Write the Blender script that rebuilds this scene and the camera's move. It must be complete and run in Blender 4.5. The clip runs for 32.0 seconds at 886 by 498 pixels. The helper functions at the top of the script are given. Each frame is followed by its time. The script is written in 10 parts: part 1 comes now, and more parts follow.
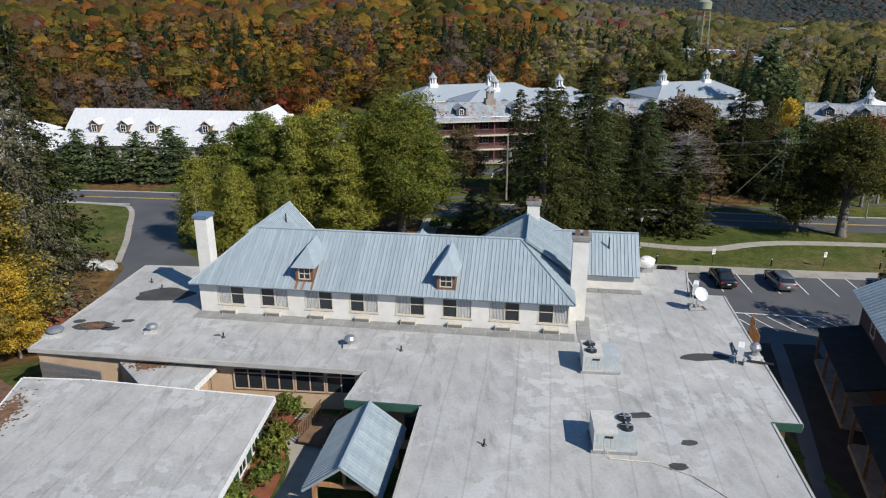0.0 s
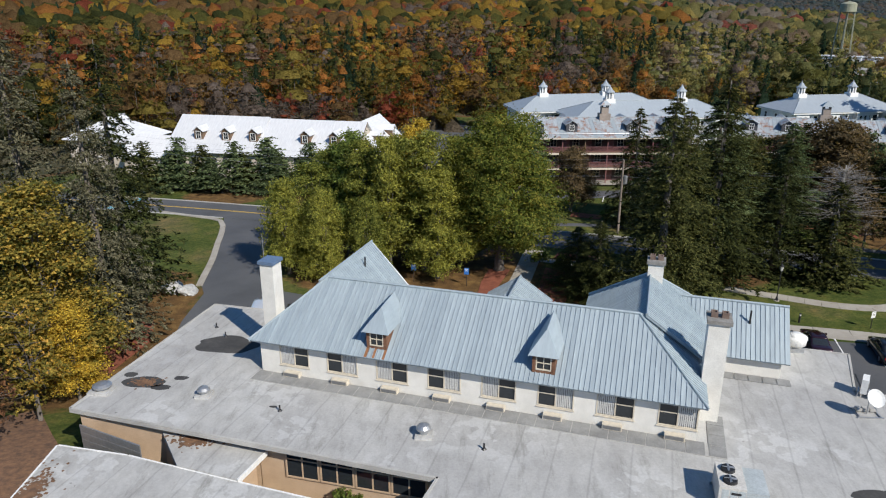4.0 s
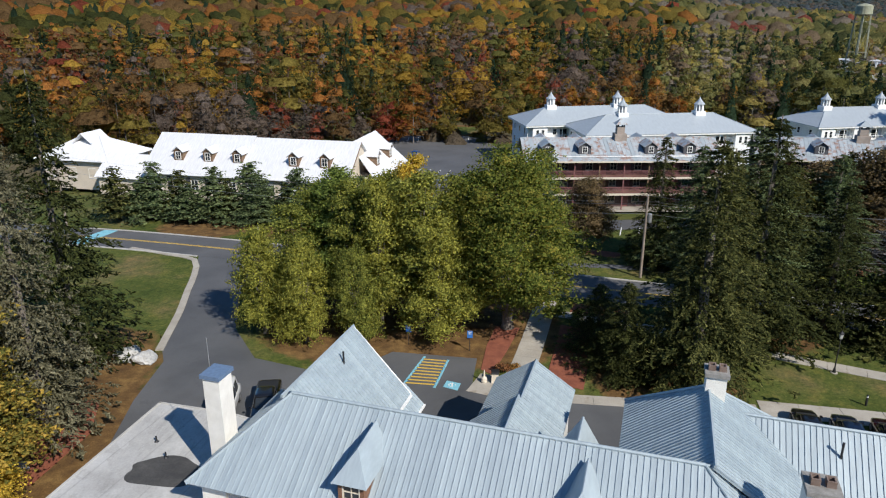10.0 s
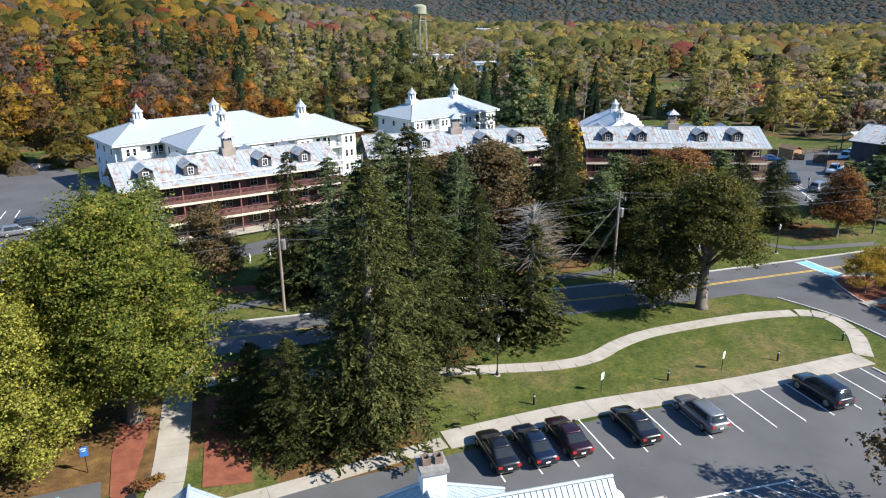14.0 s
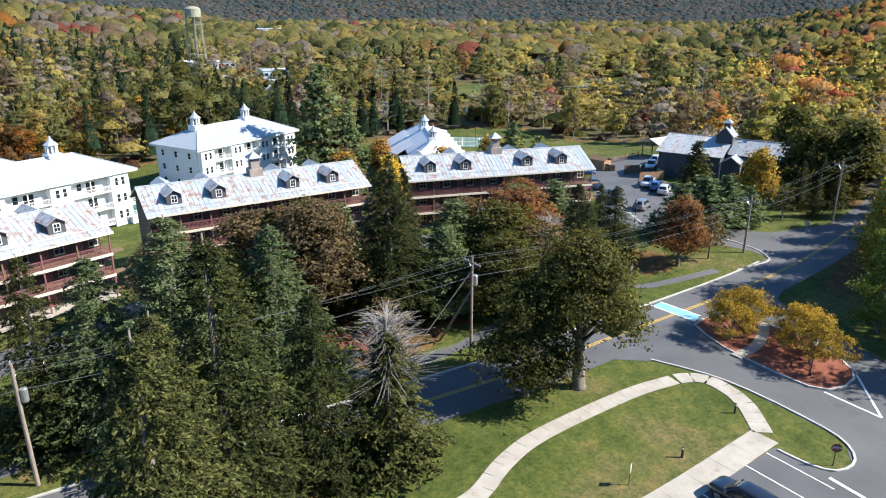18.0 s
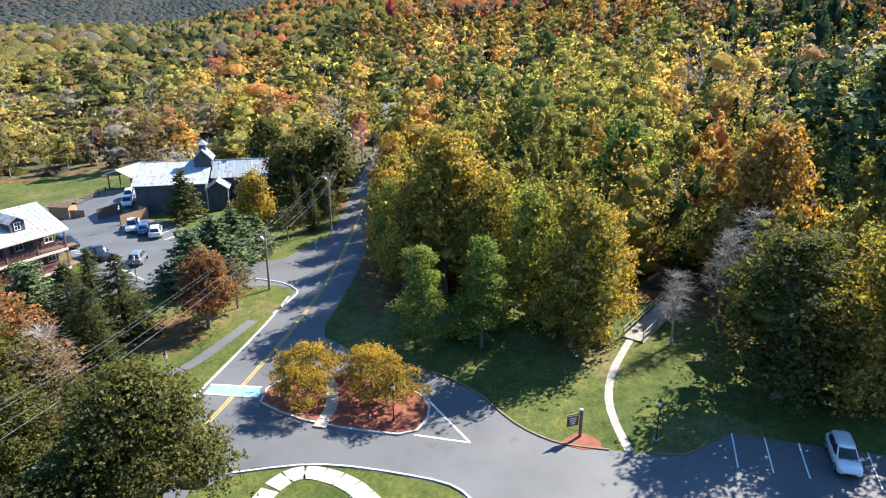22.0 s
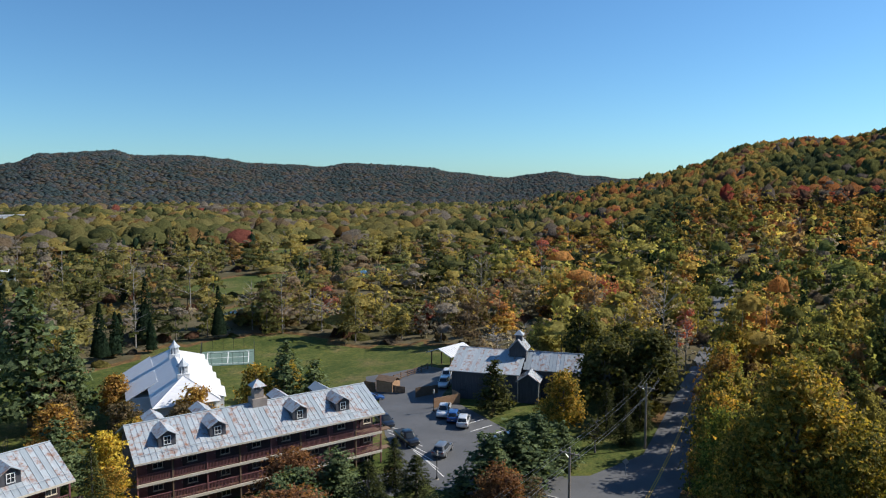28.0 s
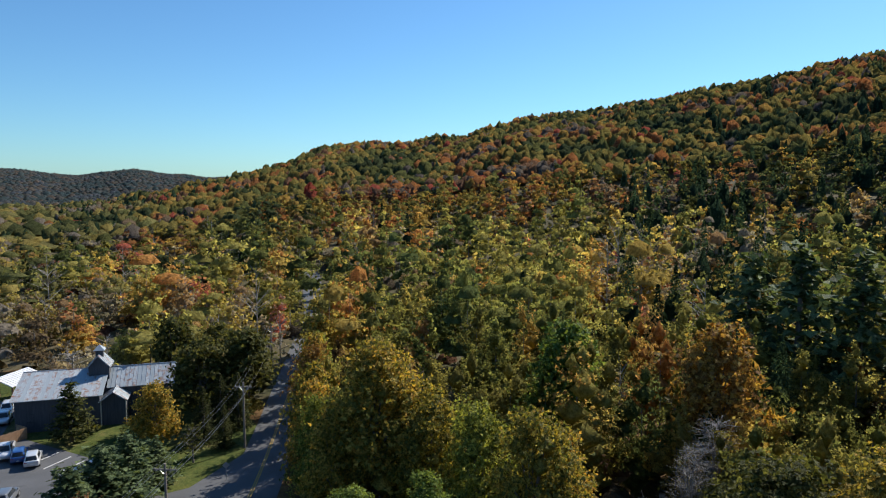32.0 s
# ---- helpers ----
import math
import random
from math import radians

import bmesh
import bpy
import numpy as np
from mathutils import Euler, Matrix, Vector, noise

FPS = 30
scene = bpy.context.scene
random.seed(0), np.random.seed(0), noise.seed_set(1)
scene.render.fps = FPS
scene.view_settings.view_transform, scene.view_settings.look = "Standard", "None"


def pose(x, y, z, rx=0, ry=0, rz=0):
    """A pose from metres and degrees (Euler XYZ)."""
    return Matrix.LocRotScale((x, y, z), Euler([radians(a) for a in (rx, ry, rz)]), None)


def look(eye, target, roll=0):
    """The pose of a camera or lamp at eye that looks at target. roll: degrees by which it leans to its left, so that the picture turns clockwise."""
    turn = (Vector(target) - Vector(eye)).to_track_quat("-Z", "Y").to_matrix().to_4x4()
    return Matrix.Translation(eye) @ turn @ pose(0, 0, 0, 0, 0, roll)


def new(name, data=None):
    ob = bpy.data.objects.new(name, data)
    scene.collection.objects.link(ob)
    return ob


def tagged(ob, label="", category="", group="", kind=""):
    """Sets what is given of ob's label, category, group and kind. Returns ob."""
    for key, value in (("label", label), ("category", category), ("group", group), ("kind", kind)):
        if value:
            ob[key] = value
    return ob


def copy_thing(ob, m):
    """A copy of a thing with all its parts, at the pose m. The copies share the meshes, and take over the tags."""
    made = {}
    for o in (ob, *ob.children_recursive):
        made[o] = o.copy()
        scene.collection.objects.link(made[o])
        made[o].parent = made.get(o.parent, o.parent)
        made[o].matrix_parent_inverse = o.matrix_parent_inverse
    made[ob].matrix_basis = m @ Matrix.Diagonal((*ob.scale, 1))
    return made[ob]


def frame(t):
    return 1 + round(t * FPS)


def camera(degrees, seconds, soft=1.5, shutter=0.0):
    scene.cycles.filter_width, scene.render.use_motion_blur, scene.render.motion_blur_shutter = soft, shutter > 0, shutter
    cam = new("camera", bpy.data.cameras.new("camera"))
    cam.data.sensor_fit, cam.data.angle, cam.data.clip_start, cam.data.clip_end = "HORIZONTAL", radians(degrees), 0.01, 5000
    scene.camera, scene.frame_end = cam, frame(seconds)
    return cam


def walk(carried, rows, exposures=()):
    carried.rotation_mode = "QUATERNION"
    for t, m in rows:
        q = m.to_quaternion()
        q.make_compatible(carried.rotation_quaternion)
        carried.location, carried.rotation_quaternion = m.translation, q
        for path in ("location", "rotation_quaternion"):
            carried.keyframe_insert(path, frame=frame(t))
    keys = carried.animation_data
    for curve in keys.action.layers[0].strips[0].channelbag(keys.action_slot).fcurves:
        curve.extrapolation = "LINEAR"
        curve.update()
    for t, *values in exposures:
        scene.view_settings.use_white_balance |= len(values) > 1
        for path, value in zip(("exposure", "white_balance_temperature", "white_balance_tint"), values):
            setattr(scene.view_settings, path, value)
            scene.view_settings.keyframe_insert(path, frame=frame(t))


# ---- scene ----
# Camera: a flight over the roofs, then a turn to the right over the junction.
cam = camera(64.94, 32.0, 1.15)
PATH = [
    (0.0, pose(0.43, -10.91, 25.94, 71.19, 0, -4.64)),
    (0.5, pose(0.58, -9.69, 25.97, 71.20, 0, -4.50)),
    (1.0, pose(0.72, -8.51, 26.02, 71.22, 0, -3.68)),
    (1.5, pose(0.85, -7.40, 26.07, 71.25, 0, -0.60)),
    (2.0, pose(0.98, -6.35, 26.12, 71.21, 0, 2.68)),
    (2.5, pose(1.08, -5.30, 26.23, 71.15, 0, 4.32)),
    (3.0, pose(1.15, -4.22, 26.42, 71.20, 0, 4.29)),
    (3.5, pose(1.17, -3.16, 26.69, 71.23, 0, 4.26)),
    (5.5, pose(1.03, 0.86, 28.03, 71.19, 0, 4.15)),
    (6.0, pose(1.03, 1.84, 28.17, 71.23, 0, 4.17)),
    (6.5, pose(1.01, 2.79, 28.33, 71.20, 0, 4.16)),
    (7.0, pose(0.98, 3.70, 28.48, 71.22, 0, 4.17)),
    (7.5, pose(0.93, 4.60, 28.62, 71.24, 0, 4.16)),
    (8.0, pose(0.86, 5.50, 28.71, 71.19, 0, 4.20)),
    (8.5, pose(0.79, 6.43, 28.77, 71.18, 0, 4.18)),
    (9.0, pose(0.70, 7.38, 28.80, 71.11, 0, 4.18)),
    (9.5, pose(0.60, 8.31, 28.84, 71.05, 0, 4.27)),
    (10.0, pose(0.52, 9.23, 28.91, 71.09, 0, 4.40)),
    (10.5, pose(0.49, 10.18, 28.97, 71.08, 0, 3.79)),
    (11.0, pose(0.47, 11.17, 28.99, 71.11, 0, 0.90)),
    (11.5, pose(0.48, 12.24, 28.97, 71.11, 0, -1.35)),
    (12.0, pose(0.53, 13.47, 28.92, 71.14, 0, -4.53)),
    (12.5, pose(0.61, 14.88, 28.88, 71.15, 0, -11.27)),
    (13.0, pose(0.73, 16.47, 28.86, 71.13, 0, -17.68)),
    (13.5, pose(0.95, 18.26, 28.86, 71.13, 0, -22.77)),
    (14.0, pose(1.26, 20.21, 28.90, 71.08, 0, -27.84)),
    (14.5, pose(1.69, 22.25, 29.00, 70.99, 0, -33.06)),
    (15.0, pose(2.30, 24.36, 29.21, 70.96, 0, -35.92)),
    (15.5, pose(3.03, 26.48, 29.50, 70.98, 0, -37.26)),
    (17.5, pose(7.40, 34.32, 31.48, 70.76, 0, -42.41)),
    (18.0, pose(8.74, 35.99, 31.81, 70.79, 0, -44.84)),
    (18.5, pose(10.04, 37.63, 32.07, 70.83, 0, -49.00)),
    (19.0, pose(11.32, 39.23, 32.33, 70.85, 0, -53.93)),
    (19.5, pose(12.61, 40.79, 32.68, 70.86, 0, -59.95)),
    (20.0, pose(13.95, 42.26, 33.12, 70.80, 0, -66.00)),
    (20.5, pose(15.38, 43.59, 33.51, 70.74, 0, -72.25)),
    (21.0, pose(16.86, 44.76, 33.75, 70.75, 0, -78.38)),
    (21.5, pose(18.35, 45.79, 33.93, 70.77, 0, -83.96)),
    (22.0, pose(19.83, 46.68, 34.12, 70.74, 0, -88.64)),
    (22.5, pose(21.28, 47.48, 34.39, 70.73, 0, -93.27)),
    (23.0, pose(22.68, 48.11, 34.76, 70.98, 0, -94.77)),
    (23.5, pose(24.04, 48.48, 35.31, 71.73, 0, -94.65)),
    (24.0, pose(25.41, 48.55, 36.00, 74.65, 0, -94.46)),
    (24.5, pose(26.80, 48.43, 36.76, 79.00, 0, -94.04)),
    (26.5, pose(27.16, 48.61, 37.19, 85.04, 0, -88.16)),
    (27.0, pose(27.22, 48.59, 37.19, 85.03, 0, -80.47)),
    (27.5, pose(27.28, 48.56, 37.19, 84.94, 0, -71.54)),
    (28.0, pose(27.34, 48.54, 37.19, 84.82, 0, -62.68)),
    (28.5, pose(27.40, 48.51, 37.19, 84.74, 0, -53.62)),
    (29.0, pose(27.46, 48.49, 37.19, 84.73, 0, -47.66)),
    (29.5, pose(27.52, 48.46, 37.19, 84.70, 0, -49.72)),
    (30.0, pose(27.58, 48.44, 37.19, 84.69, 0, -56.53)),
    (30.5, pose(27.64, 48.41, 37.19, 84.68, 0, -64.94)),
    (31.0, pose(27.70, 48.39, 37.19, 84.71, 0, -75.02)),
    (31.5, pose(27.76, 48.36, 37.19, 84.77, 0, -84.84)),
    (32.0, pose(27.82, 48.34, 37.19, 84.70, 0, -95.52)),
]
EXPOSURE = [(0.0, -0.05), (9.0, 0.05), (12.0, 0.4), (14.0, 0.83), (18.0, 1.07), (20.0, 1.25), (22.5, 1.7), (24.0, 1.8), (24.6, 1.5), (26.4, 0.42), (28.0, 0.25), (32.0, 0.29)]
walk(cam, PATH, EXPOSURE)

# World: clear autumn noon, one sun.
SUN_DIR = Vector((0.68, -0.73, 0.81)).normalized()
world = bpy.data.worlds.new("sky")
scene.world = world
world.use_nodes = True
wn = world.node_tree
sky = wn.nodes.new("ShaderNodeTexSky")
sky.sky_type = "NISHITA"
sky.sun_disc = False
sky.sun_elevation = math.asin(SUN_DIR.z)
sky.sun_rotation = math.atan2(SUN_DIR.x, SUN_DIR.y)
sky.altitude, sky.air_density, sky.dust_density, sky.ozone_density = 300, 1.0, 0.3, 1.0
clear = wn.nodes.new("ShaderNodeMix")
clear.data_type, clear.blend_type = "RGBA", "MULTIPLY"
clear.inputs[0].default_value = 1.0
clear.inputs[7].default_value = (0.57, 0.955, 1.28, 1)
wn.links.new(sky.outputs[0], clear.inputs[6])
wn.links.new(clear.outputs[2], wn.nodes["Background"].inputs[0])
wn.nodes["Background"].inputs[1].default_value = 0.087
sun_data = bpy.data.lights.new("sun", "SUN")
sun_data.energy, sun_data.angle, sun_data.color = 5.5, radians(0.55), (1.0, 0.94, 0.85)
sun = new("sun", sun_data)
sun.matrix_world = look((60, -60, 120), Vector((60, -60, 120)) - SUN_DIR)

# ---- mesh helpers ----
class Geo:
    """Vertices and faces gathered for one mesh."""

    def __init__(self):
        self.v, self.f, self.m = [], [], []

    def add(self, verts, faces, mi=0):
        n = len(self.v)
        self.v += [tuple(p) for p in verts]
        self.f += [tuple(i + n for i in f) for f in faces]
        self.m += [mi] * len(faces)
        return self

    def box(self, x0, x1, y0, y1, z0, z1, mi=0, tf=None, taper=0.0):
        c = [(x0, y0, z0), (x1, y0, z0), (x1, y1, z0), (x0, y1, z0),
             (x0 + taper, y0 + taper, z1), (x1 - taper, y0 + taper, z1), (x1 - taper, y1 - taper, z1), (x0 + taper, y1 - taper, z1)]
        if tf is not None:
            c = [tf @ Vector(p) for p in c]
        return self.add(c, [(0, 3, 2, 1), (4, 5, 6, 7), (0, 1, 5, 4), (1, 2, 6, 5), (2, 3, 7, 6), (3, 0, 4, 7)], mi)

    def tube(self, pts, radii, n=8, mi=0, cap=True):
        """A tapered tube along points."""
        pts = [Vector(p) for p in pts]
        rings = []
        for i, p in enumerate(pts):
            d = (pts[min(i + 1, len(pts) - 1)] - pts[max(i - 1, 0)]).normalized()
            a = d.orthogonal().normalized()
            b = d.cross(a)
            r = radii[i]
            rings.append([p + a * (r * math.cos(2 * math.pi * k / n)) + b * (r * math.sin(2 * math.pi * k / n)) for k in range(n)])
        verts = [q for ring in rings for q in ring]
        faces = []
        for i in range(len(pts) - 1):
            for k in range(n):
                faces.append((i * n + k, i * n + (k + 1) % n, (i + 1) * n + (k + 1) % n, (i + 1) * n + k))
        if cap:
            faces.append(tuple(range(n))[::-1])
            faces.append(tuple((len(pts) - 1) * n + k for k in range(n)))
        return self.add(verts, faces, mi)

    def prism(self, poly, z0, z1, mi=0):
        """A flat polygon given a thickness."""
        n = len(poly)
        area = sum(poly[i][0] * poly[(i + 1) % n][1] - poly[(i + 1) % n][0] * poly[i][1] for i in range(n))
        if area < 0:
            poly = poly[::-1]
        v = [(p[0], p[1], z0) for p in poly] + [(p[0], p[1], z1) for p in poly]
        f = [tuple(range(n))[::-1], tuple(range(n, 2 * n))]
        f += [(i, (i + 1) % n, n + (i + 1) % n, n + i) for i in range(n)]
        return self.add(v, f, mi)

    def slab(self, pts, thick, mi=0):
        """A planar polygon in space with a thickness below it."""
        pts = [Vector(p) for p in pts]
        n = len(pts)
        nor = (pts[1] - pts[0]).cross(pts[2] - pts[0]).normalized()
        if nor.z < 0:
            pts, nor = pts[::-1], -nor
        v = pts + [p - nor * thick for p in pts]
        f = [tuple(range(n)), tuple(range(n, 2 * n))[::-1]]
        f += [(n + i, n + (i + 1) % n, (i + 1) % n, i) for i in range(n)]
        return self.add(v, f, mi)

    def mesh(self, name, mats, smooth=False):
        me = bpy.data.meshes.new(name)
        me.from_pydata(self.v, [], self.f)
        for mat in (mats if isinstance(mats, (list, tuple)) else [mats]):
            me.materials.append(mat)
        if any(self.m):
            me.polygons.foreach_set("material_index", self.m)
        if smooth:
            me.polygons.foreach_set("use_smooth", [True] * len(self.f))
        me.update()
        return me


def thing(name, m=None, label="", category="", group="", kind=""):
    """An Empty at the base of a thing that has parts."""
    ob = new(name)
    ob.empty_display_size = 0.2
    if m is not None:
        ob.matrix_world = m
    return tagged(ob, label, category, group, kind)


def part(name, geo, mats, parent=None, label="", smooth=False, m=None):
    me = geo if isinstance(geo, bpy.types.Mesh) else geo.mesh(name, mats, smooth)
    ob = new(name, me)
    if parent is not None:
        ob.parent = parent
    if m is not None:
        ob.matrix_basis = m
    return tagged(ob, label)


def solo(name, geo, mats, label, category, group="", kind="", smooth=False, m=None):
    """A thing that is one mesh."""
    me = geo if isinstance(geo, bpy.types.Mesh) else geo.mesh(name, mats, smooth)
    ob = new(name, me)
    if m is not None:
        ob.matrix_world = m
    return tagged(ob, label, category, group, kind)


def clip2(poly, k, lim, keep_less):
    """Convex clip of a 2D polygon on coordinate k."""
    out = []
    for i in range(len(poly)):
        p, q = poly[i], poly[(i + 1) % len(poly)]
        a = (p[k] <= lim) if keep_less else (p[k] >= lim)
        b = (q[k] <= lim) if keep_less else (q[k] >= lim)
        if a:
            out.append(p)
        if a != b:
            s = (lim - p[k]) / (q[k] - p[k])
            out.append((p[0] + s * (q[0] - p[0]), p[1] + s * (q[1] - p[1])))
    return out


def roof_face(parent, pts, mat, pitch=0.27, panels=True, name="roof_slope", thick=0.12, rib=0.04, deck=None):
    """One slope of a standing-seam roof: a deck, and on it a panel with its seam, strip by strip."""
    pts = [Vector(p) for p in pts]
    e = (pts[1] - pts[0]).normalized()
    nor = e.cross(pts[2] - pts[0]).normalized()
    if nor.z < 0:
        nor = -nor
    w = nor.cross(e).normalized()
    if w.z < 0:
        w = -w
    slope = part(name, Geo().slab(pts, thick), deck or mat, parent)
    if not panels:
        return slope
    flat = [((p - pts[0]).dot(e), (p - pts[0]).dot(w)) for p in pts]
    lo, hi = min(p[0] for p in flat), max(p[0] for p in flat)
    n = max(1, round((hi - lo) / pitch))
    step = (hi - lo) / n
    for i in range(n):
        a, b = lo + i * step, lo + (i + 1) * step
        poly = clip2(clip2(flat, 0, a, False), 0, b, True)
        if len(poly) < 3:
            continue
        g = Geo()
        up3 = lambda q, h: pts[0] + e * q[0] + w * q[1] + nor * h
        top = [up3(q, 0.012) for q in poly]
        g.add(top, [tuple(range(len(top)))] if (top[1] - top[0]).cross(top[2] - top[0]).dot(nor) > 0 else [tuple(range(len(top)))[::-1]])
        edge = [q[1] for q in poly if abs(q[0] - a) < 1e-4]
        if len(edge) >= 2 and max(edge) - min(edge) > 0.05:
            y0, y1 = min(edge), max(edge)
            c = [up3((a - 0.012, y0), 0.0), up3((a + 0.022, y0), 0.0), up3((a + 0.022, y1), 0.0), up3((a - 0.012, y1), 0.0)]
            d = [p + nor * (rib + 0.012) for p in c]
            g.add(c + d, [(4, 5, 6, 7), (0, 1, 5, 4), (1, 2, 6, 5), (2, 3, 7, 6), (3, 0, 4, 7)])
        part("metal_panel", g, mat, slope)
    return slope


def ridge_cap(parent, a, b, mat, r=0.09, name="ridge_cap"):
    return part(name, Geo().tube([Vector(a) + Vector((0, 0, 0.05)), Vector(b) + Vector((0, 0, 0.05))], [r, r], 6), mat, parent)


def wall_geo(length, z0, z1, thick, openings, g=None, mi=0):
    """A wall along x from 0, its outer face at y = 0, with openings (x0, x1, z0, z1) cut through."""
    g = g or Geo()
    xs = sorted({0.0, length, *[o[0] for o in openings], *[o[1] for o in openings]})
    for a, b in zip(xs, xs[1:]):
        mid = (a + b) / 2
        cuts = sorted((o[2], o[3]) for o in openings if o[0] <= mid <= o[1])
        z = z0
        for lo, hi in cuts:
            if lo > z + 1e-4:
                g.box(a, b, 0, thick, z, lo, mi)
            z = hi
        if z1 > z + 1e-4:
            g.box(a, b, 0, thick, z, z1, mi)
    return g


def frame_geo(w, h, bar=0.06, depth=0.08, nx=1, ny=1, mull=0.04, y=0.0):
    """A window frame in the plane x, z from its lower left corner."""
    g = Geo()
    g.box(0, w, y - 0.02, y + depth, 0, bar).box(0, w, y - 0.02, y + depth, h - bar, h)
    g.box(0, bar, y - 0.02, y + depth, bar, h - bar).box(w - bar, w, y - 0.02, y + depth, bar, h - bar)
    for i in range(1, nx):
        x = w * i / nx
        g.box(x - mull / 2, x + mull / 2, y, y + depth * 0.7, bar, h - bar)
    for i in range(1, ny):
        z = h * i / ny
        g.box(bar, w - bar, y, y + depth * 0.7, z - mull / 2, z + mull / 2)
    return g


def window(parent, m, w, h, frame_mat, nx=2, ny=2, sill=True, name="window", bar=0.06):
    """A window part with its frame, pane and sill, m being the pose of its lower left corner on the wall."""
    win = part(name, frame_geo(w, h, bar, 0.1, nx, ny), frame_mat, parent, m=m)
    part("pane", Geo().box(bar, w - bar, 0.04, 0.05, bar, h - bar), GLASS, win)
    if sill:
        part("sill", Geo().box(-0.06, w + 0.06, -0.07, 0.05, -0.06, -0.003), frame_mat, win)
    return win


# ---- materials ----
def nodes_of(name):
    mat = bpy.data.materials.new(name)
    mat.use_nodes = True
    nt = mat.node_tree
    return mat, nt, nt.nodes["Principled BSDF"]


def tex_noise(nt, scale, detail=4.0, rough=0.6, coord="Object", stretch=None):
    tc = nt.nodes.new("ShaderNodeTexCoord")
    n = nt.nodes.new("ShaderNodeTexNoise")
    n.inputs["Scale"].default_value, n.inputs["Detail"].default_value, n.inputs["Roughness"].default_value = scale, detail, rough
    src = tc.outputs[coord]
    if stretch:
        mp = nt.nodes.new("ShaderNodeMapping")
        mp.inputs["Scale"].default_value = stretch
        nt.links.new(src, mp.inputs[0])
        src = mp.outputs[0]
    nt.links.new(src, n.inputs["Vector"])
    return n.outputs["Fac"]


def ramp(nt, fac, stops):
    r = nt.nodes.new("ShaderNodeValToRGB")
    r.color_ramp.elements[0].position, r.color_ramp.elements[0].color = stops[0][0], (*stops[0][1], 1)
    r.color_ramp.elements[1].position, r.color_ramp.elements[1].color = stops[-1][0], (*stops[-1][1], 1)
    for p, c in stops[1:-1]:
        el = r.color_ramp.elements.new(p)
        el.color = (*c, 1)
    nt.links.new(fac, r.inputs[0])
    return r.outputs[0]


def mix(nt, a, b, fac, mode="MIX"):
    m = nt.nodes.new("ShaderNodeMix")
    m.data_type, m.blend_type = "RGBA", mode
    for sock, val in ((m.inputs[6], a), (m.inputs[7], b), (m.inputs[0], fac)):
        if isinstance(val, (int, float)):
            sock.default_value = val
        elif isinstance(val, tuple):
            sock.default_value = (*val, 1)
        else:
            nt.links.new(val, sock)
    return m.outputs[2]


def mathn(nt, op, a, b=0.0):
    m = nt.nodes.new("ShaderNodeMath")
    m.operation = op
    for sock, val in ((m.inputs[0], a), (m.inputs[1], b)):
        if isinstance(val, (int, float)):
            sock.default_value = val
        else:
            nt.links.new(val, sock)
    return m.outputs[0]


def bump(nt, bsdf, height, strength=0.2, dist=0.02):
    b = nt.nodes.new("ShaderNodeBump")
    b.inputs["Strength"].default_value, b.inputs["Distance"].default_value = strength, dist
    nt.links.new(height, b.inputs["Height"])
    nt.links.new(b.outputs[0], bsdf.inputs["Normal"])


def surface(name, dark, light, scale=2.0, fine=18.0, rough=0.85, metal=0.0, relief=0.15, coord="Object", stain=None, stain_scale=0.35, stain_at=(0.55, 0.7), stretch=None):
    """A plain surface that varies at two scales, with stains of a second colour where given."""
    mat, nt, b = nodes_of(name)
    big = tex_noise(nt, scale, 4, 0.6, coord, stretch)
    small = tex_noise(nt, fine, 3, 0.7, coord, stretch)
    col = ramp(nt, big, [(0.3, dark), (0.7, light)])
    grain = ramp(nt, small, [(0.25, (0.78, 0.78, 0.78)), (0.75, (1.15, 1.15, 1.15))])
    col = mix(nt, col, grain, 1.0, "MULTIPLY")
    if stain:
        s = tex_noise(nt, stain_scale, 5, 0.65, coord)
        f = ramp(nt, s, [(stain_at[0], (0, 0, 0)), (stain_at[1], (1, 1, 1))])
        col = mix(nt, col, stain, f)
    nt.links.new(col, b.inputs["Base Color"])
    b.inputs["Roughness"].default_value, b.inputs["Metallic"].default_value = rough, metal
    if relief:
        bump(nt, b, small, relief, 0.02)
    return mat


def metal_roof(name, base, light, rust=0.0, rough=0.55, metal=0.15):
    """Painted or galvanised roof sheet: each panel a shade of its own, run-down streaks, some rust."""
    mat, nt, b = nodes_of(name)
    oi = nt.nodes.new("ShaderNodeObjectInfo")
    tint = ramp(nt, oi.outputs["Random"], [(0.0, base), (1.0, light)])
    streak = tex_noise(nt, 1.6, 5, 0.65, "Object", (3.0, 0.5, 0.5))
    tint = mix(nt, tint, ramp(nt, streak, [(0.3, (0.86, 0.86, 0.88)), (0.7, (1.08, 1.08, 1.08))]), 1.0, "MULTIPLY")
    if rust:
        s = tex_noise(nt, 0.55, 6, 0.75, "Object", (2.2, 2.2, 0.35))
        pick = mathn(nt, "GREATER_THAN", oi.outputs["Random"], 0.28)
        f = ramp(nt, s, [(0.62 - 0.12 * rust, (0, 0, 0)), (0.72 - 0.08 * rust, (1, 1, 1))])
        f = mathn(nt, "MULTIPLY", f, pick)
        tint = mix(nt, tint, (0.27, 0.12, 0.06), mathn(nt, "MULTIPLY", f, 0.9))
    nt.links.new(tint, b.inputs["Base Color"])
    b.inputs["Roughness"].default_value, b.inputs["Metallic"].default_value = rough, metal
    bump(nt, b, tex_noise(nt, 3.0, 2, 0.5), 0.08, 0.02)
    return mat


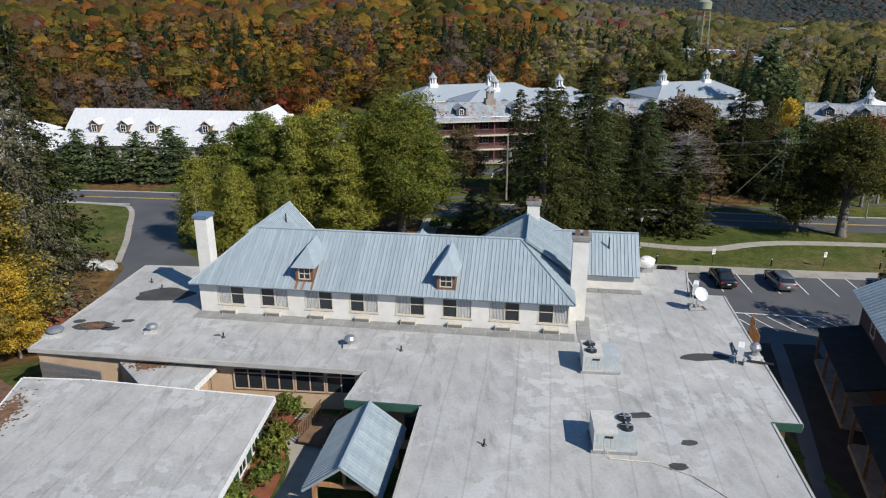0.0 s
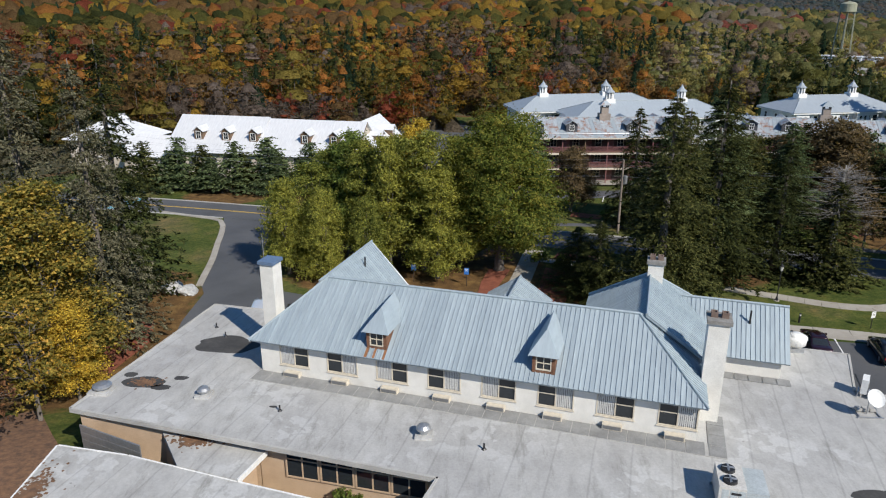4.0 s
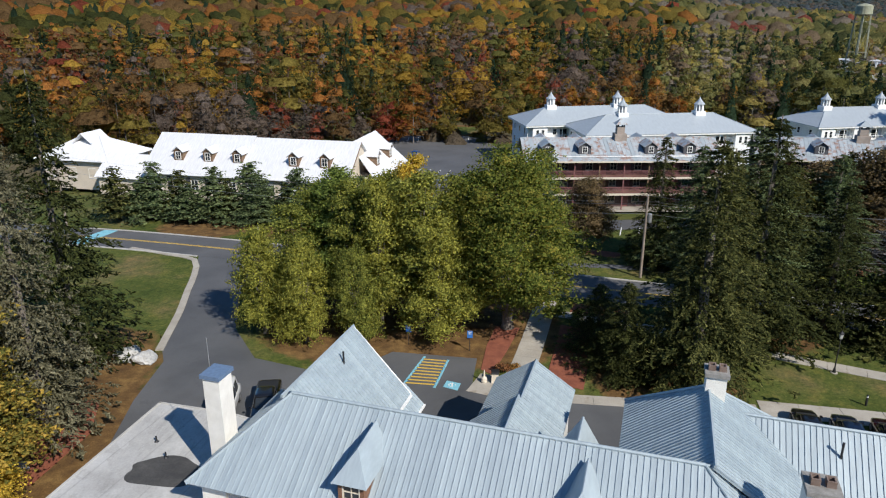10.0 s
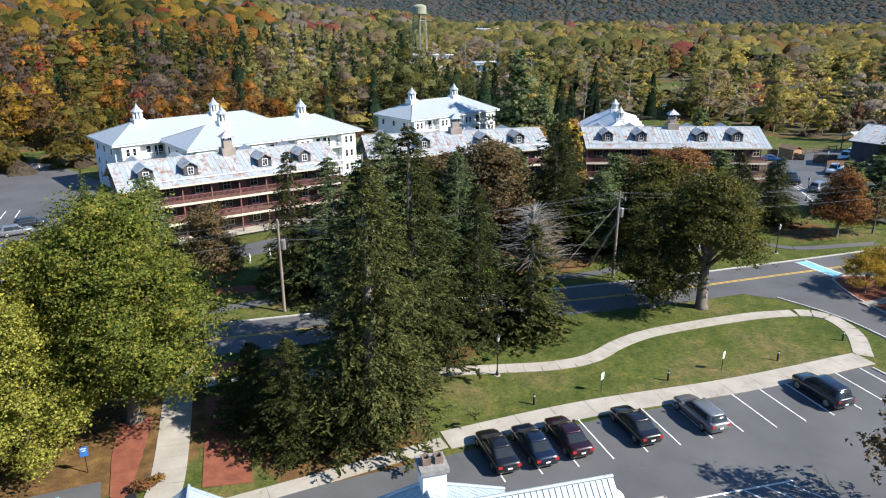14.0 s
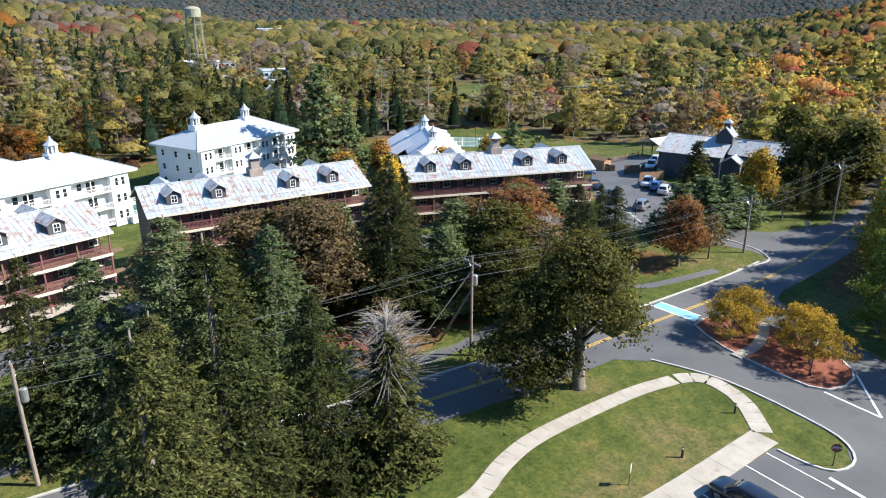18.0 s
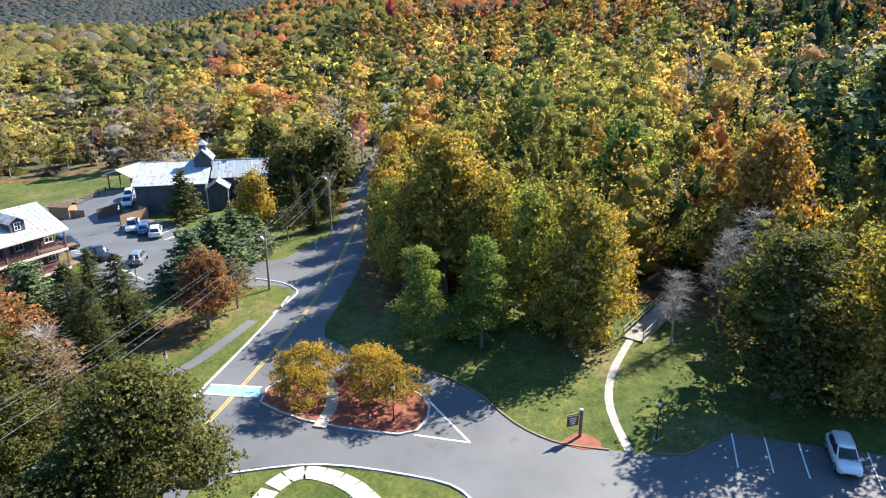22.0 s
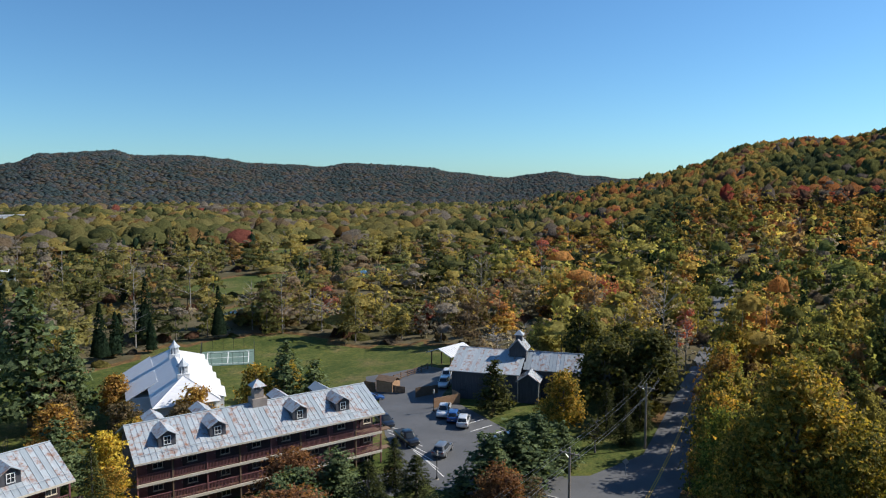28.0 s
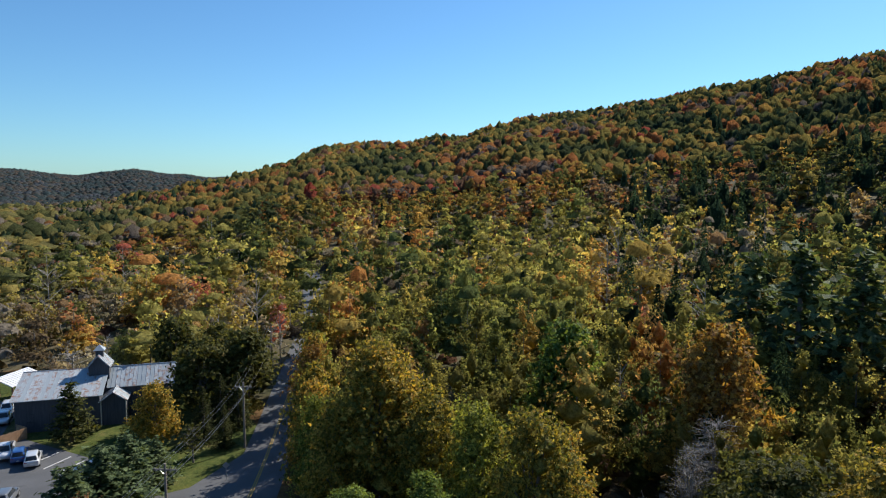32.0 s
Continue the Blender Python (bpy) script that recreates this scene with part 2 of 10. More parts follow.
def leafy(name, stops, through_light=0.36, attr=False):
    """Leaves: a colour per tree, a shade per leaf, some light passing through."""
    mat, nt, b = nodes_of(name)
    geo = nt.nodes.new("ShaderNodeNewGeometry")
    if attr:
        at = nt.nodes.new("ShaderNodeAttribute")
        at.attribute_name = "tint"
        col = at.outputs["Color"]
    else:
        oi = nt.nodes.new("ShaderNodeObjectInfo")
        col = ramp(nt, mathn(nt, "ADD", mathn(nt, "MULTIPLY", oi.outputs["Random"], 0.35), mathn(nt, "MULTIPLY", geo.outputs["Random Per Island"], 0.65)), stops)
    if not attr:
        shade = ramp(nt, geo.outputs["Random Per Island"], [(0.0, (0.72,) * 3), (1.0, (1.22,) * 3)])
        col = mix(nt, col, shade, 1.0, "MULTIPLY")
    # single leaves within a spray
    fine = nt.nodes.new("ShaderNodeTexNoise")
    fine.inputs["Scale"].default_value, fine.inputs["Detail"].default_value, fine.inputs["Roughness"].default_value = (1.2 if attr else 7.0), (4.0 if attr else 2.0), 0.8
    nt.links.new(geo.outputs["Position"], fine.inputs["Vector"])
    col = mix(nt, col, ramp(nt, fine.outputs["Fac"], [(0.32, (0.42,) * 3), (0.5, (1.0,) * 3), (0.68, (1.62,) * 3)]), 1.0, "MULTIPLY")
    bump(nt, b, fine.outputs["Fac"], 1.0, 0.9 if attr else 0.12)
    nt.links.new(col, b.inputs["Base Color"])
    b.inputs["Roughness"].default_value = 0.6
    b.inputs["Specular IOR Level"].default_value = 0.0 if attr else 0.06
    tr = nt.nodes.new("ShaderNodeBsdfTranslucent")
    nt.links.new(mix(nt, col, (1.5, 1.45, 1.0) if attr else (1.6, 1.5, 0.75), 1.0, "MULTIPLY"), tr.inputs[0])
    ms = nt.nodes.new("ShaderNodeMixShader")
    ms.inputs[0].default_value = through_light
    nt.links.new(b.outputs[0], ms.inputs[1])
    nt.links.new(tr.outputs[0], ms.inputs[2])
    nt.links.new(ms.outputs[0], nt.nodes["Material Output"].inputs[0])
    return mat


def plain(name, col, rough=0.5, metal=0.0, coat=0.0):
    mat, nt, b = nodes_of(name)
    f = tex_noise(nt, 6.0, 3)
    nt.links.new(mix(nt, col, ramp(nt, f, [(0.3, (0.85, 0.85, 0.85)), (0.7, (1.1, 1.1, 1.1))]), 1.0, "MULTIPLY"), b.inputs["Base Color"])
    b.inputs["Roughness"].default_value, b.inputs["Metallic"].default_value = rough, metal
    b.inputs["Coat Weight"].default_value = coat
    return mat


GLASS = plain("window_glass", (0.025, 0.03, 0.035), 0.06)
ROOF_BLUE = metal_roof("blue_grey_metal_roof", (0.31, 0.37, 0.405), (0.375, 0.44, 0.47), 0.0)
ROOF_RUST = metal_roof("galvanised_roof_rusting", (0.32, 0.365, 0.39), (0.43, 0.475, 0.50), 1.12)
ROOF_WHITE = metal_roof("white_roof", (0.62, 0.63, 0.64), (0.70, 0.705, 0.71), 0.0, 0.5, 0.0)
ROOF_PALE = metal_roof("pale_grey_roof", (0.335, 0.375, 0.405), (0.395, 0.44, 0.47), 0.0, 0.5, 0.1)
def membrane(name):
    """Weathered roof membrane: faint sheet seams, washed-out blotches, grey run-off stains."""
    mat, nt, b = nodes_of(name)
    big = tex_noise(nt, 0.12, 5, 0.6)
    mid = tex_noise(nt, 0.7, 6, 0.7, "Object", (1.6, 0.7, 1.0))
    fine = tex_noise(nt, 7.0, 4, 0.75)
    col = ramp(nt, mid, [(0.3, (0.335, 0.33, 0.315)), (0.5, (0.415, 0.41, 0.395)), (0.7, (0.475, 0.47, 0.455))])
    blot = ramp(nt, tex_noise(nt, 1.1, 3, 0.5), [(0.5, (0, 0, 0)), (0.535, (1, 1, 1))])
    area = ramp(nt, tex_noise(nt, 0.16, 3, 0.5), [(0.47, (0, 0, 0)), (0.58, (1, 1, 1))])
    col = mix(nt, col, (0.53, 0.53, 0.52), mathn(nt, "MULTIPLY", mathn(nt, "MULTIPLY", blot, area), 0.7))
    run = ramp(nt, tex_noise(nt, 0.5, 6, 0.75, "Object", (2.4, 0.45, 1.0)), [(0.55, (0, 0, 0)), (0.72, (1, 1, 1))])
    col = mix(nt, col, (0.235, 0.23, 0.21), mathn(nt, "MULTIPLY", run, 0.75))
    spot = ramp(nt, tex_noise(nt, 1.7, 4, 0.6), [(0.70, (0, 0, 0)), (0.75, (1, 1, 1))])
    col = mix(nt, col, (0.12, 0.115, 0.105), mathn(nt, "MULTIPLY", spot, 0.7))
    col = mix(nt, col, ramp(nt, big, [(0.35, (0.86, 0.86, 0.87)), (0.65, (1.06, 1.06, 1.05))]), 1.0, "MULTIPLY")
    seam = nt.nodes.new("ShaderNodeTexWave")
    seam.inputs["Scale"].default_value, seam.inputs["Distortion"].default_value, seam.inputs["Detail"].default_value = 0.165, 0.5, 2.0
    turned = nt.nodes.new("ShaderNodeMapping")
    turned.inputs["Rotation"].default_value = (0, 0, radians(13))
    nt.links.new(nt.nodes.new("ShaderNodeTexCoord").outputs["Object"], turned.inputs[0])
    nt.links.new(turned.outputs[0], seam.inputs[0])
    line = ramp(nt, seam.outputs["Fac"], [(0.0, (0.84, 0.84, 0.84)), (0.012, (1, 1, 1))])
    col = mix(nt, col, line, 1.0, "MULTIPLY")
    col = mix(nt, col, ramp(nt, fine, [(0.25, (0.86, 0.86, 0.86)), (0.75, (1.12, 1.12, 1.12))]), 1.0, "MULTIPLY")
    nt.links.new(col, b.inputs["Base Color"])
    b.inputs["Roughness"].default_value = 0.82
    bump(nt, b, mid, 0.12, 0.05)
    return mat


MEMBRANE = membrane("roof_membrane")
PAVER = surface("grey_paver", (0.20, 0.20, 0.195), (0.31, 0.31, 0.30), 0.9, 14.0, 0.9)
STUCCO = surface("white_stucco", (0.66, 0.64, 0.59), (0.78, 0.76, 0.71), 1.2, 30.0, 0.9)
WHITE = plain("white_paint", (0.78, 0.78, 0.76), 0.45)
CREAM = plain("cream_paint", (0.60, 0.54, 0.44), 0.5)
TAN = surface("tan_siding", (0.46, 0.33, 0.22), (0.56, 0.41, 0.28), 0.8, 20.0, 0.8)
BEIGE = surface("beige_siding", (0.50, 0.44, 0.36), (0.60, 0.53, 0.44), 0.5, 14.0, 0.8)
WHITE_SIDING = surface("white_siding", (0.68, 0.69, 0.70), (0.78, 0.79, 0.79), 0.4, 10.0, 0.7)
MAROON = surface("maroon_siding", (0.055, 0.036, 0.036), (0.09, 0.056, 0.054), 0.8, 16.0, 0.8)
MAROON_TRIM = plain("maroon_trim", (0.20, 0.085, 0.085), 0.6)
DARK_SIDING = surface("dark_barn_siding", (0.045, 0.047, 0.055), (0.085, 0.085, 0.095), 0.8, 16.0, 0.8, stretch=(6, 6, 0.6))
BROWN_WOOD = surface("brown_wood", (0.12, 0.075, 0.045), (0.22, 0.14, 0.085), 1.5, 20.0, 0.8, stretch=(1, 1, 6))
CEDAR = surface("cedar_wood", (0.33, 0.17, 0.075), (0.46, 0.26, 0.12), 1.5, 20.0, 0.75, stretch=(6, 6, 1))
BLACK = plain("black_metal", (0.02, 0.02, 0.022), 0.45)
STEEL = plain("galvanised_steel", (0.45, 0.46, 0.47), 0.4, 0.7)
GREEN_TRIM = plain("green_trim", (0.03, 0.085, 0.06), 0.5)
BARK = surface("grey_bark", (0.10, 0.085, 0.07), (0.20, 0.175, 0.15), 2.0, 22.0, 0.95, relief=0.5, stretch=(3, 3, 0.5))
PALE_BARK = surface("pale_bark", (0.20, 0.18, 0.16), (0.33, 0.31, 0.28), 2.0, 18.0, 0.9, stretch=(1, 1, 3))
POLE_WOOD = surface("pole_wood", (0.17, 0.13, 0.10), (0.30, 0.26, 0.22), 2.0, 20.0, 0.95, stretch=(4, 4, 0.4))
ASPHALT = surface("asphalt", (0.072, 0.074, 0.078), (0.115, 0.117, 0.122), 0.15, 40.0, 0.72, stain=(0.055, 0.056, 0.06), stain_scale=0.3, stain_at=(0.6, 0.75))
CONCRETE = surface("concrete_walk", (0.30, 0.275, 0.235), (0.41, 0.38, 0.33), 0.5, 25.0, 0.9, stain=(0.24, 0.20, 0.15), stain_scale=0.8, stain_at=(0.58, 0.72))
KERB = surface("kerb_concrete", (0.36, 0.35, 0.33), (0.48, 0.47, 0.44), 0.8, 20.0, 0.9)
PAINT_WHITE = surface("white_road_paint", (0.60, 0.60, 0.58), (0.78, 0.78, 0.76), 1.5, 14.0, 0.8)
PAINT_YELLOW = surface("yellow_road_paint", (0.48, 0.30, 0.05), (0.62, 0.42, 0.08), 1.5, 14.0, 0.8)
PAINT_BLUE = surface("pale_blue_paint", (0.15, 0.40, 0.50), (0.24, 0.51, 0.60), 1.5, 20.0, 0.8)
MULCH = surface("red_mulch", (0.16, 0.045, 0.025), (0.26, 0.085, 0.045), 1.2, 14.0, 0.95, relief=0.6)
DIRT = surface("worn_dirt", (0.22, 0.20, 0.175), (0.36, 0.335, 0.30), 0.7, 14.0, 0.95)
BRICK = surface("brown_brick", (0.13, 0.06, 0.035), (0.23, 0.115, 0.065), 3.0, 20.0, 0.9)
ROCK = surface("grey_rock", (0.28, 0.28, 0.28), (0.50, 0.50, 0.49), 1.0, 8.0, 0.9, relief=0.5)
WATER = plain("river_water", (0.02, 0.035, 0.05), 0.05)
LEAF_GREEN = leafy("green_leaves", [(0.1, (0.075, 0.125, 0.034)), (0.9, (0.19, 0.235, 0.055))])
LEAF_YG = leafy("yellow_green_leaves", [(0.1, (0.105, 0.140, 0.036)), (0.9, (0.320, 0.310, 0.064))])
LEAF_ORANGE = leafy("orange_leaves", [(0.1, (0.19, 0.105, 0.04)), (0.6, (0.33, 0.185, 0.052)), (0.95, (0.43, 0.29, 0.07))])
LEAF_YELLOW = leafy("yellow_leaves", [(0.1, (0.361, 0.248, 0.045)), (0.9, (0.601, 0.449, 0.067))])
LEAF_MAPLE = leafy("turning_maple_leaves", [(0.05, (0.075, 0.105, 0.024)), (0.5, (0.150, 0.180, 0.035)), (0.76, (0.21, 0.185, 0.038)), (0.95, (0.42, 0.19, 0.042))])
LEAF_GOLD = leafy("gold_and_green_leaves", [(0.1, (0.125, 0.135, 0.036)), (0.6, (0.320, 0.240, 0.052)), (0.95, (0.530, 0.280, 0.060))])
LEAF_LOCUST = leafy("golden_locust_leaves", [(0.1, (0.20, 0.155, 0.038)), (0.9, (0.42, 0.28, 0.055))])
LEAF_OLIVE = leafy("dark_olive_leaves", [(0.1, (0.035, 0.044, 0.015)), (0.8, (0.115, 0.112, 0.036)), (0.98, (0.19, 0.135, 0.05))])
LEAF_RUST = leafy("rust_leaves", [(0.1, (0.12, 0.066, 0.040)), (0.9, (0.275, 0.135, 0.062))])
LEAF_PLUM = leafy("dull_plum_leaves", [(0.1, (0.090, 0.074, 0.042)), (0.9, (0.205, 0.145, 0.078))])
NEEDLE = leafy("spruce_needles", [(0.1, (0.018, 0.024, 0.008)), (0.6, (0.050, 0.058, 0.018)), (0.95, (0.115, 0.115, 0.038))], through_light=0.25)
NEEDLE_GREY = leafy("grey_spruce_needles", [(0.1, (0.066, 0.068, 0.040)), (0.9, (0.165, 0.155, 0.100))], through_light=0.25)
NEEDLE_BLUE = leafy("pine_needles", [(0.1, (0.040, 0.066, 0.030)), (0.9, (0.145, 0.180, 0.082))], through_light=0.28)
WOODS = leafy("woods_leaves", [], attr=True, through_light=0.52)
WOODS_MASS = leafy("woods_crown_mass", [], attr=True, through_light=0.42)

GREY_WOOD = surface("weathered_wood", (0.20, 0.175, 0.145), (0.32, 0.29, 0.25), 1.5, 14.0, 0.9)

# ---- the lie of the land ----
def ss(a, b, x):
    t = min(1.0, max(0.0, (x - a) / (b - a)))
    return t * t * (3 - 2 * t)


def curve(x, knots):
    for (x0, y0), (x1, y1) in zip(knots, knots[1:]):
        if x <= x1:
            return y0 + (y1 - y0) * ss(x0, x1, max(x, x0))
    return knots[-1][1]


HILL = [(-180, 165), (-150, 120), (-110, 70), (-70, 58), (4, 52), (17, 30), (22, 22), (30, 6), (66, 5), (69, 9), (72.6, 21), (77.2, 35), (80, 46), (82.6, 58), (86, 73), (89, 76), (92, 79), (96.3, 88), (100, 101),
        (102.2, 110), (107.5, 117), (111.8, 128), (116, 140), (120, 147), (122, 155), (125, 165), (150, 175), (180, 165)]
RIDGE = [(-180, 60), (-60, 70), (10, 92), (24, 90), (27.6, 82), (29.8, 89), (31, 104), (33, 138), (37.5, 153), (39, 137), (42.6, 139), (45.5, 130), (47.2, 116), (50.7, 111), (52.7, 101), (55.1, 114), (58.3, 108),
         (61.6, 100), (63.4, 82), (68, 61), (69.9, 72), (71.4, 77), (74.8, 57), (77, 42), (90, 30), (180, 40)]


def land(x, y):
    """Height of the ground."""
    z = -4.5 * ss(98, 150, y)
    z += 2.6 * ss(44, 28, y) * (1 - ss(18, 26, x)) * ss(-70, -30, x)
    dx, dy = x - 27.5, y - 48.5
    r, a = math.hypot(dx, dy), math.degrees(math.atan2(dx, dy))
    start = 210 if a > 60 or a < -120 else 260
    if r > start:
        rise = min(1.0, (r - start) / (900 - start))
        z += curve(a, HILL) * (0.45 * rise + 0.55 * ss(0, 1, rise)) * (1 + 0.05 * noise.noise((x / 160, y / 160, 0)))
        if r > 900:
            z -= curve(a, HILL) * 0.5 * ss(950, 1500, r)
    if r > 1300:
        z += (curve(a, RIDGE) * (1 + 0.04 * noise.noise((x / 420, y / 420, 3)))) * ss(1300, 2700, r)
        z -= 40 * ss(2750, 4200, r)
    return z


def inside(x, y, poly):
    hit = False
    for i in range(len(poly)):
        (x0, y0), (x1, y1) = poly[i - 1], poly[i]
        if (y0 > y) != (y1 > y) and x < (x1 - x0) * (y - y0) / (y1 - y0) + x0:
            hit = not hit
    return hit


BUILT = [(-40, -60), (-40, 40), (-52, 75), (-80, 100), (-80, 130), (-62, 150), (-30, 190), (60, 205), (120, 200), (140, 180), (170, 162), (185, 135),
         (172, 115), (158, 112), (150, 80), (135, 66), (100, 60), (93, 56), (103, 48), (104, 31), (93, 19), (80, 5), (76, -60)]
FIELDS = [(245, 392, 55, 26), (330, 400, 30, 12), (252, 256, 40, 22), (305, 234, 42, 16), (150, 170, 30, 22), (205, 214, 14, 8), (-30, 215, 30, 10), (390, 330, 60, 20)]


def litter(x, y):
    """How much the ground is leaf litter rather than lawn."""
    for fx, fy, fa, fb in FIELDS:
        if ((x - fx) / fa) ** 2 + ((y - fy) / fb) ** 2 < 1.1:
            return 0.12
    if not inside(x, y, BUILT):
        return 2.0 if math.hypot(x - 27, y - 48) > 120 else 1.0
    v = 0.0
    for cx, cy, r in ((-12, 72, 13), (0, 70, 10), (-33, 48, 14), (-36, 60, 10), (15, 62, 8), (26, 72, 7), (-40, 102, 9), (-25, 102, 9), (50, 90, 12), (88, 79, 6)):
        v = max(v, 1 - ss(0.6, 1.0, math.hypot(x - cx, y - cy) / r))
    return v


def ground_axis(n, half):
    s = np.linspace(-1, 1, n)
    return np.sign(s) * (np.sinh(np.abs(s) * 5.2) / np.sinh(5.2)) * half


def make_ground():
    xs, ys = 50 + ground_axis(261, 4300), 80 + ground_axis(261, 4300)
    n = len(xs)
    verts = [(x, y, land(x, y)) for y in ys for x in xs]
    faces = [(j * n + i, j * n + i + 1, (j + 1) * n + i + 1, (j + 1) * n + i) for j in range(n - 1) for i in range(n - 1)]
    me = bpy.data.meshes.new("ground")
    me.from_pydata(verts, [], faces)
    at = me.attributes.new("litter", "FLOAT", "POINT")
    at.data.foreach_set("value", [litter(v[0], v[1]) for v in verts])
    me.polygons.foreach_set("use_smooth", [True] * len(faces))
    mat, nt, b = nodes_of("lawn_and_leaf_litter")
    big = tex_noise(nt, 0.10, 5, 0.6)
    mid = tex_noise(nt, 0.7, 5, 0.65)
    fine = tex_noise(nt, 9.0, 4, 0.8)
    grass = ramp(nt, big, [(0.34, (0.048, 0.070, 0.015)), (0.52, (0.080, 0.098, 0.024)), (0.68, (0.132, 0.115, 0.05))])
    grass = mix(nt, grass, ramp(nt, mid, [(0.35, (0.70, 0.78, 0.68)), (0.5, (1.0, 1.0, 1.0)), (0.66, (1.42, 1.18, 1.15))]), 1.0, "MULTIPLY")
    tuft = tex_noise(nt, 2.6, 5, 0.75)
    grass = mix(nt, grass, ramp(nt, tuft, [(0.36, (0.62, 0.68, 0.6)), (0.5, (1.0, 1.0, 1.0)), (0.64, (1.4, 1.28, 1.2))]), 1.0, "MULTIPLY")
    wave = nt.nodes.new("ShaderNodeTexWave")
    wave.inputs["Scale"].default_value = 0.21
    wave.inputs["Distortion"].default_value = 0.6
    turnm = nt.nodes.new("ShaderNodeMapping")
    turnm.inputs["Rotation"].default_value = (0, 0, 0.5)
    nt.links.new(nt.nodes.new("ShaderNodeTexCoord").outputs["Object"], turnm.inputs[0])
    nt.links.new(turnm.outputs[0], wave.inputs[0])
    grass = mix(nt, grass, ramp(nt, wave.outputs["Fac"], [(0.3, (0.965, 0.97, 0.96)), (0.7, (1.03, 1.025, 1.025))]), 1.0, "MULTIPLY")
    leaf = ramp(nt, mid, [(0.3, (0.075, 0.045, 0.022)), (0.5, (0.13, 0.075, 0.03)), (0.68, (0.21, 0.13, 0.05))])
    a = nt.nodes.new("ShaderNodeAttribute")
    a.attribute_name = "litter"
    f = mathn(nt, "ADD", a.outputs["Fac"], mathn(nt, "MULTIPLY", mathn(nt, "SUBTRACT", mid, 0.5), 0.9))
    f = ramp(nt, f, [(0.4, (0, 0, 0)), (0.65, (1, 1, 1))])
    col = mix(nt, grass, leaf, f)
    floor = ramp(nt, big, [(0.35, (0.055, 0.055, 0.024)), (0.5, (0.085, 0.072, 0.036)), (0.65, (0.12, 0.10, 0.06))])
    col = mix(nt, col, floor, ramp(nt, mathn(nt, "SUBTRACT", a.outputs["Fac"], 1.0), [(0.3, (0, 0, 0)), (0.7, (1, 1, 1))]))
    col = mix(nt, col, ramp(nt, fine, [(0.3, (0.6, 0.6, 0.6)), (0.7, (1.3, 1.3, 1.3))]), 1.0, "MULTIPLY")
    nt.links.new(col, b.inputs["Base Color"])
    b.inputs["Roughness"].default_value = 0.95
    b.inputs["Specular IOR Level"].default_value = 0.15
    bump(nt, b, fine, 0.5, 0.05)
    me.materials.append(mat)
    return tagged(new("ground", me), "mown lawn with dry patches and fallen leaves, hills beyond", "ground", kind="structure")


make_ground()


# ---- roads, drives, walks ----
from mathutils.geometry import tessellate_polygon


def smooth_line(pts, step=2.0):
    """A Catmull-Rom line through points."""
    p = [Vector((*q, 0)) for q in pts]
    p = [2 * p[0] - p[1], *p, 2 * p[-1] - p[-2]]
    out = []
    for i in range(1, len(p) - 2):
        n = max(2, int((p[i + 1] - p[i]).length / step))
        for k in range(n):
            t = k / n
            a, b, c, d = p[i - 1], p[i], p[i + 1], p[i + 2]
            out.append(0.5 * (2 * b + (c - a) * t + (2 * a - 5 * b + 4 * c - d) * t * t + (3 * b - a - 3 * c + d) * t ** 3))
    return out + [p[-2]]


def ribbon(line, width, lift, height=0.0, off=0.0, geo=None):
    """A strip along a line, on the land; with a height it is a raised kerb."""
    g = geo or Geo()
    rows = []
    for i, p in enumerate(line):
        d = (line[min(i + 1, len(line) - 1)] - line[max(i - 1, 0)]).normalized()
        s = Vector((-d.y, d.x, 0))
        l, r = p + s * (off + width / 2), p + s * (off - width / 2)
        rows.append((l, r))
    v, f = [], []
    for l, r in rows:
        zl, zr = land(l.x, l.y) + lift, land(r.x, r.y) + lift
        v += [(l.x, l.y, zl + height), (r.x, r.y, zr + height), (l.x, l.y, zl - 0.15), (r.x, r.y, zr - 0.15)]
    for i in range(len(rows) - 1):
        a, b = i * 4, i * 4 + 4
        f += [(a, a + 1, b + 1, b), (a + 1, a + 3, b + 3, b + 1), (a + 2, a, b, b + 2)]
    f += [(0, 2, 3, 1), (len(v) - 4, len(v) - 3, len(v) - 1, len(v) - 2)]
    return g.add(v, f)


def drape(poly, lift, mat, name, label, category, cell=4.0):
    """A polygon of paving that follows the land."""
    ring = [Vector((x, y, 0)) for x, y in poly]
    g = Geo()
    for tri in tessellate_polygon([ring]):
        t = [(ring[k].x, ring[k].y) for k in tri]
        if (t[1][0] - t[0][0]) * (t[2][1] - t[0][1]) - (t[2][0] - t[0][0]) * (t[1][1] - t[0][1]) < 0:
            t = t[::-1]
        for i in range(math.floor(min(q[0] for q in t) / cell), math.floor(max(q[0] for q in t) / cell) + 1):
            col = clip2(clip2(t, 0, i * cell, False), 0, (i + 1) * cell, True)
            if len(col) < 3:
                continue
            for k in range(math.floor(min(q[1] for q in col) / cell), math.floor(max(q[1] for q in col) / cell) + 1):
                c = clip2(clip2(col, 1, k * cell, False), 1, (k + 1) * cell, True)
                if len(c) >= 3:
                    g.add([(x, y, land(x, y) + lift) for x, y in c], [tuple(range(len(c)))])
    me = g.mesh(name, mat)
    bm = bmesh.new()
    bm.from_mesh(me)
    bmesh.ops.remove_doubles(bm, verts=bm.verts[:], dist=0.002)
    bm.to_mesh(me)
    bm.free()
    return tagged(new(name, me), label, category, kind="structure")


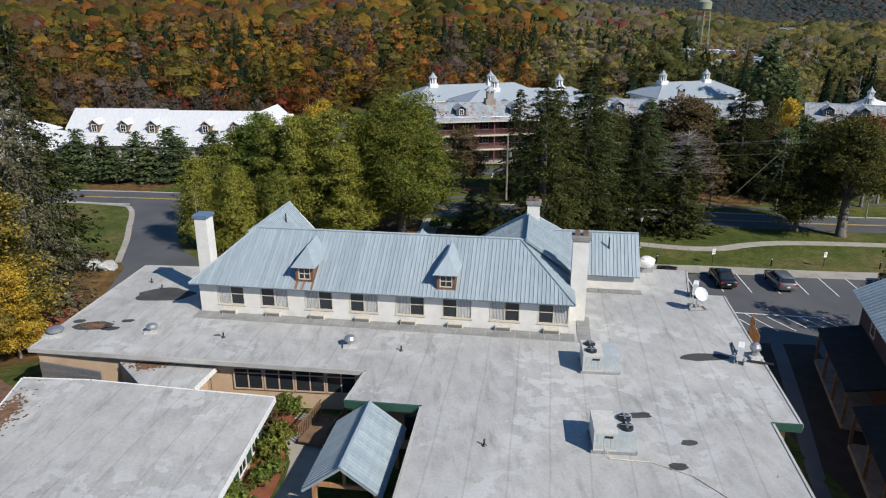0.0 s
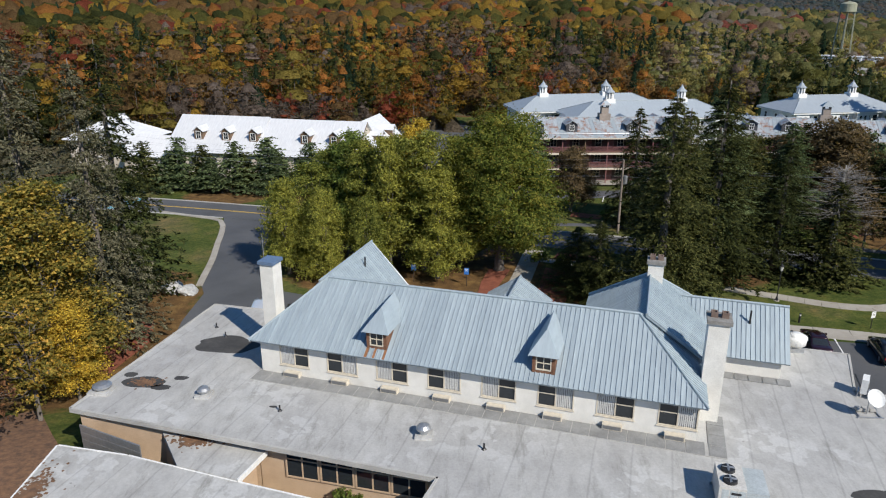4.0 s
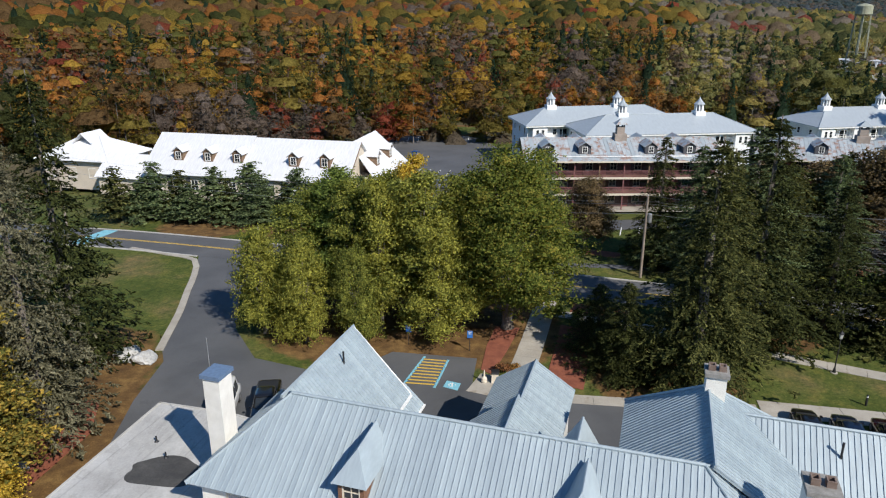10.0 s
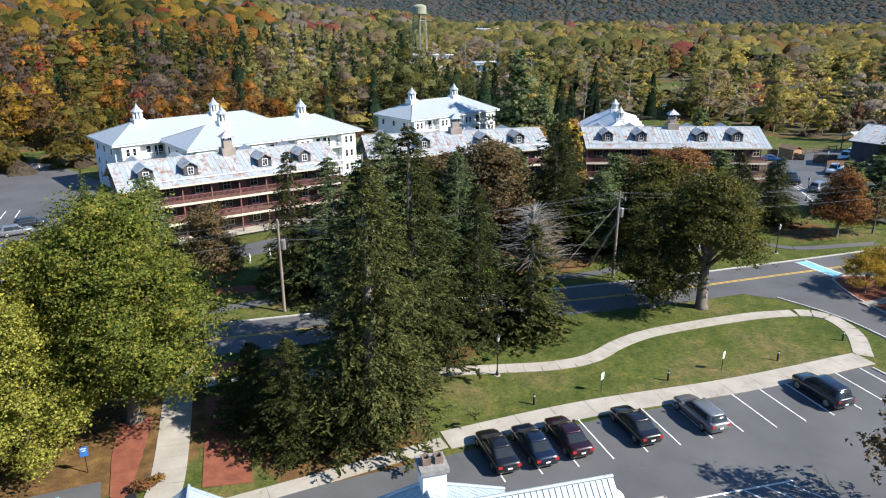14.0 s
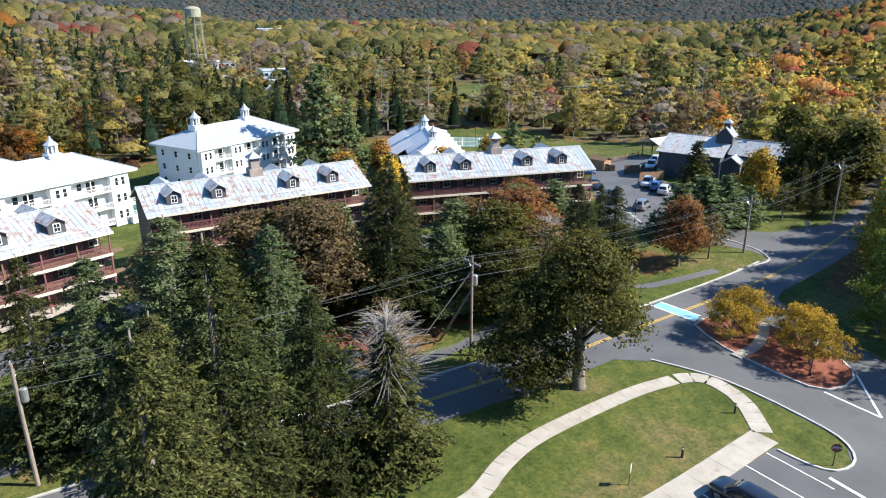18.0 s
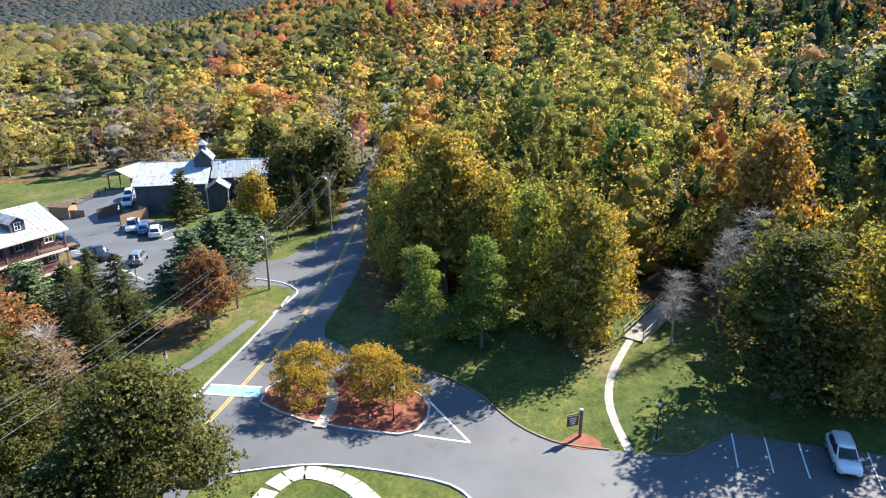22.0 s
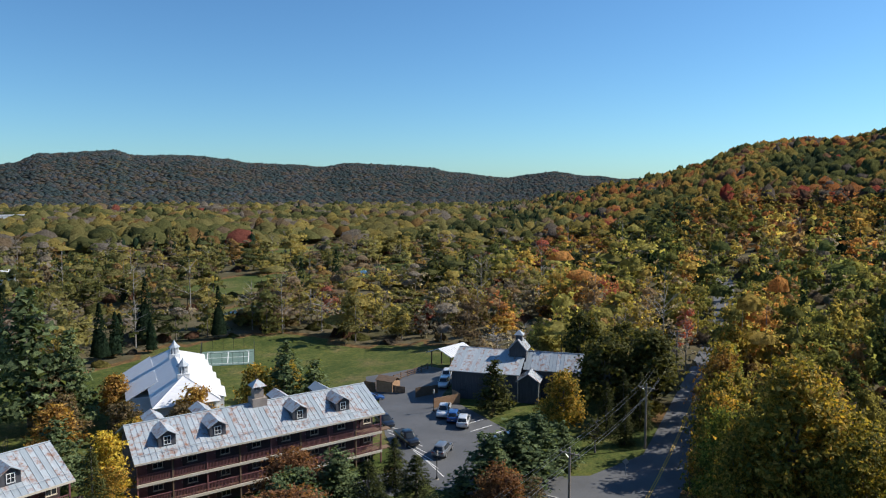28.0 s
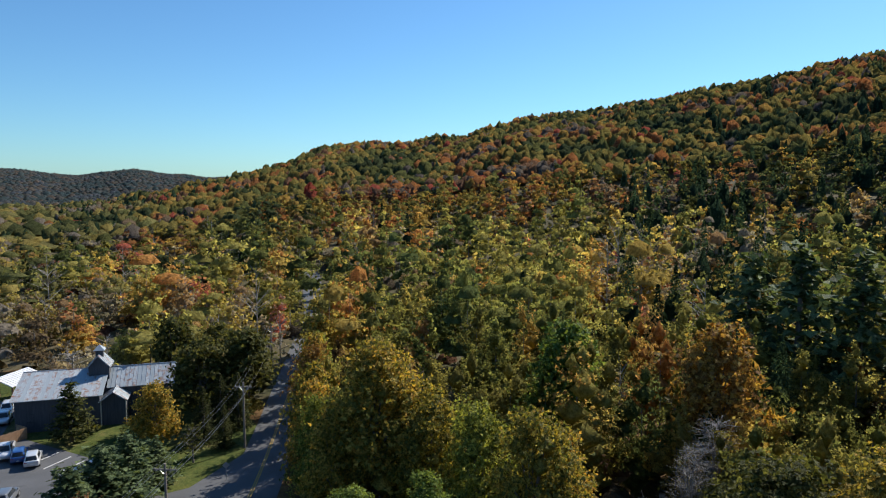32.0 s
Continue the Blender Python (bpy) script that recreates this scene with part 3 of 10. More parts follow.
ROAD = smooth_line([(-140, 108), (-100, 102.5), (-60, 95.6), (-48, 93.9), (-29.7, 90.4), (13, 81), (35, 76), (54.4, 71.3), (66, 69.2), (79.5, 66.8), (92.9, 64.8), (109.2, 63.7), (128, 63.6), (150, 64), (180, 64.6), (230, 66), (300, 74)])
solo("road", ribbon(ROAD, 6.6, 0.035), ASPHALT, "grey asphalt two-lane road with double yellow line", "road", kind="structure")
g = Geo()
ribbon(ROAD, 0.11, 0.05, 0, 0.13, g)
ribbon(ROAD, 0.11, 0.05, 0, -0.13, g)
solo("centre_line", g, PAINT_YELLOW, "double yellow painted centre line on the road", "road marking", kind="structure")
LOT = [(20.9, 55.9), (33, 54.6), (45.5, 52.2), (58.6, 50.2), (58.3, 46.1), (60.5, 45.4), (63.3, 46.7), (64.6, 51.4), (65.7, 57), (65.2, 62.7), (61.5, 67.2), (60, 70),
       (88, 66), (96, 62.5), (88, 61.2), (83.5, 56), (80.8, 49.6), (76.8, 44.8), (71.9, 41.8), (68.9, 38), (67.9, 32.8), (67.6, 28.3), (70.8, 23.5), (69.5, 18.6),
       (67.7, 11.3), (66, -6), (40, -8), (30, 2), (29, 30), (27, 41), (20.9, 42)]
drape(LOT, 0.02, ASPHALT, "parking_lot", "grey asphalt parking lot with white stall lines", "parking lot")
DRIVE = [(-35.8, 87.6), (-32.8, 78), (-30.2, 68.7), (-29.3, 64), (-27.9, 61.4), (-27.3, 54.9), (-25, 44), (-18, 42), (20.95, 42), (20.95, 55.9), (10, 57.2), (2, 59.3),
         (-1.0, 58.9), (-0.7, 64.0), (-8.3, 64.7), (-10.8, 61.6), (-15, 60.9), (-20.2, 62.6), (-24, 68.3), (-26.6, 76.9), (-27.6, 83.7), (-26, 89.5), (-37, 91)]
drape(DRIVE, 0.015, ASPHALT, "driveway", "grey asphalt driveway curving past the house", "driveway")


def walk_strip(name, pts, width, mat=CONCRETE, label="pale concrete footpath", slab=1.5, lift=0.03):
    """A footpath laid in slabs with open joints."""
    line = smooth_line(pts, 1.0)
    root = thing(name, None, label, "footpath", kind="structure")
    run = [0.0]
    for a, b in zip(line, line[1:]):
        run.append(run[-1] + (b - a).length)
    n = max(1, round(run[-1] / slab))
    at = lambda s: next((a + (b - a) * ((s - r0) / max(1e-6, r1 - r0)) for a, b, r0, r1 in zip(line, line[1:], run, run[1:]) if s <= r1 + 1e-6), line[-1])
    for i in range(n):
        s0, s1 = run[-1] * i / n + 0.012, run[-1] * (i + 1) / n - 0.012
        part("paving_slab", ribbon([at(s0), at((s0 + s1) / 2), at(s1)], width, lift, 0.02), mat, root)
    return root


walk_strip("footpath", [(6.0, 74.5), (14, 72), (20, 69.5), (26, 66.4), (30.3, 64.6), (34.7, 62.9), (38.5, 62.5), (42.3, 63.5), (47.4, 63.8), (57.5, 62.2), (62.6, 60.6)], 1.5)
walk_strip("footpath", [(62.9, 60.5), (64.4, 59.4), (64.7, 57.6), (63.3, 54.6), (59.9, 51.6)], 1.6, label="white concrete footpath bending round the lawn")
walk_strip("pavement", [(21.2, 57.6), (32.5, 56.2), (46.3, 53.2), (59.5, 51.3)], 2.2, label="pale concrete pavement along the parking stalls", slab=3.0)
walk_strip("pavement", [(2.0, 59.0), (3.1, 62), (4.4, 68), (6.2, 77.5)], 2.2, label="pale concrete walk leading to the road")
walk_strip("pavement", [(5.5, 57.9), (12, 57.6), (21.0, 57.4)], 1.3, label="pale concrete strip beside the drive", slab=3.0)

# ---- trees ----
def quads(name, centres, normals, sizes, mat, tint=None, axis=None, slim=1.0, soft=None, cores=None, even=0.3, mass=None):
    """Many small leaf blades, three-cornered, as one mesh; axis: the way their length points;
    soft: the way the crown faces there; cores: corners, ways and tints of the inner leaf masses."""
    c, nrm = np.asarray(centres, float), np.asarray(normals, float)
    k = len(c)
    nrm = nrm / (np.linalg.norm(nrm, axis=1, keepdims=True) + 1e-9)
    ref = np.random.normal(size=(k, 3)) if axis is None else np.cross(nrm, np.asarray(axis, float))
    a = np.cross(nrm, ref)
    a /= np.linalg.norm(a, axis=1, keepdims=True) + 1e-9
    b = np.cross(nrm, a)
    s = np.asarray(sizes, float).reshape(-1, 1) * np.ones((k, 1))
    jit = np.random.uniform(0.75, 1.25, (k, 3, 1))
    v = np.stack([c + a * s * 0.72 * jit[:, 0], c - a * s * 0.42 + b * s * 0.55 * slim * jit[:, 1], c - a * s * 0.42 - b * s * 0.55 * slim * jit[:, 2]], 1).reshape(-1, 3)
    if soft is None:
        soft = nrm
    face = np.asarray(soft, float)
    face = face / (np.linalg.norm(face, axis=1, keepdims=True) + 1e-9)
    way = np.repeat(even * face + (1 - even) * nrm, 3, axis=0)
    if cores is not None:
        cv, cw, ct = cores
        v, way = np.concatenate([v, cv]), np.concatenate([way, cw])
        if tint is not None:
            tint = np.concatenate([tint, ct])
        k += len(cv) // 3
    way /= np.linalg.norm(way, axis=1, keepdims=True) + 1e-9
    me = bpy.data.meshes.new(name)
    me.vertices.add(3 * k)
    me.vertices.foreach_set("co", v.astype(np.float32).ravel())
    me.loops.add(3 * k)
    me.loops.foreach_set("vertex_index", np.arange(3 * k, dtype=np.int32))
    me.polygons.add(k)
    me.polygons.foreach_set("loop_start", np.arange(0, 3 * k, 3, dtype=np.int32))
    if tint is not None:
        at = me.attributes.new("tint", "FLOAT_COLOR", "FACE")
        col = np.ones((k, 4), np.float32)
        col[:, :3] = tint
        at.data.foreach_set("color", col.ravel())
    me.materials.append(mat)
    if mass is not None and cores is not None:
        me.materials.append(mass)
        inner = np.zeros(k, np.int32)
        inner[k - len(cores[0]) // 3:] = 1
        me.polygons.foreach_set("material_index", inner)
    me.update()
    cn = me.attributes.new("custom_normal", "FLOAT_VECTOR", "POINT")
    cn.data.foreach_set("vector", way.astype(np.float32).ravel())
    return me


OCTA = np.array([[(1, 0, 0), (0, 1, 0), (0, 0, 1)], [(0, 1, 0), (-1, 0, 0), (0, 0, 1)], [(-1, 0, 0), (0, -1, 0), (0, 0, 1)], [(0, -1, 0), (1, 0, 0), (0, 0, 1)],
                 [(0, 1, 0), (1, 0, 0), (0, 0, -1)], [(-1, 0, 0), (0, 1, 0), (0, 0, -1)], [(0, -1, 0), (-1, 0, 0), (0, 0, -1)], [(1, 0, 0), (0, -1, 0), (0, 0, -1)]], float).reshape(-1, 3)


def halve(tris):
    """Each triangle of a ball parted in four."""
    t = tris.reshape(-1, 3, 3)
    a, b, c = t[:, 0], t[:, 1], t[:, 2]
    ab, bc, ca = a + b, b + c, c + a
    ab, bc, ca = [m / np.linalg.norm(m, axis=1, keepdims=True) for m in (ab, bc, ca)]
    return np.concatenate([np.stack(q, 1) for q in ((a, ab, ca), (ab, b, bc), (ca, bc, c), (ab, bc, ca))]).reshape(-1, 3)


LUMP = halve(OCTA)
LUMP = LUMP.reshape(-1, 9)[LUMP.reshape(-1, 3, 3)[:, :, 2].mean(1) > 0].reshape(-1, 3)
CAP = OCTA[:12]


def lump_of(rng, lobes, share=0.85, rough=0.16, LUMP=LUMP):
    """Lumpy leaf masses that fill the lobes of far crowns."""
    v, w = [], []
    for x, y, z, rx, rz in lobes:
        t = rng.uniform(0, 6.283)
        o = LUMP @ np.array([[math.cos(t), math.sin(t), 0], [-math.sin(t), math.cos(t), 0], [0, 0, 1]])
        key = np.abs(np.sin(LUMP @ np.array([12.9, 78.2, 37.7]) + t * 50)) * 2 - 1
        p = o * (1 + rough * key)[:, None]
        v.append(p * (rx * share, rx * share, rz * share) + (x, y, z))
        w.append(o / np.array((rx, rx, rz)) * rx + (0, 0, 0.55))
    return np.concatenate(v), np.concatenate(w)


def core_of(rng, lobes, share=0.5):
    """Leaf masses inside the lobes, so that no daylight shows through a dense crown."""
    v, w = [], []
    for x, y, z, rx, rz in lobes:
        t = rng.uniform(0, 6.283)
        o = OCTA @ np.array([[math.cos(t), math.sin(t), 0], [-math.sin(t), math.cos(t), 0], [0, 0, 1]])
        v.append(o * (rx * share, rx * share, rz * share) + (x, y, z))
        w.append(o)
    return np.concatenate(v), np.concatenate(w)


def crown_points(rng, n, lobes, spread=0.22, clumps=0, loose=0.8, tuft=0.17):
    """Leaves in tufts near the skins of lobes (x, y, z, rx, rz): places, blade normals and crown normals."""
    lob = np.array(lobes, float)
    mid = lob[:, :3].mean(0)
    m = max(1, n // 7)
    pick = rng.choice(len(lob), m, p=lob[:, 3] ** 2 / (lob[:, 3] ** 2).sum())
    d = rng.normal(size=(m, 3))
    d /= np.linalg.norm(d, axis=1, keepdims=True)
    if clumps:
        seeds = rng.normal(size=(len(lob), clumps, 3))
        seeds /= np.linalg.norm(seeds, axis=2, keepdims=True)
        d = seeds[pick, rng.integers(0, clumps, m)] + d * 0.62
        d /= np.linalg.norm(d, axis=1, keepdims=True)
    d[:, 2] = np.where(d[:, 2] < -0.35, -d[:, 2], d[:, 2])
    rad = 1 - np.abs(rng.normal(0, spread, m)).clip(0, 0.9) + (rng.uniform(0, 1, m) < 0.25) * rng.uniform(0, 0.34, m)
    if clumps:
        rad *= rng.uniform(0.8, 1.16, (len(lob), 64))[pick, (np.abs(d[:, 0] * 31 + d[:, 1] * 17 + d[:, 2] * 7) * 2).astype(int) % 64]
    L = lob[pick]
    c = L[:, :3] + d * rad[:, None] * np.stack([L[:, 3], L[:, 3], L[:, 4]], 1)
    which = rng.integers(0, m, n)
    d = d[which]
    p = c[which] + rng.normal(0, 1, (n, 3)) * (tuft * 1.1, tuft * 1.1, tuft * 0.75)
    out = p - mid
    out /= np.linalg.norm(out, axis=1, keepdims=True) + 1e-9
    soft = 0.6 * d + 0.5 * out + (0, 0, 0.15)
    return p, d + rng.normal(0, loose, (n, 3)), soft


def broad_lobes(rng, n, R, H0, H1):
    """Lobes of a broad crown of radius R between the heights H0 and H1."""
    out = []
    for i in range(n):
        z = H0 + (H1 - H0) * ((i + 0.5) / n)
        t = (z - H0) / (H1 - H0)
        reach = R * (0.55 + 0.6 * math.sin(math.pi * min(1, 0.18 + 0.78 * t))) * 0.6
        a = i * 2.4 + rng.uniform(-0.5, 0.5)
        q = reach * rng.uniform(0.5, 1.0) * (1 - 0.55 * t)
        rr = R * rng.uniform(0.36, 0.52) * (1.05 - 0.35 * t)
        out.append((q * math.cos(a), q * math.sin(a), z, rr, rr * 0.85))
    return out


def limb_geo(rng, height, r0, lobes, n=7):
    """Trunk and limbs that reach into the lobes."""
    g = Geo()
    lean = rng.normal(0, 0.02, 2)
    top = Vector((lean[0] * height, lean[1] * height, height * 0.72))
    fork = height * rng.uniform(0.22, 0.32)
    g.tube([(0, 0, -0.2), (0, 0, 0.25), (lean[0] * fork, lean[1] * fork, fork), top], [r0 * 1.5, r0 * 1.05, r0 * 0.8, r0 * 0.16], n)
    for x, y, z, rx, rz in lobes:
        b = Vector((lean[0], lean[1], 1)) * (fork + (z - fork) * 0.3 if z > fork else z * 0.7)
        b.x, b.y = lean[0] * b.z, lean[1] * b.z
        e = Vector((x, y, z))
        m = b.lerp(e, 0.5) + Vector((0, 0, (e - b).length * 0.1))
        g.tube([b, m, e], [r0 * 0.42, r0 * 0.26, r0 * 0.08], 5, cap=False)
    return g


def spruce_points(rng, R, H, whorls, per, needles, droop=0.35, gap=0.0, size=0.36):
    """Twigs hung with needles along drooping boughs: places, normals, sizes and the ways they point."""
    c, nr, sz, ax, so = [], [], [], [], []
    for i in range(whorls):
        t = (i + rng.uniform(0, 0.9)) / whorls
        z0 = H * (0.04 + 0.94 * t)
        ln = R * (1 - t) ** 0.72 * rng.uniform(0.7, 1.08) + 0.15
        for j in range(per):
            if rng.uniform() < gap:
                continue
            a = rng.uniform(0, 6.283)
            l2 = ln * rng.uniform(0.5, 1.18)
            ca, sa = math.cos(a), math.sin(a)
            lift = rng.uniform(0.05, 0.3)
            for k in range(max(2, round(needles * (0.3 + 0.7 * l2 / R) / 5))):
                u = 1 - 0.85 * rng.uniform() ** 1.4
                q = l2 * u
                z = z0 + lift * q - droop * q * u + 0.5 * droop * l2 * max(0.0, u - 0.75)
                side = rng.choice((-1, 1)) * rng.uniform(0.25, 1.0)
                tl = 0.34 * l2 * (1.12 - u) + 0.18
                way = np.array((ca * 0.75 - side * sa, sa * 0.75 + side * ca, -rng.uniform(0.15, 0.9)))
                way /= np.linalg.norm(way)
                o = np.array((q * ca, q * sa, z))
                for f in (0.15, 0.4, 0.62, 0.82, 1.0):
                    c.append(o + way * tl * f + rng.normal(0, 0.045, 3))
                    ax.append(way + rng.normal(0, 0.35, 3))
                    nr.append((0.3 * ca + rng.normal(0, 0.55), 0.3 * sa + rng.normal(0, 0.55), 0.8))
                    sz.append(size * (0.8 + 0.5 * (1 - t)) * rng.uniform(0.65, 1.3))
                    so.append((ca + 0.3 * rng.normal(), sa + 0.3 * rng.normal(), 0.6))
    return np.array(c), np.array(nr), np.array(sz), np.array(ax), np.array(so)


PROTO = {}


def proto(kind, variant):
    """Trunk and crown meshes of a kind of tree, about its true size, built once."""
    key = (kind, variant)
    if key in PROTO:
        return PROTO[key]
    rng = np.random.default_rng(100 * variant + sum(map(ord, kind)))
    if kind == "broad":
        lob = broad_lobes(rng, 20, 5.0, 2.6, 11.4)
        p, n, w = crown_points(rng, 25000, lob, 0.30, 12)
        out = (limb_geo(rng, 12, 0.30, lob).mesh("trunk", BARK, True), (p, n, rng.uniform(0.10, 0.215, len(p)), None, w, core_of(rng, lob, 0.4)), 12.0)
    elif kind == "dense":
        lob = broad_lobes(rng, 24, 4.7, 1.8, 11.5)
        p, n, w = crown_points(rng, 52000, lob, 0.28, 14, tuft=0.14)
        out = (limb_geo(rng, 12, 0.30, lob).mesh("trunk", BARK, True), (p, n, rng.uniform(0.062, 0.135, len(p)), None, w, core_of(rng, lob, 0.5)), 12.0)
    elif kind == "thicket":
        lob = broad_lobes(rng, 24, 5.4, 1.0, 11.3)
        p, n, w = crown_points(rng, 24000, lob, 0.30, 12)
        out = (limb_geo(rng, 12, 0.28, lob).mesh("trunk", BARK, True), (p, n, rng.uniform(0.10, 0.215, len(p)), None, w, core_of(rng, lob, 0.4)), 12.0)
    elif kind == "maple":
        lob = broad_lobes(rng, 18, 5.2, 5.4, 11.3)
        p, n, w = crown_points(rng, 24000, lob, 0.30, 12)
        out = (limb_geo(rng, 12, 0.46, lob).mesh("trunk", BARK, True), (p, n, rng.uniform(0.10, 0.215, len(p)), None, w, core_of(rng, lob, 0.4)), 12.0)
    elif kind == "birch":
        lob = broad_lobes(rng, 20, 3.3, 1.6, 12.7)
        p, n, w = crown_points(rng, 23000, lob, 0.40, 10, tuft=0.2)
        out = (limb_geo(rng, 13, 0.17, lob).mesh("trunk", BARK, True), (p, n, rng.uniform(0.085, 0.175, len(p)), None, w, core_of(rng, lob, 0.3)), 13.0)
    elif kind == "sparse":
        lob = broad_lobes(rng, 14, 3.8, 3.5, 12.0)
        p, n, w = crown_points(rng, 2000, lob, 0.3)
        g = limb_geo(rng, 13, 0.2, lob)
        twig(g, rng, 60, lob)
        out = (g.mesh("trunk", BARK, True), (p, n, rng.uniform(0.17, 0.36, len(p)), None, w, None), 13.0)
    elif kind == "locust":
        lob = broad_lobes(rng, 16, 4.6, 2.0, 4.9)
        p, n, w = crown_points(rng, 9000, [(x * 1.25, y * 1.25, z, rx * 0.85, rz * 0.4) for x, y, z, rx, rz in lob], 0.5, 9, tuft=0.13)
        out = (limb_geo(rng, 5.4, 0.14, lob).mesh("trunk", BARK, True), (p, n, rng.uniform(0.09, 0.18, len(p)), None, w, None), 5.4)
    elif kind == "spruce":
        c, n, s, ax, w = spruce_points(rng, 4.6, 20, 62, 9, 70, 0.46, 0.0, 0.225)
        g = Geo().tube([(0, 0, -0.2), (0, 0, 8), (0, 0, 19.8)], [0.38, 0.26, 0.03], 8)
        out = (g.mesh("trunk", BARK, True), (c, n, s, ax, w, None), 20.0)
    elif kind == "thin_spruce":
        c, n, s, ax, w = spruce_points(rng, 3.0, 14.5, 46, 9, 50, 0.5, 0.08, 0.25)
        g = Geo().tube([(0, 0, -0.2), (0, 0, 8), (0, 0, 16.2)], [0.36, 0.24, 0.03], 8)
        twig(g, rng, 360, [(0.3, 0.2, 9.5 + 6.5 * i / 24, 2.3 * (1 - i / 40), 0.4) for i in range(24)], 0.42)
        out = (g.mesh("trunk", PALE_BARK, True), (c, n, s, ax, w, None), 20.0)
    elif kind == "pine":
        lob = [(rng.uniform(0.4, 1) * 3.1 * (1 - t) * math.cos(i * 2.4), rng.uniform(0.4, 1) * 3.1 * (1 - t) * math.sin(i * 2.4), 1.6 + 11.9 * t, 0.9 + 1.3 * (1 - t), 0.6) for i, t in enumerate(np.linspace(0, 1, 40))]
        p, n, w = crown_points(rng, 11000, lob, 0.34, 8, tuft=0.2)
        n[:, 2] = np.abs(n[:, 2]) + 0.3
        g = Geo().tube([(0, 0, -0.2), (0, 0, 6), (0, 0, 13.6)], [0.28, 0.2, 0.03], 8)
        out = (g.mesh("trunk", BARK, True), (p, n, rng.uniform(0.13, 0.27, len(p)), None, w, core_of(rng, lob, 0.36)), 14.0)
    elif kind == "bush":
        lob = [(rng.uniform(-0.5, 0.5), rng.uniform(-0.5, 0.5), rng.uniform(0.35, 0.8), 0.5, 0.42) for i in range(6)]
        p, n, w = crown_points(rng, 1100, lob, 0.2, tuft=0.05)
        out = (Geo().tube([(0, 0, -0.1), (0, 0, 0.7)], [0.05, 0.02], 5).mesh("stem", BARK, True), (p, n, rng.uniform(0.07, 0.14, len(p)), None, w, core_of(rng, lob)), 1.2)
    else:
        lob = broad_lobes(rng, 12, 3.2, 4.0, 11.5)
        g = limb_geo(rng, 12, 0.15, lob, 6)
        twig(g, rng, 520, lob, 0.32)
        out = (g.mesh("trunk", PALE_BARK, True), None, 12.0)
    PROTO[key] = out
    return out


def twig(g, rng, n, lobes, fat=1.0):
    """Bare branches."""
    for i in range(n):
        x, y, z, rx, rz = lobes[rng.integers(len(lobes))]
        s = Vector((x * 0.5, y * 0.5, z - 0.4))
        d = Vector(rng.normal(size=3))
        d.z = abs(d.z) * 0.6
        e = s + d.normalized() * (rx * rng.uniform(0.8, 1.7))
        m = s.lerp(e, 0.5) + Vector((0, 0, 0.15))
        g.tube([s, m, e], [0.055 * fat, 0.035 * fat, 0.01], 3, cap=False)


CROWNS = {}
TREE_WORDS = {"dense": ("tree", "tree"), "thicket": ("tree", "tree"), "maple": ("tree", "tree"), "broad": ("tree", "tree"), "birch": ("tree", "tree"), "sparse": ("tree", "tree"), "locust": ("tree", "tree"), "spruce": ("spruce", "tree"), "thin_spruce": ("spruce", "tree"), "pine": ("pine", "tree"), "bush": ("bush", "bush"), "bare": ("tree", "tree")}


def tree(kind, x, y, height, mat=None, label="", variant=0, wide=1.0, group="", turn=None, base=None):
    trunk, leaves, own = proto(kind, variant)
    name, cat = TREE_WORDS[kind]
    s = height / own
    rz = (x * 37.1 + y * 17.3) % 360 if turn is None else turn
    root = thing(name, pose(x, y, land(x, y) if base is None else base, 0, 0, rz) @ Matrix.Diagonal((s * wide, s * wide, s, 1)), label, cat, group)
    part("stem" if kind == "bush" else "trunk", trunk, None, root)
    if leaves is not None:
        away = min(math.hypot(x - 12, y - 38), math.hypot(x - 27, y - 48))
        far = 0 if away < 52 else 1 if away < 80 else 2 if away < 112 else 3
        key = (kind, variant, mat.name, far)
        if key not in CROWNS:
            np.random.seed(variant + 5)
            c, n, z, ax, w, core = leaves
            e = (1, 2, 5, 8)[far]
            CROWNS[key] = quads("crown", c[::e], n[::e], np.asarray(z)[::e] * (1.0, 1.36, 2.05, 2.5)[far], mat, None, None if ax is None else ax[::e], 1.0 if ax is None else 0.42, w[::e], None if core is None else (*core, None))
        part("crown", CROWNS[key], None, root)
    return root


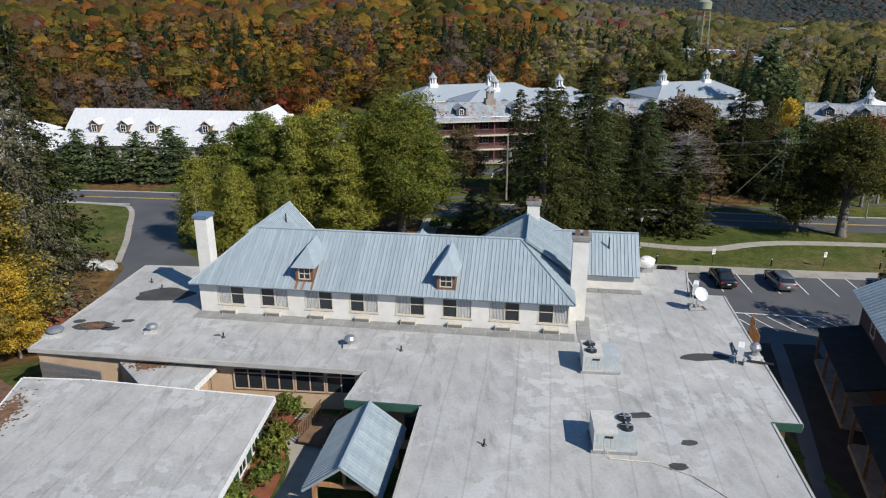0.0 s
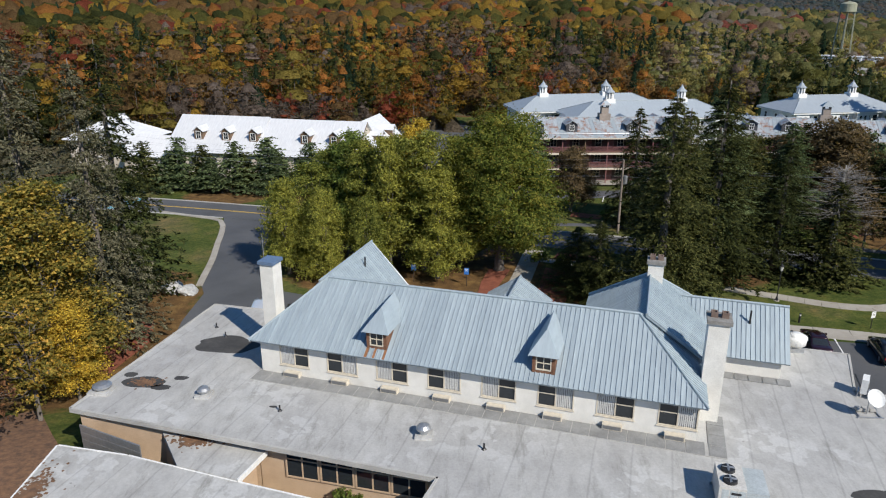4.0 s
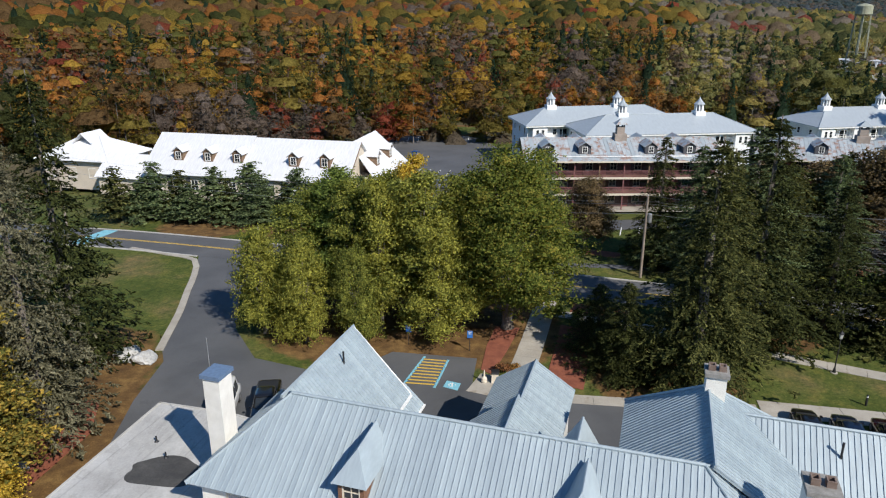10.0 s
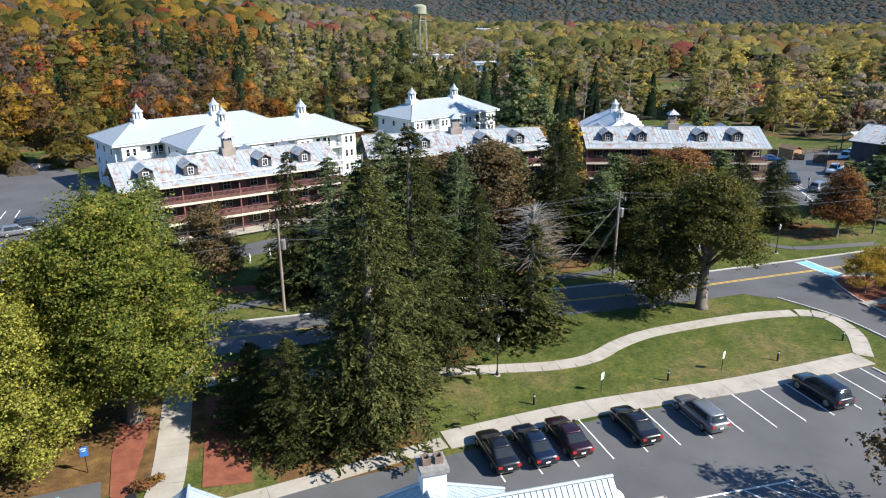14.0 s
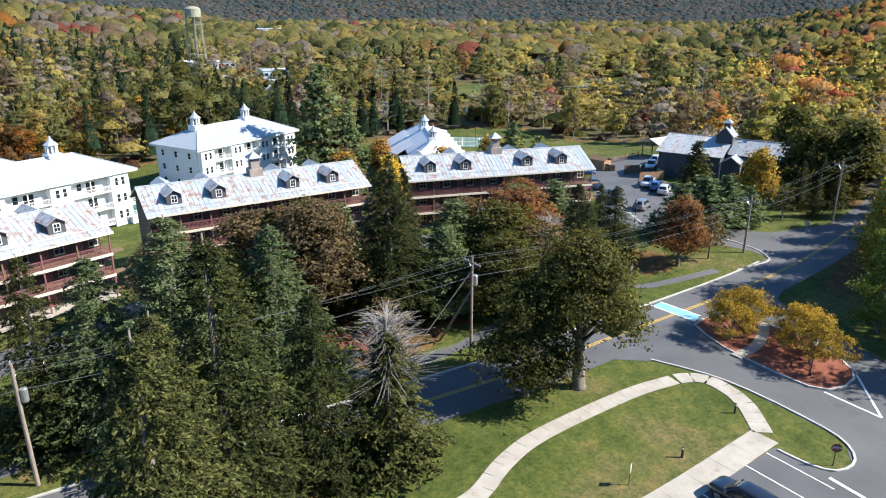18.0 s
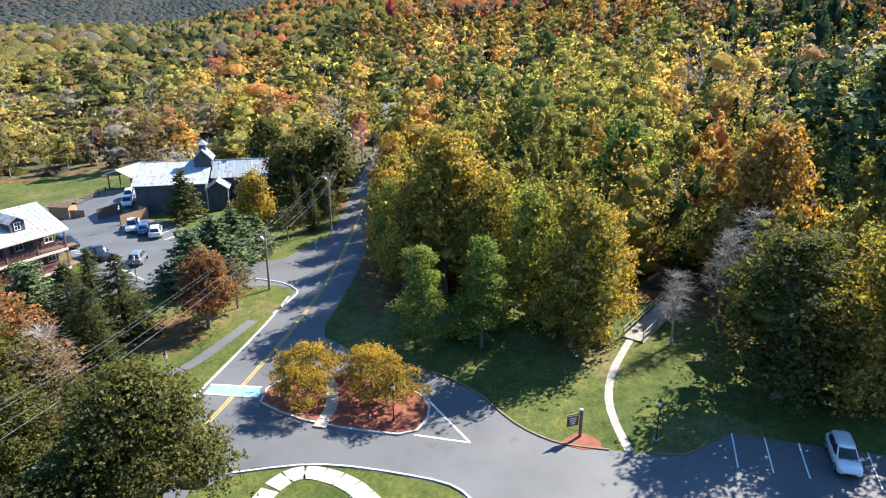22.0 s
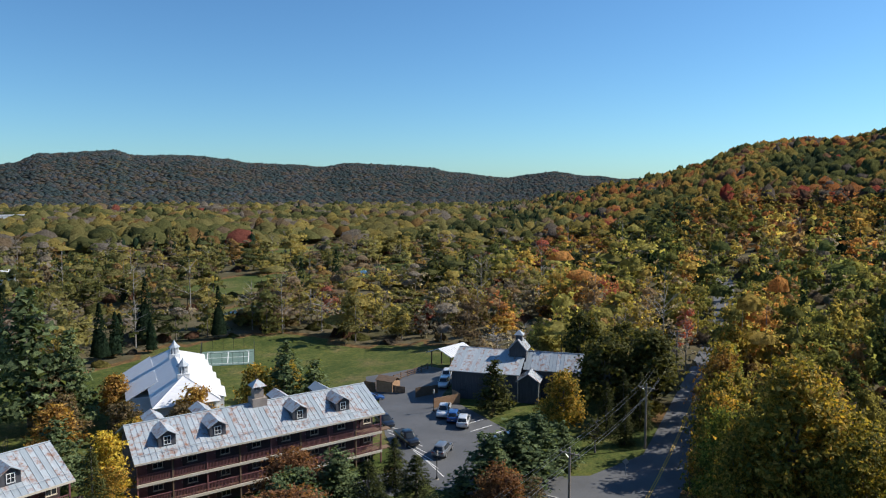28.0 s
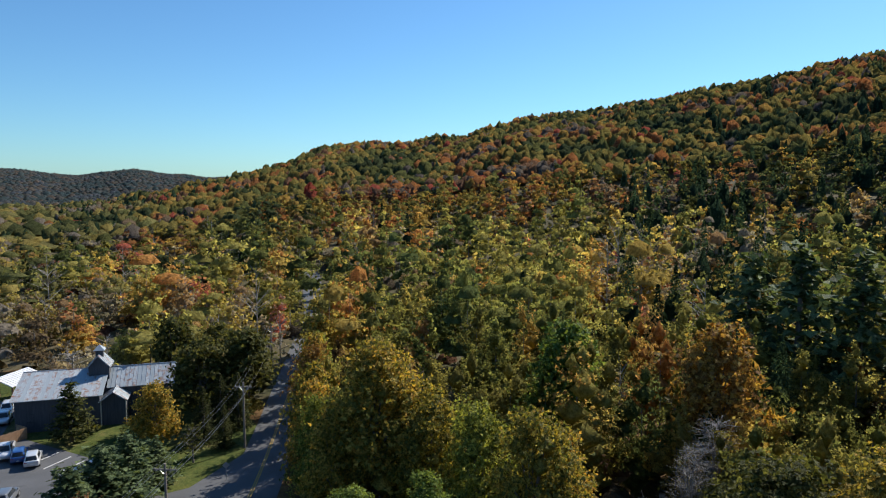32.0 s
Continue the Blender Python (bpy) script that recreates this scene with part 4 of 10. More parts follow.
LO, OL, YO, YG, GR, OR, YE, MA, RU, PL = LEAF_LOCUST, LEAF_OLIVE, LEAF_GOLD, LEAF_YG, LEAF_GREEN, LEAF_ORANGE, LEAF_YELLOW, LEAF_MAPLE, LEAF_RUST, LEAF_PLUM
SP, SG, PN = NEEDLE, NEEDLE_GREY, NEEDLE_BLUE
PLANTING = [
    # kind, x, y, height, leaves, width, label
    ("spruce", -31.4, 50.3, 24, SG, 0.66, "tall grey-green spruce beside the driveway lawn"),
    ("spruce", -35.0, 60.5, 25, SP, 0.8, "tall dark spruce behind the driveway lawn"),
    ("spruce", -37.5, 51.0, 27, SG, 0.8, "tall grey-green spruce at the wood's edge"),
    ("birch", -31.5, 42.5, 15.5, YO, 1.1, "olive-gold tree beside the flat roof"),
    ("sparse", -28.5, 36.0, 9, YO, 1.1, "thin olive-brown low tree beside the flat roof"),
    ("sparse", -28.5, 31.5, 7, RU, 1.1, "thin brown-leaved tree beside the flat roof"),
    ("bare", -26.4, 27.5, 6.5, None, 1.1, "bare brown shrubby tree beside the low roof"),
    ("sparse", -25.0, 21.5, 6.5, RU, 1.1, "thin brown-leaved tree beside the low roof"),
    ("sparse", -22.5, 15.5, 8, RU, 1.2, "thin brown-leaved tree beside the low roof"),
    ("birch", -28.4, 40.2, 7.5, YE, 1.0, "bright yellow tree beside the flat roof"),
    ("broad", -42.0, 47.0, 15, YG, 0.9, "yellow-green tree among the spruces"),
    ("broad", -34.0, 45.5, 7, YE, 0.9, "bright yellow low tree below the spruces"),
    ("broad", -41.0, 56.0, 13, YE, 0.85, "yellow tree among the spruces"),
    ("thicket", -20.8, 67.6, 10.5, YG, 0.85, "yellow-green birch in the grove"),
    ("thicket", -16.4, 66.0, 9.5, YG, 0.82, "yellow-green birch in the grove"),
    ("birch", -13.0, 71.5, 13.6, YG, 0.9, "yellow-green birch in the grove"),
    ("birch", -9.9, 69.0, 14.5, YG, 0.85, "yellow-green birch in the grove"),
    ("birch", -6.3, 70.0, 15, YG, 1.1, "yellow-green birch in the grove"),
    ("birch", -3.2, 71.0, 14.3, YG, 0.85, "yellow-green birch in the grove"),
    ("birch", -17.5, 76.0, 12.5, YG, 1.2, "yellow-green birch in the grove"),
    ("birch", -10.0, 77.0, 13.5, YG, 1.2, "yellow-green birch in the grove"),
    ("dense", 2.0, 70.5, 16.8, MA, 1.3, "green maple turning orange at its top"),
    ("birch", -14.8, 73.8, 14.2, GR, 1.15, "green birch in the grove"),
    ("birch", -7.5, 74.2, 15.6, YE, 0.7, "bright yellow birch in the grove"),
    ("birch", -1.0, 75.0, 14, YG, 1.2, "yellow-green birch in the grove"),
    ("birch", -19.0, 73.0, 11, YG, 1.2, "yellow-green birch in the grove"),
    ("thicket", -11.8, 66.3, 9.0, YG, 0.74, "yellow-green birch in the grove"),
    ("birch", -4.6, 67.4, 11.5, YG, 1.15, "yellow-green birch in the grove"),
    ("spruce", 17.1, 61.2, 20.5, SP, 1.08, "tall dark spruce beside the parking lot"),
    ("spruce", 11.5, 62.0, 8.5, SP, 1.6, "low dark spreading spruce beside the walk"),
    ("spruce", 24.0, 69.0, 21, SP, 1.12, "tall dark spruce behind the footpath"),
    ("spruce", 20.0, 67.0, 18.5, SP, 1.12, "dark spruce near the road"),
    ("thin_spruce", 36.2, 69.0, 15.6, SP, 1.9, "half-dead spruce with bare grey branches"),
    ("spruce", 31.5, 71.0, 15, SP, 1.2, "dark spruce beside the road"),
    ("maple", 55.4, 66.0, 13.8, OL, 1.15, "dark broad maple with a forked trunk"),
    ("broad", 51.0, 68.4, 10.5, OL, 1.05, "dark broad tree beside the maple"),
    ("spruce", 19.6, 88.5, 14.8, SP, 0.8, "dark spruce across the road"),
    ("broad", 12.2, 95.1, 8.4, PL, 0.78, "dull plum-brown tree across the road"),
    ("pine", 7.0, 100.5, 11, PN, 1.1, "blue-green pine across the road"),
    ("broad", 0.2, 110.0, 7, PL, 1.0, "dull brown tree beside the lot"),
    ("broad", 46.0, 92.0, 12.5, PL, 1.0, "dull brown tree across the road"),
    ("spruce", 58.5, 92.0, 14, SP, 0.85, "dark spruce across the road"),
    ("pine", 51.5, 95.5, 11, PN, 1.0, "pine across the road"),
    ("spruce", 66.0, 103.5, 13.5, SP, 0.75, "dark spruce before the lodge"),
    ("birch", 75.6, 114.5, 11.5, YE, 0.95, "golden birch between the lodges"),
    ("birch", 73.8, 111.5, 8.5, YO, 0.9, "golden birch between the lodges"),
    ("pine", 98.0, 164.5, 24.8, PN, 0.85, "tall white pine behind the lodges"),
    ("pine", 103.0, 160.5, 17, PN, 0.8, "tall white pine behind the lodges"),
    ("spruce", 1.0, 150.0, 8.5, PN, 0.9, "blue spruce at the hotel's corner"),
    ("pine", 12.5, 134, 7, PN, 0.9, "small pine before the hotel"),
    ("birch", 86.0, 44.2, 12.0, GR, 0.85, "green young tree on the lawn"),
    ("birch", 86.3, 50.5, 11.0, GR, 0.85, "green young tree on the lawn"),
    ("broad", 101.0, 48.5, 20, YO, 0.75, "orange-tinged maple at the wood's edge"),
    ("thicket", 86.6, 34.6, 17.0, YO, 0.9, "golden-brown tree at the wood's edge"),
    ("bare", 91.8, 17.6, 12.0, None, 0.85, "bare grey tree beside the dirt path"),
    ("thicket", 77.0, 17.0, 16.0, OL, 1.3, "dark green tree beside the parking stalls"),
    ("thicket", 76.0, 8.6, 16.0, YO, 1.1, "yellow-green tree beside the parking stalls"),
    ("broad", 80.0, -3.0, 17, YG, 1.0, "yellow-green tree beside the parking stalls"),
    ("broad", 107.0, 7.0, 20.0, OR, 0.7, "tall orange-leaved tree in the wood"),
    ("pine", 131, -18.5, 28, PN, 1.0, "tall dark pine on the slope"),
    ("pine", 138, -14, 26, PN, 1.0, "tall dark pine on the slope"),
    ("pine", 127, -26, 27, PN, 1.0, "tall dark pine on the slope"),
    ("locust", 77.2, 60.5, 5.0, LO, 1.0, "golden honey locust on the mulched island"),
    ("locust", 73.8, 60.4, 4.4, LO, 0.95, "golden honey locust on the mulched island"),
    ("locust", 74.2, 53.0, 4.8, LO, 1.05, "golden honey locust on the mulched island"),
    ("locust", 77.2, 54.8, 4.7, LO, 1.0, "golden honey locust on the mulched island"),
    ("pine", 130.6, 92.5, 8.8, OL, 1.1, "dark brown-green yew beside the barn"),
    ("broad", 125.5, 79.2, 9.6, YO, 0.76, "golden maple beside the barn"),
    ("spruce", 128.7, 73.4, 8.4, SP, 0.85, "small dark spruce near the pole"),
    ("broad", 137.5, 75.8, 12.8, OL, 0.95, "dark green maple behind the barn"),
    ("broad", 142.2, 69.6, 13.6, OL, 0.9, "dark green maple behind the barn"),
    ("thicket", 152.0, 84.0, 14.0, OL, 1.0, "dark green maple behind the barn"),
    ("spruce", 83.5, 86.0, 9.5, SP, 1.1, "dark spruce before the lodge"),
    ("spruce", 88.0, 83.0, 9.0, SP, 1.1, "dark spruce before the lodge"),
    ("spruce", 80.0, 82.0, 8.5, SP, 1.1, "dark spruce before the lodge"),
    ("broad", 90.0, 74.6, 9.0, RU, 0.8, "rust-red tree beside the road"),
    ("pine", 104.8, 78.6, 8.2, PN, 1.3, "blue-green pine beside the lot"),
    ("pine", 109.3, 77.2, 8.4, PN, 1.3, "blue-green pine beside the lot"),
    ("pine", 101.0, 80.4, 7.6, PN, 1.25, "blue-green pine beside the lot"),
    ("sparse", 95.5, 73.0, 6.5, PL, 1.0, "half-bare grey tree beside the road"),
    ("pine", 80.5, 92.5, 8.5, PN, 1.15, "blue-green pine before the lodge"),
    ("broad", 84.0, 96.0, 8.0, RU, 0.9, "rust-brown tree before the lodge"),
    ("broad", 68.0, 92.0, 9.0, PL, 0.95, "dull brown tree before the lodge"),
    ("pine", 119.5, 127.0, 11, PN, 1.15, "blue-green pine behind the lodge"),
    ("pine", 124.0, 124.0, 9, PN, 1.15, "blue-green pine behind the lodge"),
    ("broad", 117.0, 131.0, 9.5, YO, 0.8, "orange-brown tree behind the lodge"),
    ("sparse", 126.5, 126.0, 8.5, YG, 0.9, "thin tree behind the lodge"),
    ("broad", 104.0, 132.0, 9, OR, 0.9, "golden tree behind the lodge"),
    ("broad", 98.0, 128.0, 8, PL, 0.9, "golden tree behind the lodge"),
    ("broad", 96.0, 138.0, 8.5, PL, 0.9, "brown tree behind the lodge"),
    ("sparse", 41.8, 38.3, 9.0, PL, 1.15, "thin brown-leaved small tree in the lot"),
    ("spruce", 10.0, 66.5, 6.5, SP, 2.0, "low dark spreading spruce beside the walk"),
    ("spruce", 28.4, 84.5, 16.5, PN, 1.3, "grey-green spruce across the road"),
    ("spruce", 23.5, 87.5, 14, PN, 1.2, "grey-green spruce across the road"),
    ("broad", 33.5, 89.0, 11, OL, 1.0, "dark olive tree across the road"),
    ("spruce", 38.0, 86.5, 13.5, PN, 1.2, "grey-green spruce across the road"),
    ("spruce", 42.5, 94.0, 12.5, SP, 1.3, "dark spruce across the road"),
    ("spruce", 53.0, 88.5, 15.5, SP, 1.2, "tall dark spruce across the road"),
    ("pine", 58.0, 85.0, 9.5, PN, 1.3, "dark pine across the road"),
    ("pine", 62.5, 88.5, 10.5, PN, 1.35, "dark pine across the road"),
    ("broad", 66.5, 84.5, 10.0, OL, 1.1, "dark green tree across the road"),
    ("broad", 71.5, 86.0, 10.5, RU, 1.05, "brown-leaved tree across the road"),
    ("pine", 75.0, 90.0, 10.0, PN, 1.3, "blue-green pine across the road"),
    ("broad", 62.0, 80.0, 8.5, OL, 1.1, "dark green tree beside the road"),
    ("sparse", 66.5, 78.5, 9.5, PL, 1.2, "half-bare tree beside the road"),
    ("bare", 70.0, 80.0, 9.5, None, 1.2, "bare grey tree beside the road"),
    ("pine", 86.0, 91.5, 8.5, PN, 1.2, "blue-green pine before the lodge"),
    ("spruce", 98.5, 92.0, 6.0, SP, 1.1, "small dark spruce before the lodge"),
    ("pine", 113.5, 75.5, 6.4, PN, 1.3, "blue-green pine beside the lot"),
    ("spruce", 133.5, 72.0, 9.0, SP, 1.0, "dark spruce behind the pole"),
    ("broad", 114.7, 23.6, 19.2, GR, 0.7, "light green tree in the wood"),
    ("bare", 87.0, 24.0, 9.0, None, 0.9, "bare grey tree beside the dirt path"),
    ("bare", 96.0, 13.0, 13.0, None, 1.0, "bare grey tree beside the dirt path"),
    ("broad", 3.5, 103.0, 8.5, PL, 1.0, "dull brown tree before the lodge"),
    ("broad", 36.5, 104.5, 8.5, PL, 1.1, "dull brown tree before the lodge"),
    ("broad", 46.0, 103.5, 9.5, PL, 1.1, "dull brown tree before the lodge"),
    ("pine", 84.0, 136.0, 10.0, PN, 1.2, "pine behind the lodges"),
    ("broad", 90.0, 146.0, 9.0, OR, 1.0, "golden-brown tree behind the lodges"),
    ("broad", 100.5, 162.0, 10.0, PL, 1.0, "brown tree behind the lodges"),
    ("broad", 92.0, 131.0, 7.5, YO, 1.0, "golden-brown tree behind the lodges"),
    ("bare", 63.5, 73.0, 7, None, 1.0, "bare tree beside the road"),
    ("broad", 147.0, 74.5, 12, OL, 0.9, "dark green maple behind the barn"),
    ("broad", 155.0, 77.0, 12, OL, 0.8, "dark olive tree behind the barn"),
    ("spruce", 134.0, 69.5, 9, SP, 1.0, "dark spruce near the pole"),
    ("spruce", 126.0, 70.0, 7, SP, 1.0, "small dark spruce near the pole"),
    ("broad", 151.0, 70.5, 10, OL, 0.9, "dark olive tree beside the road"),
    ("sparse", 121.0, 73.0, 5.5, OL, 1.1, "thin shrubby tree beside the lot"),
    ("pine", 47.5, 96.5, 11.5, SP, 1.2, "dark green yew across the road"),
    ("sparse", 45.0, 79.5, 7.0, PL, 1.1, "thin red-brown tree across the road"),
    ("pine", 55.0, 99.0, 9, PN, 1.3, "pine before the lodge"),
    ("broad", 61.5, 98.5, 8.5, PL, 1.0, "dull brown tree before the lodge"),
    ("broad", 96.0, 153.0, 8, PL, 1.0, "brown tree beside the pines"),
    ("broad", 107.5, 155.0, 8.5, OR, 0.9, "golden-brown tree beside the hall"),
    ("pine", 132.0, 137.0, 11, PN, 1.1, "blue-green pine on the field"),
    ("broad", 128.0, 134.0, 8, YO, 0.9, "golden tree on the field"),
    ("thicket", 92.0, 30.5, 13.0, YO, 1.0, "golden-brown tree with low branches at the wood's edge"),
    ("thicket", 93.5, 38.5, 15.5, YG, 0.9, "yellow-green tree at the wood's edge"),
    ("thicket", 98.5, 43.0, 15.5, YO, 0.9, "golden tree with low branches at the wood's edge"),
    ("thicket", 99.5, 53.0, 14.0, YO, 0.85, "golden tree with low branches beside the road"),
    ("thicket", 106.5, 55.0, 13.0, YG, 0.85, "yellow-green tree beside the road"),
    ("thicket", 113.5, 56.0, 12.5, YO, 0.85, "golden-green tree beside the road"),
    ("thicket", 121.0, 57.0, 13.0, YO, 0.85, "golden-green tree beside the road"),
    ("thicket", 128.5, 57.5, 14.0, OR, 0.8, "dark tree with low branches beside the road"),
    ("thicket", 136.5, 58.0, 14.0, YO, 0.8, "golden-green tree beside the road"),
    ("thicket", 145.0, 58.5, 12.0, YG, 0.8, "yellow-green tree beside the road"),
    ("thicket", 154.0, 58.5, 13.5, YO, 0.8, "golden-green tree beside the road"),
    ("thicket", 106.0, 46.5, 16.5, YO, 0.85, "orange-tinged maple in the wood"),
    ("bush", 87.8, 46.5, 2.0, YG, 1.2, "small yellow-green shrub on the lawn"),
    ("bush", 90.5, 44.2, 2.2, LO, 1.3, "orange shrub at the wood's edge"),
    ("bush", 92.5, 42.3, 2.0, YG, 1.3, "yellow-green shrub at the wood's edge"),
    ("bush", 41.5, 83.5, 2.2, GR, 1.6, "low green bush across the road"),
    ("bush", 38.5, 83.2, 2.0, GR, 1.6, "low green bush across the road"),
    ("bush", 35.0, 83.5, 2.0, YG, 1.6, "low yellow-green bush across the road"),
]
for i, (kind, x, y, h, mat, wide, label) in enumerate(PLANTING):
    if kind in ("thicket", "bush"):
        pass
    elif kind in ("broad", "birch"):
        wide *= 1.22 if 55 < y < 100 and x < 80 else 1.4
    elif x > 80 or mat is SG:
        wide *= 1.4
    elif kind == "spruce" and y < 90:
        wide *= 1.25
    if 78 < y < 108 and 3 < x < 120 and h > 5.5:
        wide *= 1.25
        h *= 1.08
    tree(kind, x, y, h, mat, label, i % 2 if kind not in ("bare", "locust") else 0, wide)
for i in range(14):
    tree("pine", -54 + i * 2.7 + (0, 0.9, -0.5, 0.4)[i % 4], 102.8 - i * 0.07 + (i * 5 % 4) * 0.9, (8.0, 6.4, 8.6, 7.2, 5.8)[i % 5], PN if i % 3 else SP, "blue-green pine in the roadside row", i % 2, (1.8, 2.2, 1.9)[i % 3], "row of pines")


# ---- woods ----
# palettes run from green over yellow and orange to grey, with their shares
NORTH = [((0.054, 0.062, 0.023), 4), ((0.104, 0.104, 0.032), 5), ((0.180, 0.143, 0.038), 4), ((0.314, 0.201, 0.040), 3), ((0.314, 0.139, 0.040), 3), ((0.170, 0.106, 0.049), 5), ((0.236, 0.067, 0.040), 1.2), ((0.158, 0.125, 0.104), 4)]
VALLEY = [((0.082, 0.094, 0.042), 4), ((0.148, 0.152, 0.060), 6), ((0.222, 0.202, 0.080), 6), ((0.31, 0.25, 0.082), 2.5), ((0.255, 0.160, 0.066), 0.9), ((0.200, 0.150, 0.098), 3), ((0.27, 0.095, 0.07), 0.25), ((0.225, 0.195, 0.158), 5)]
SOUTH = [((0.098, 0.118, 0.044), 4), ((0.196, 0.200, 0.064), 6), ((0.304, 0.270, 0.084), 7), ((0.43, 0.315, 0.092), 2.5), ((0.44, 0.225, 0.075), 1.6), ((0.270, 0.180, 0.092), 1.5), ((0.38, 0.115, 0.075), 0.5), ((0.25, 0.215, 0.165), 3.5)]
# hill trees, leaf colours muted to carry some of the haze
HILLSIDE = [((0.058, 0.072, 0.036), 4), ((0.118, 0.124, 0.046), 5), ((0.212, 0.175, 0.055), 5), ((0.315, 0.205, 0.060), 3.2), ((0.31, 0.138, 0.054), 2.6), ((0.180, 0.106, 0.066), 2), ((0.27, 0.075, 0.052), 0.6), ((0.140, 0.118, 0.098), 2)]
# ridge trees, blue distance haze painted into their colours
FAR_HAZED = [((0.056, 0.080, 0.084), 4), ((0.066, 0.084, 0.084), 4), ((0.086, 0.087, 0.082), 3), ((0.116, 0.096, 0.080), 2.5), ((0.080, 0.093, 0.106), 3)]
PINE_TINT = (0.034, 0.058, 0.034)
UNDER = [(0.085, 0.085, 0.03), (0.12, 0.09, 0.045), (0.13, 0.105, 0.075), (0.15, 0.13, 0.04), (0.11, 0.062, 0.04)]


def near_road(x, y):
    return any((p.x - x) ** 2 + (p.y - y) ** 2 < (27 if x < 165 else 10) for p in ROAD[::2])


def near_path(x, y):
    t = min(1, max(0, ((x - 79) * 20 + (y - 31.5) * -11.5) / 532.25))
    return math.hypot(x - 79 - 20 * t, y - 31.5 + 11.5 * t) < 4.5


def pick_of(pal, u):
    w = [p[1] for p in pal]
    u *= sum(w)
    for col, share in pal:
        u -= share
        if u <= 0:
            return np.array(col)
    return np.array(pal[-1][0])


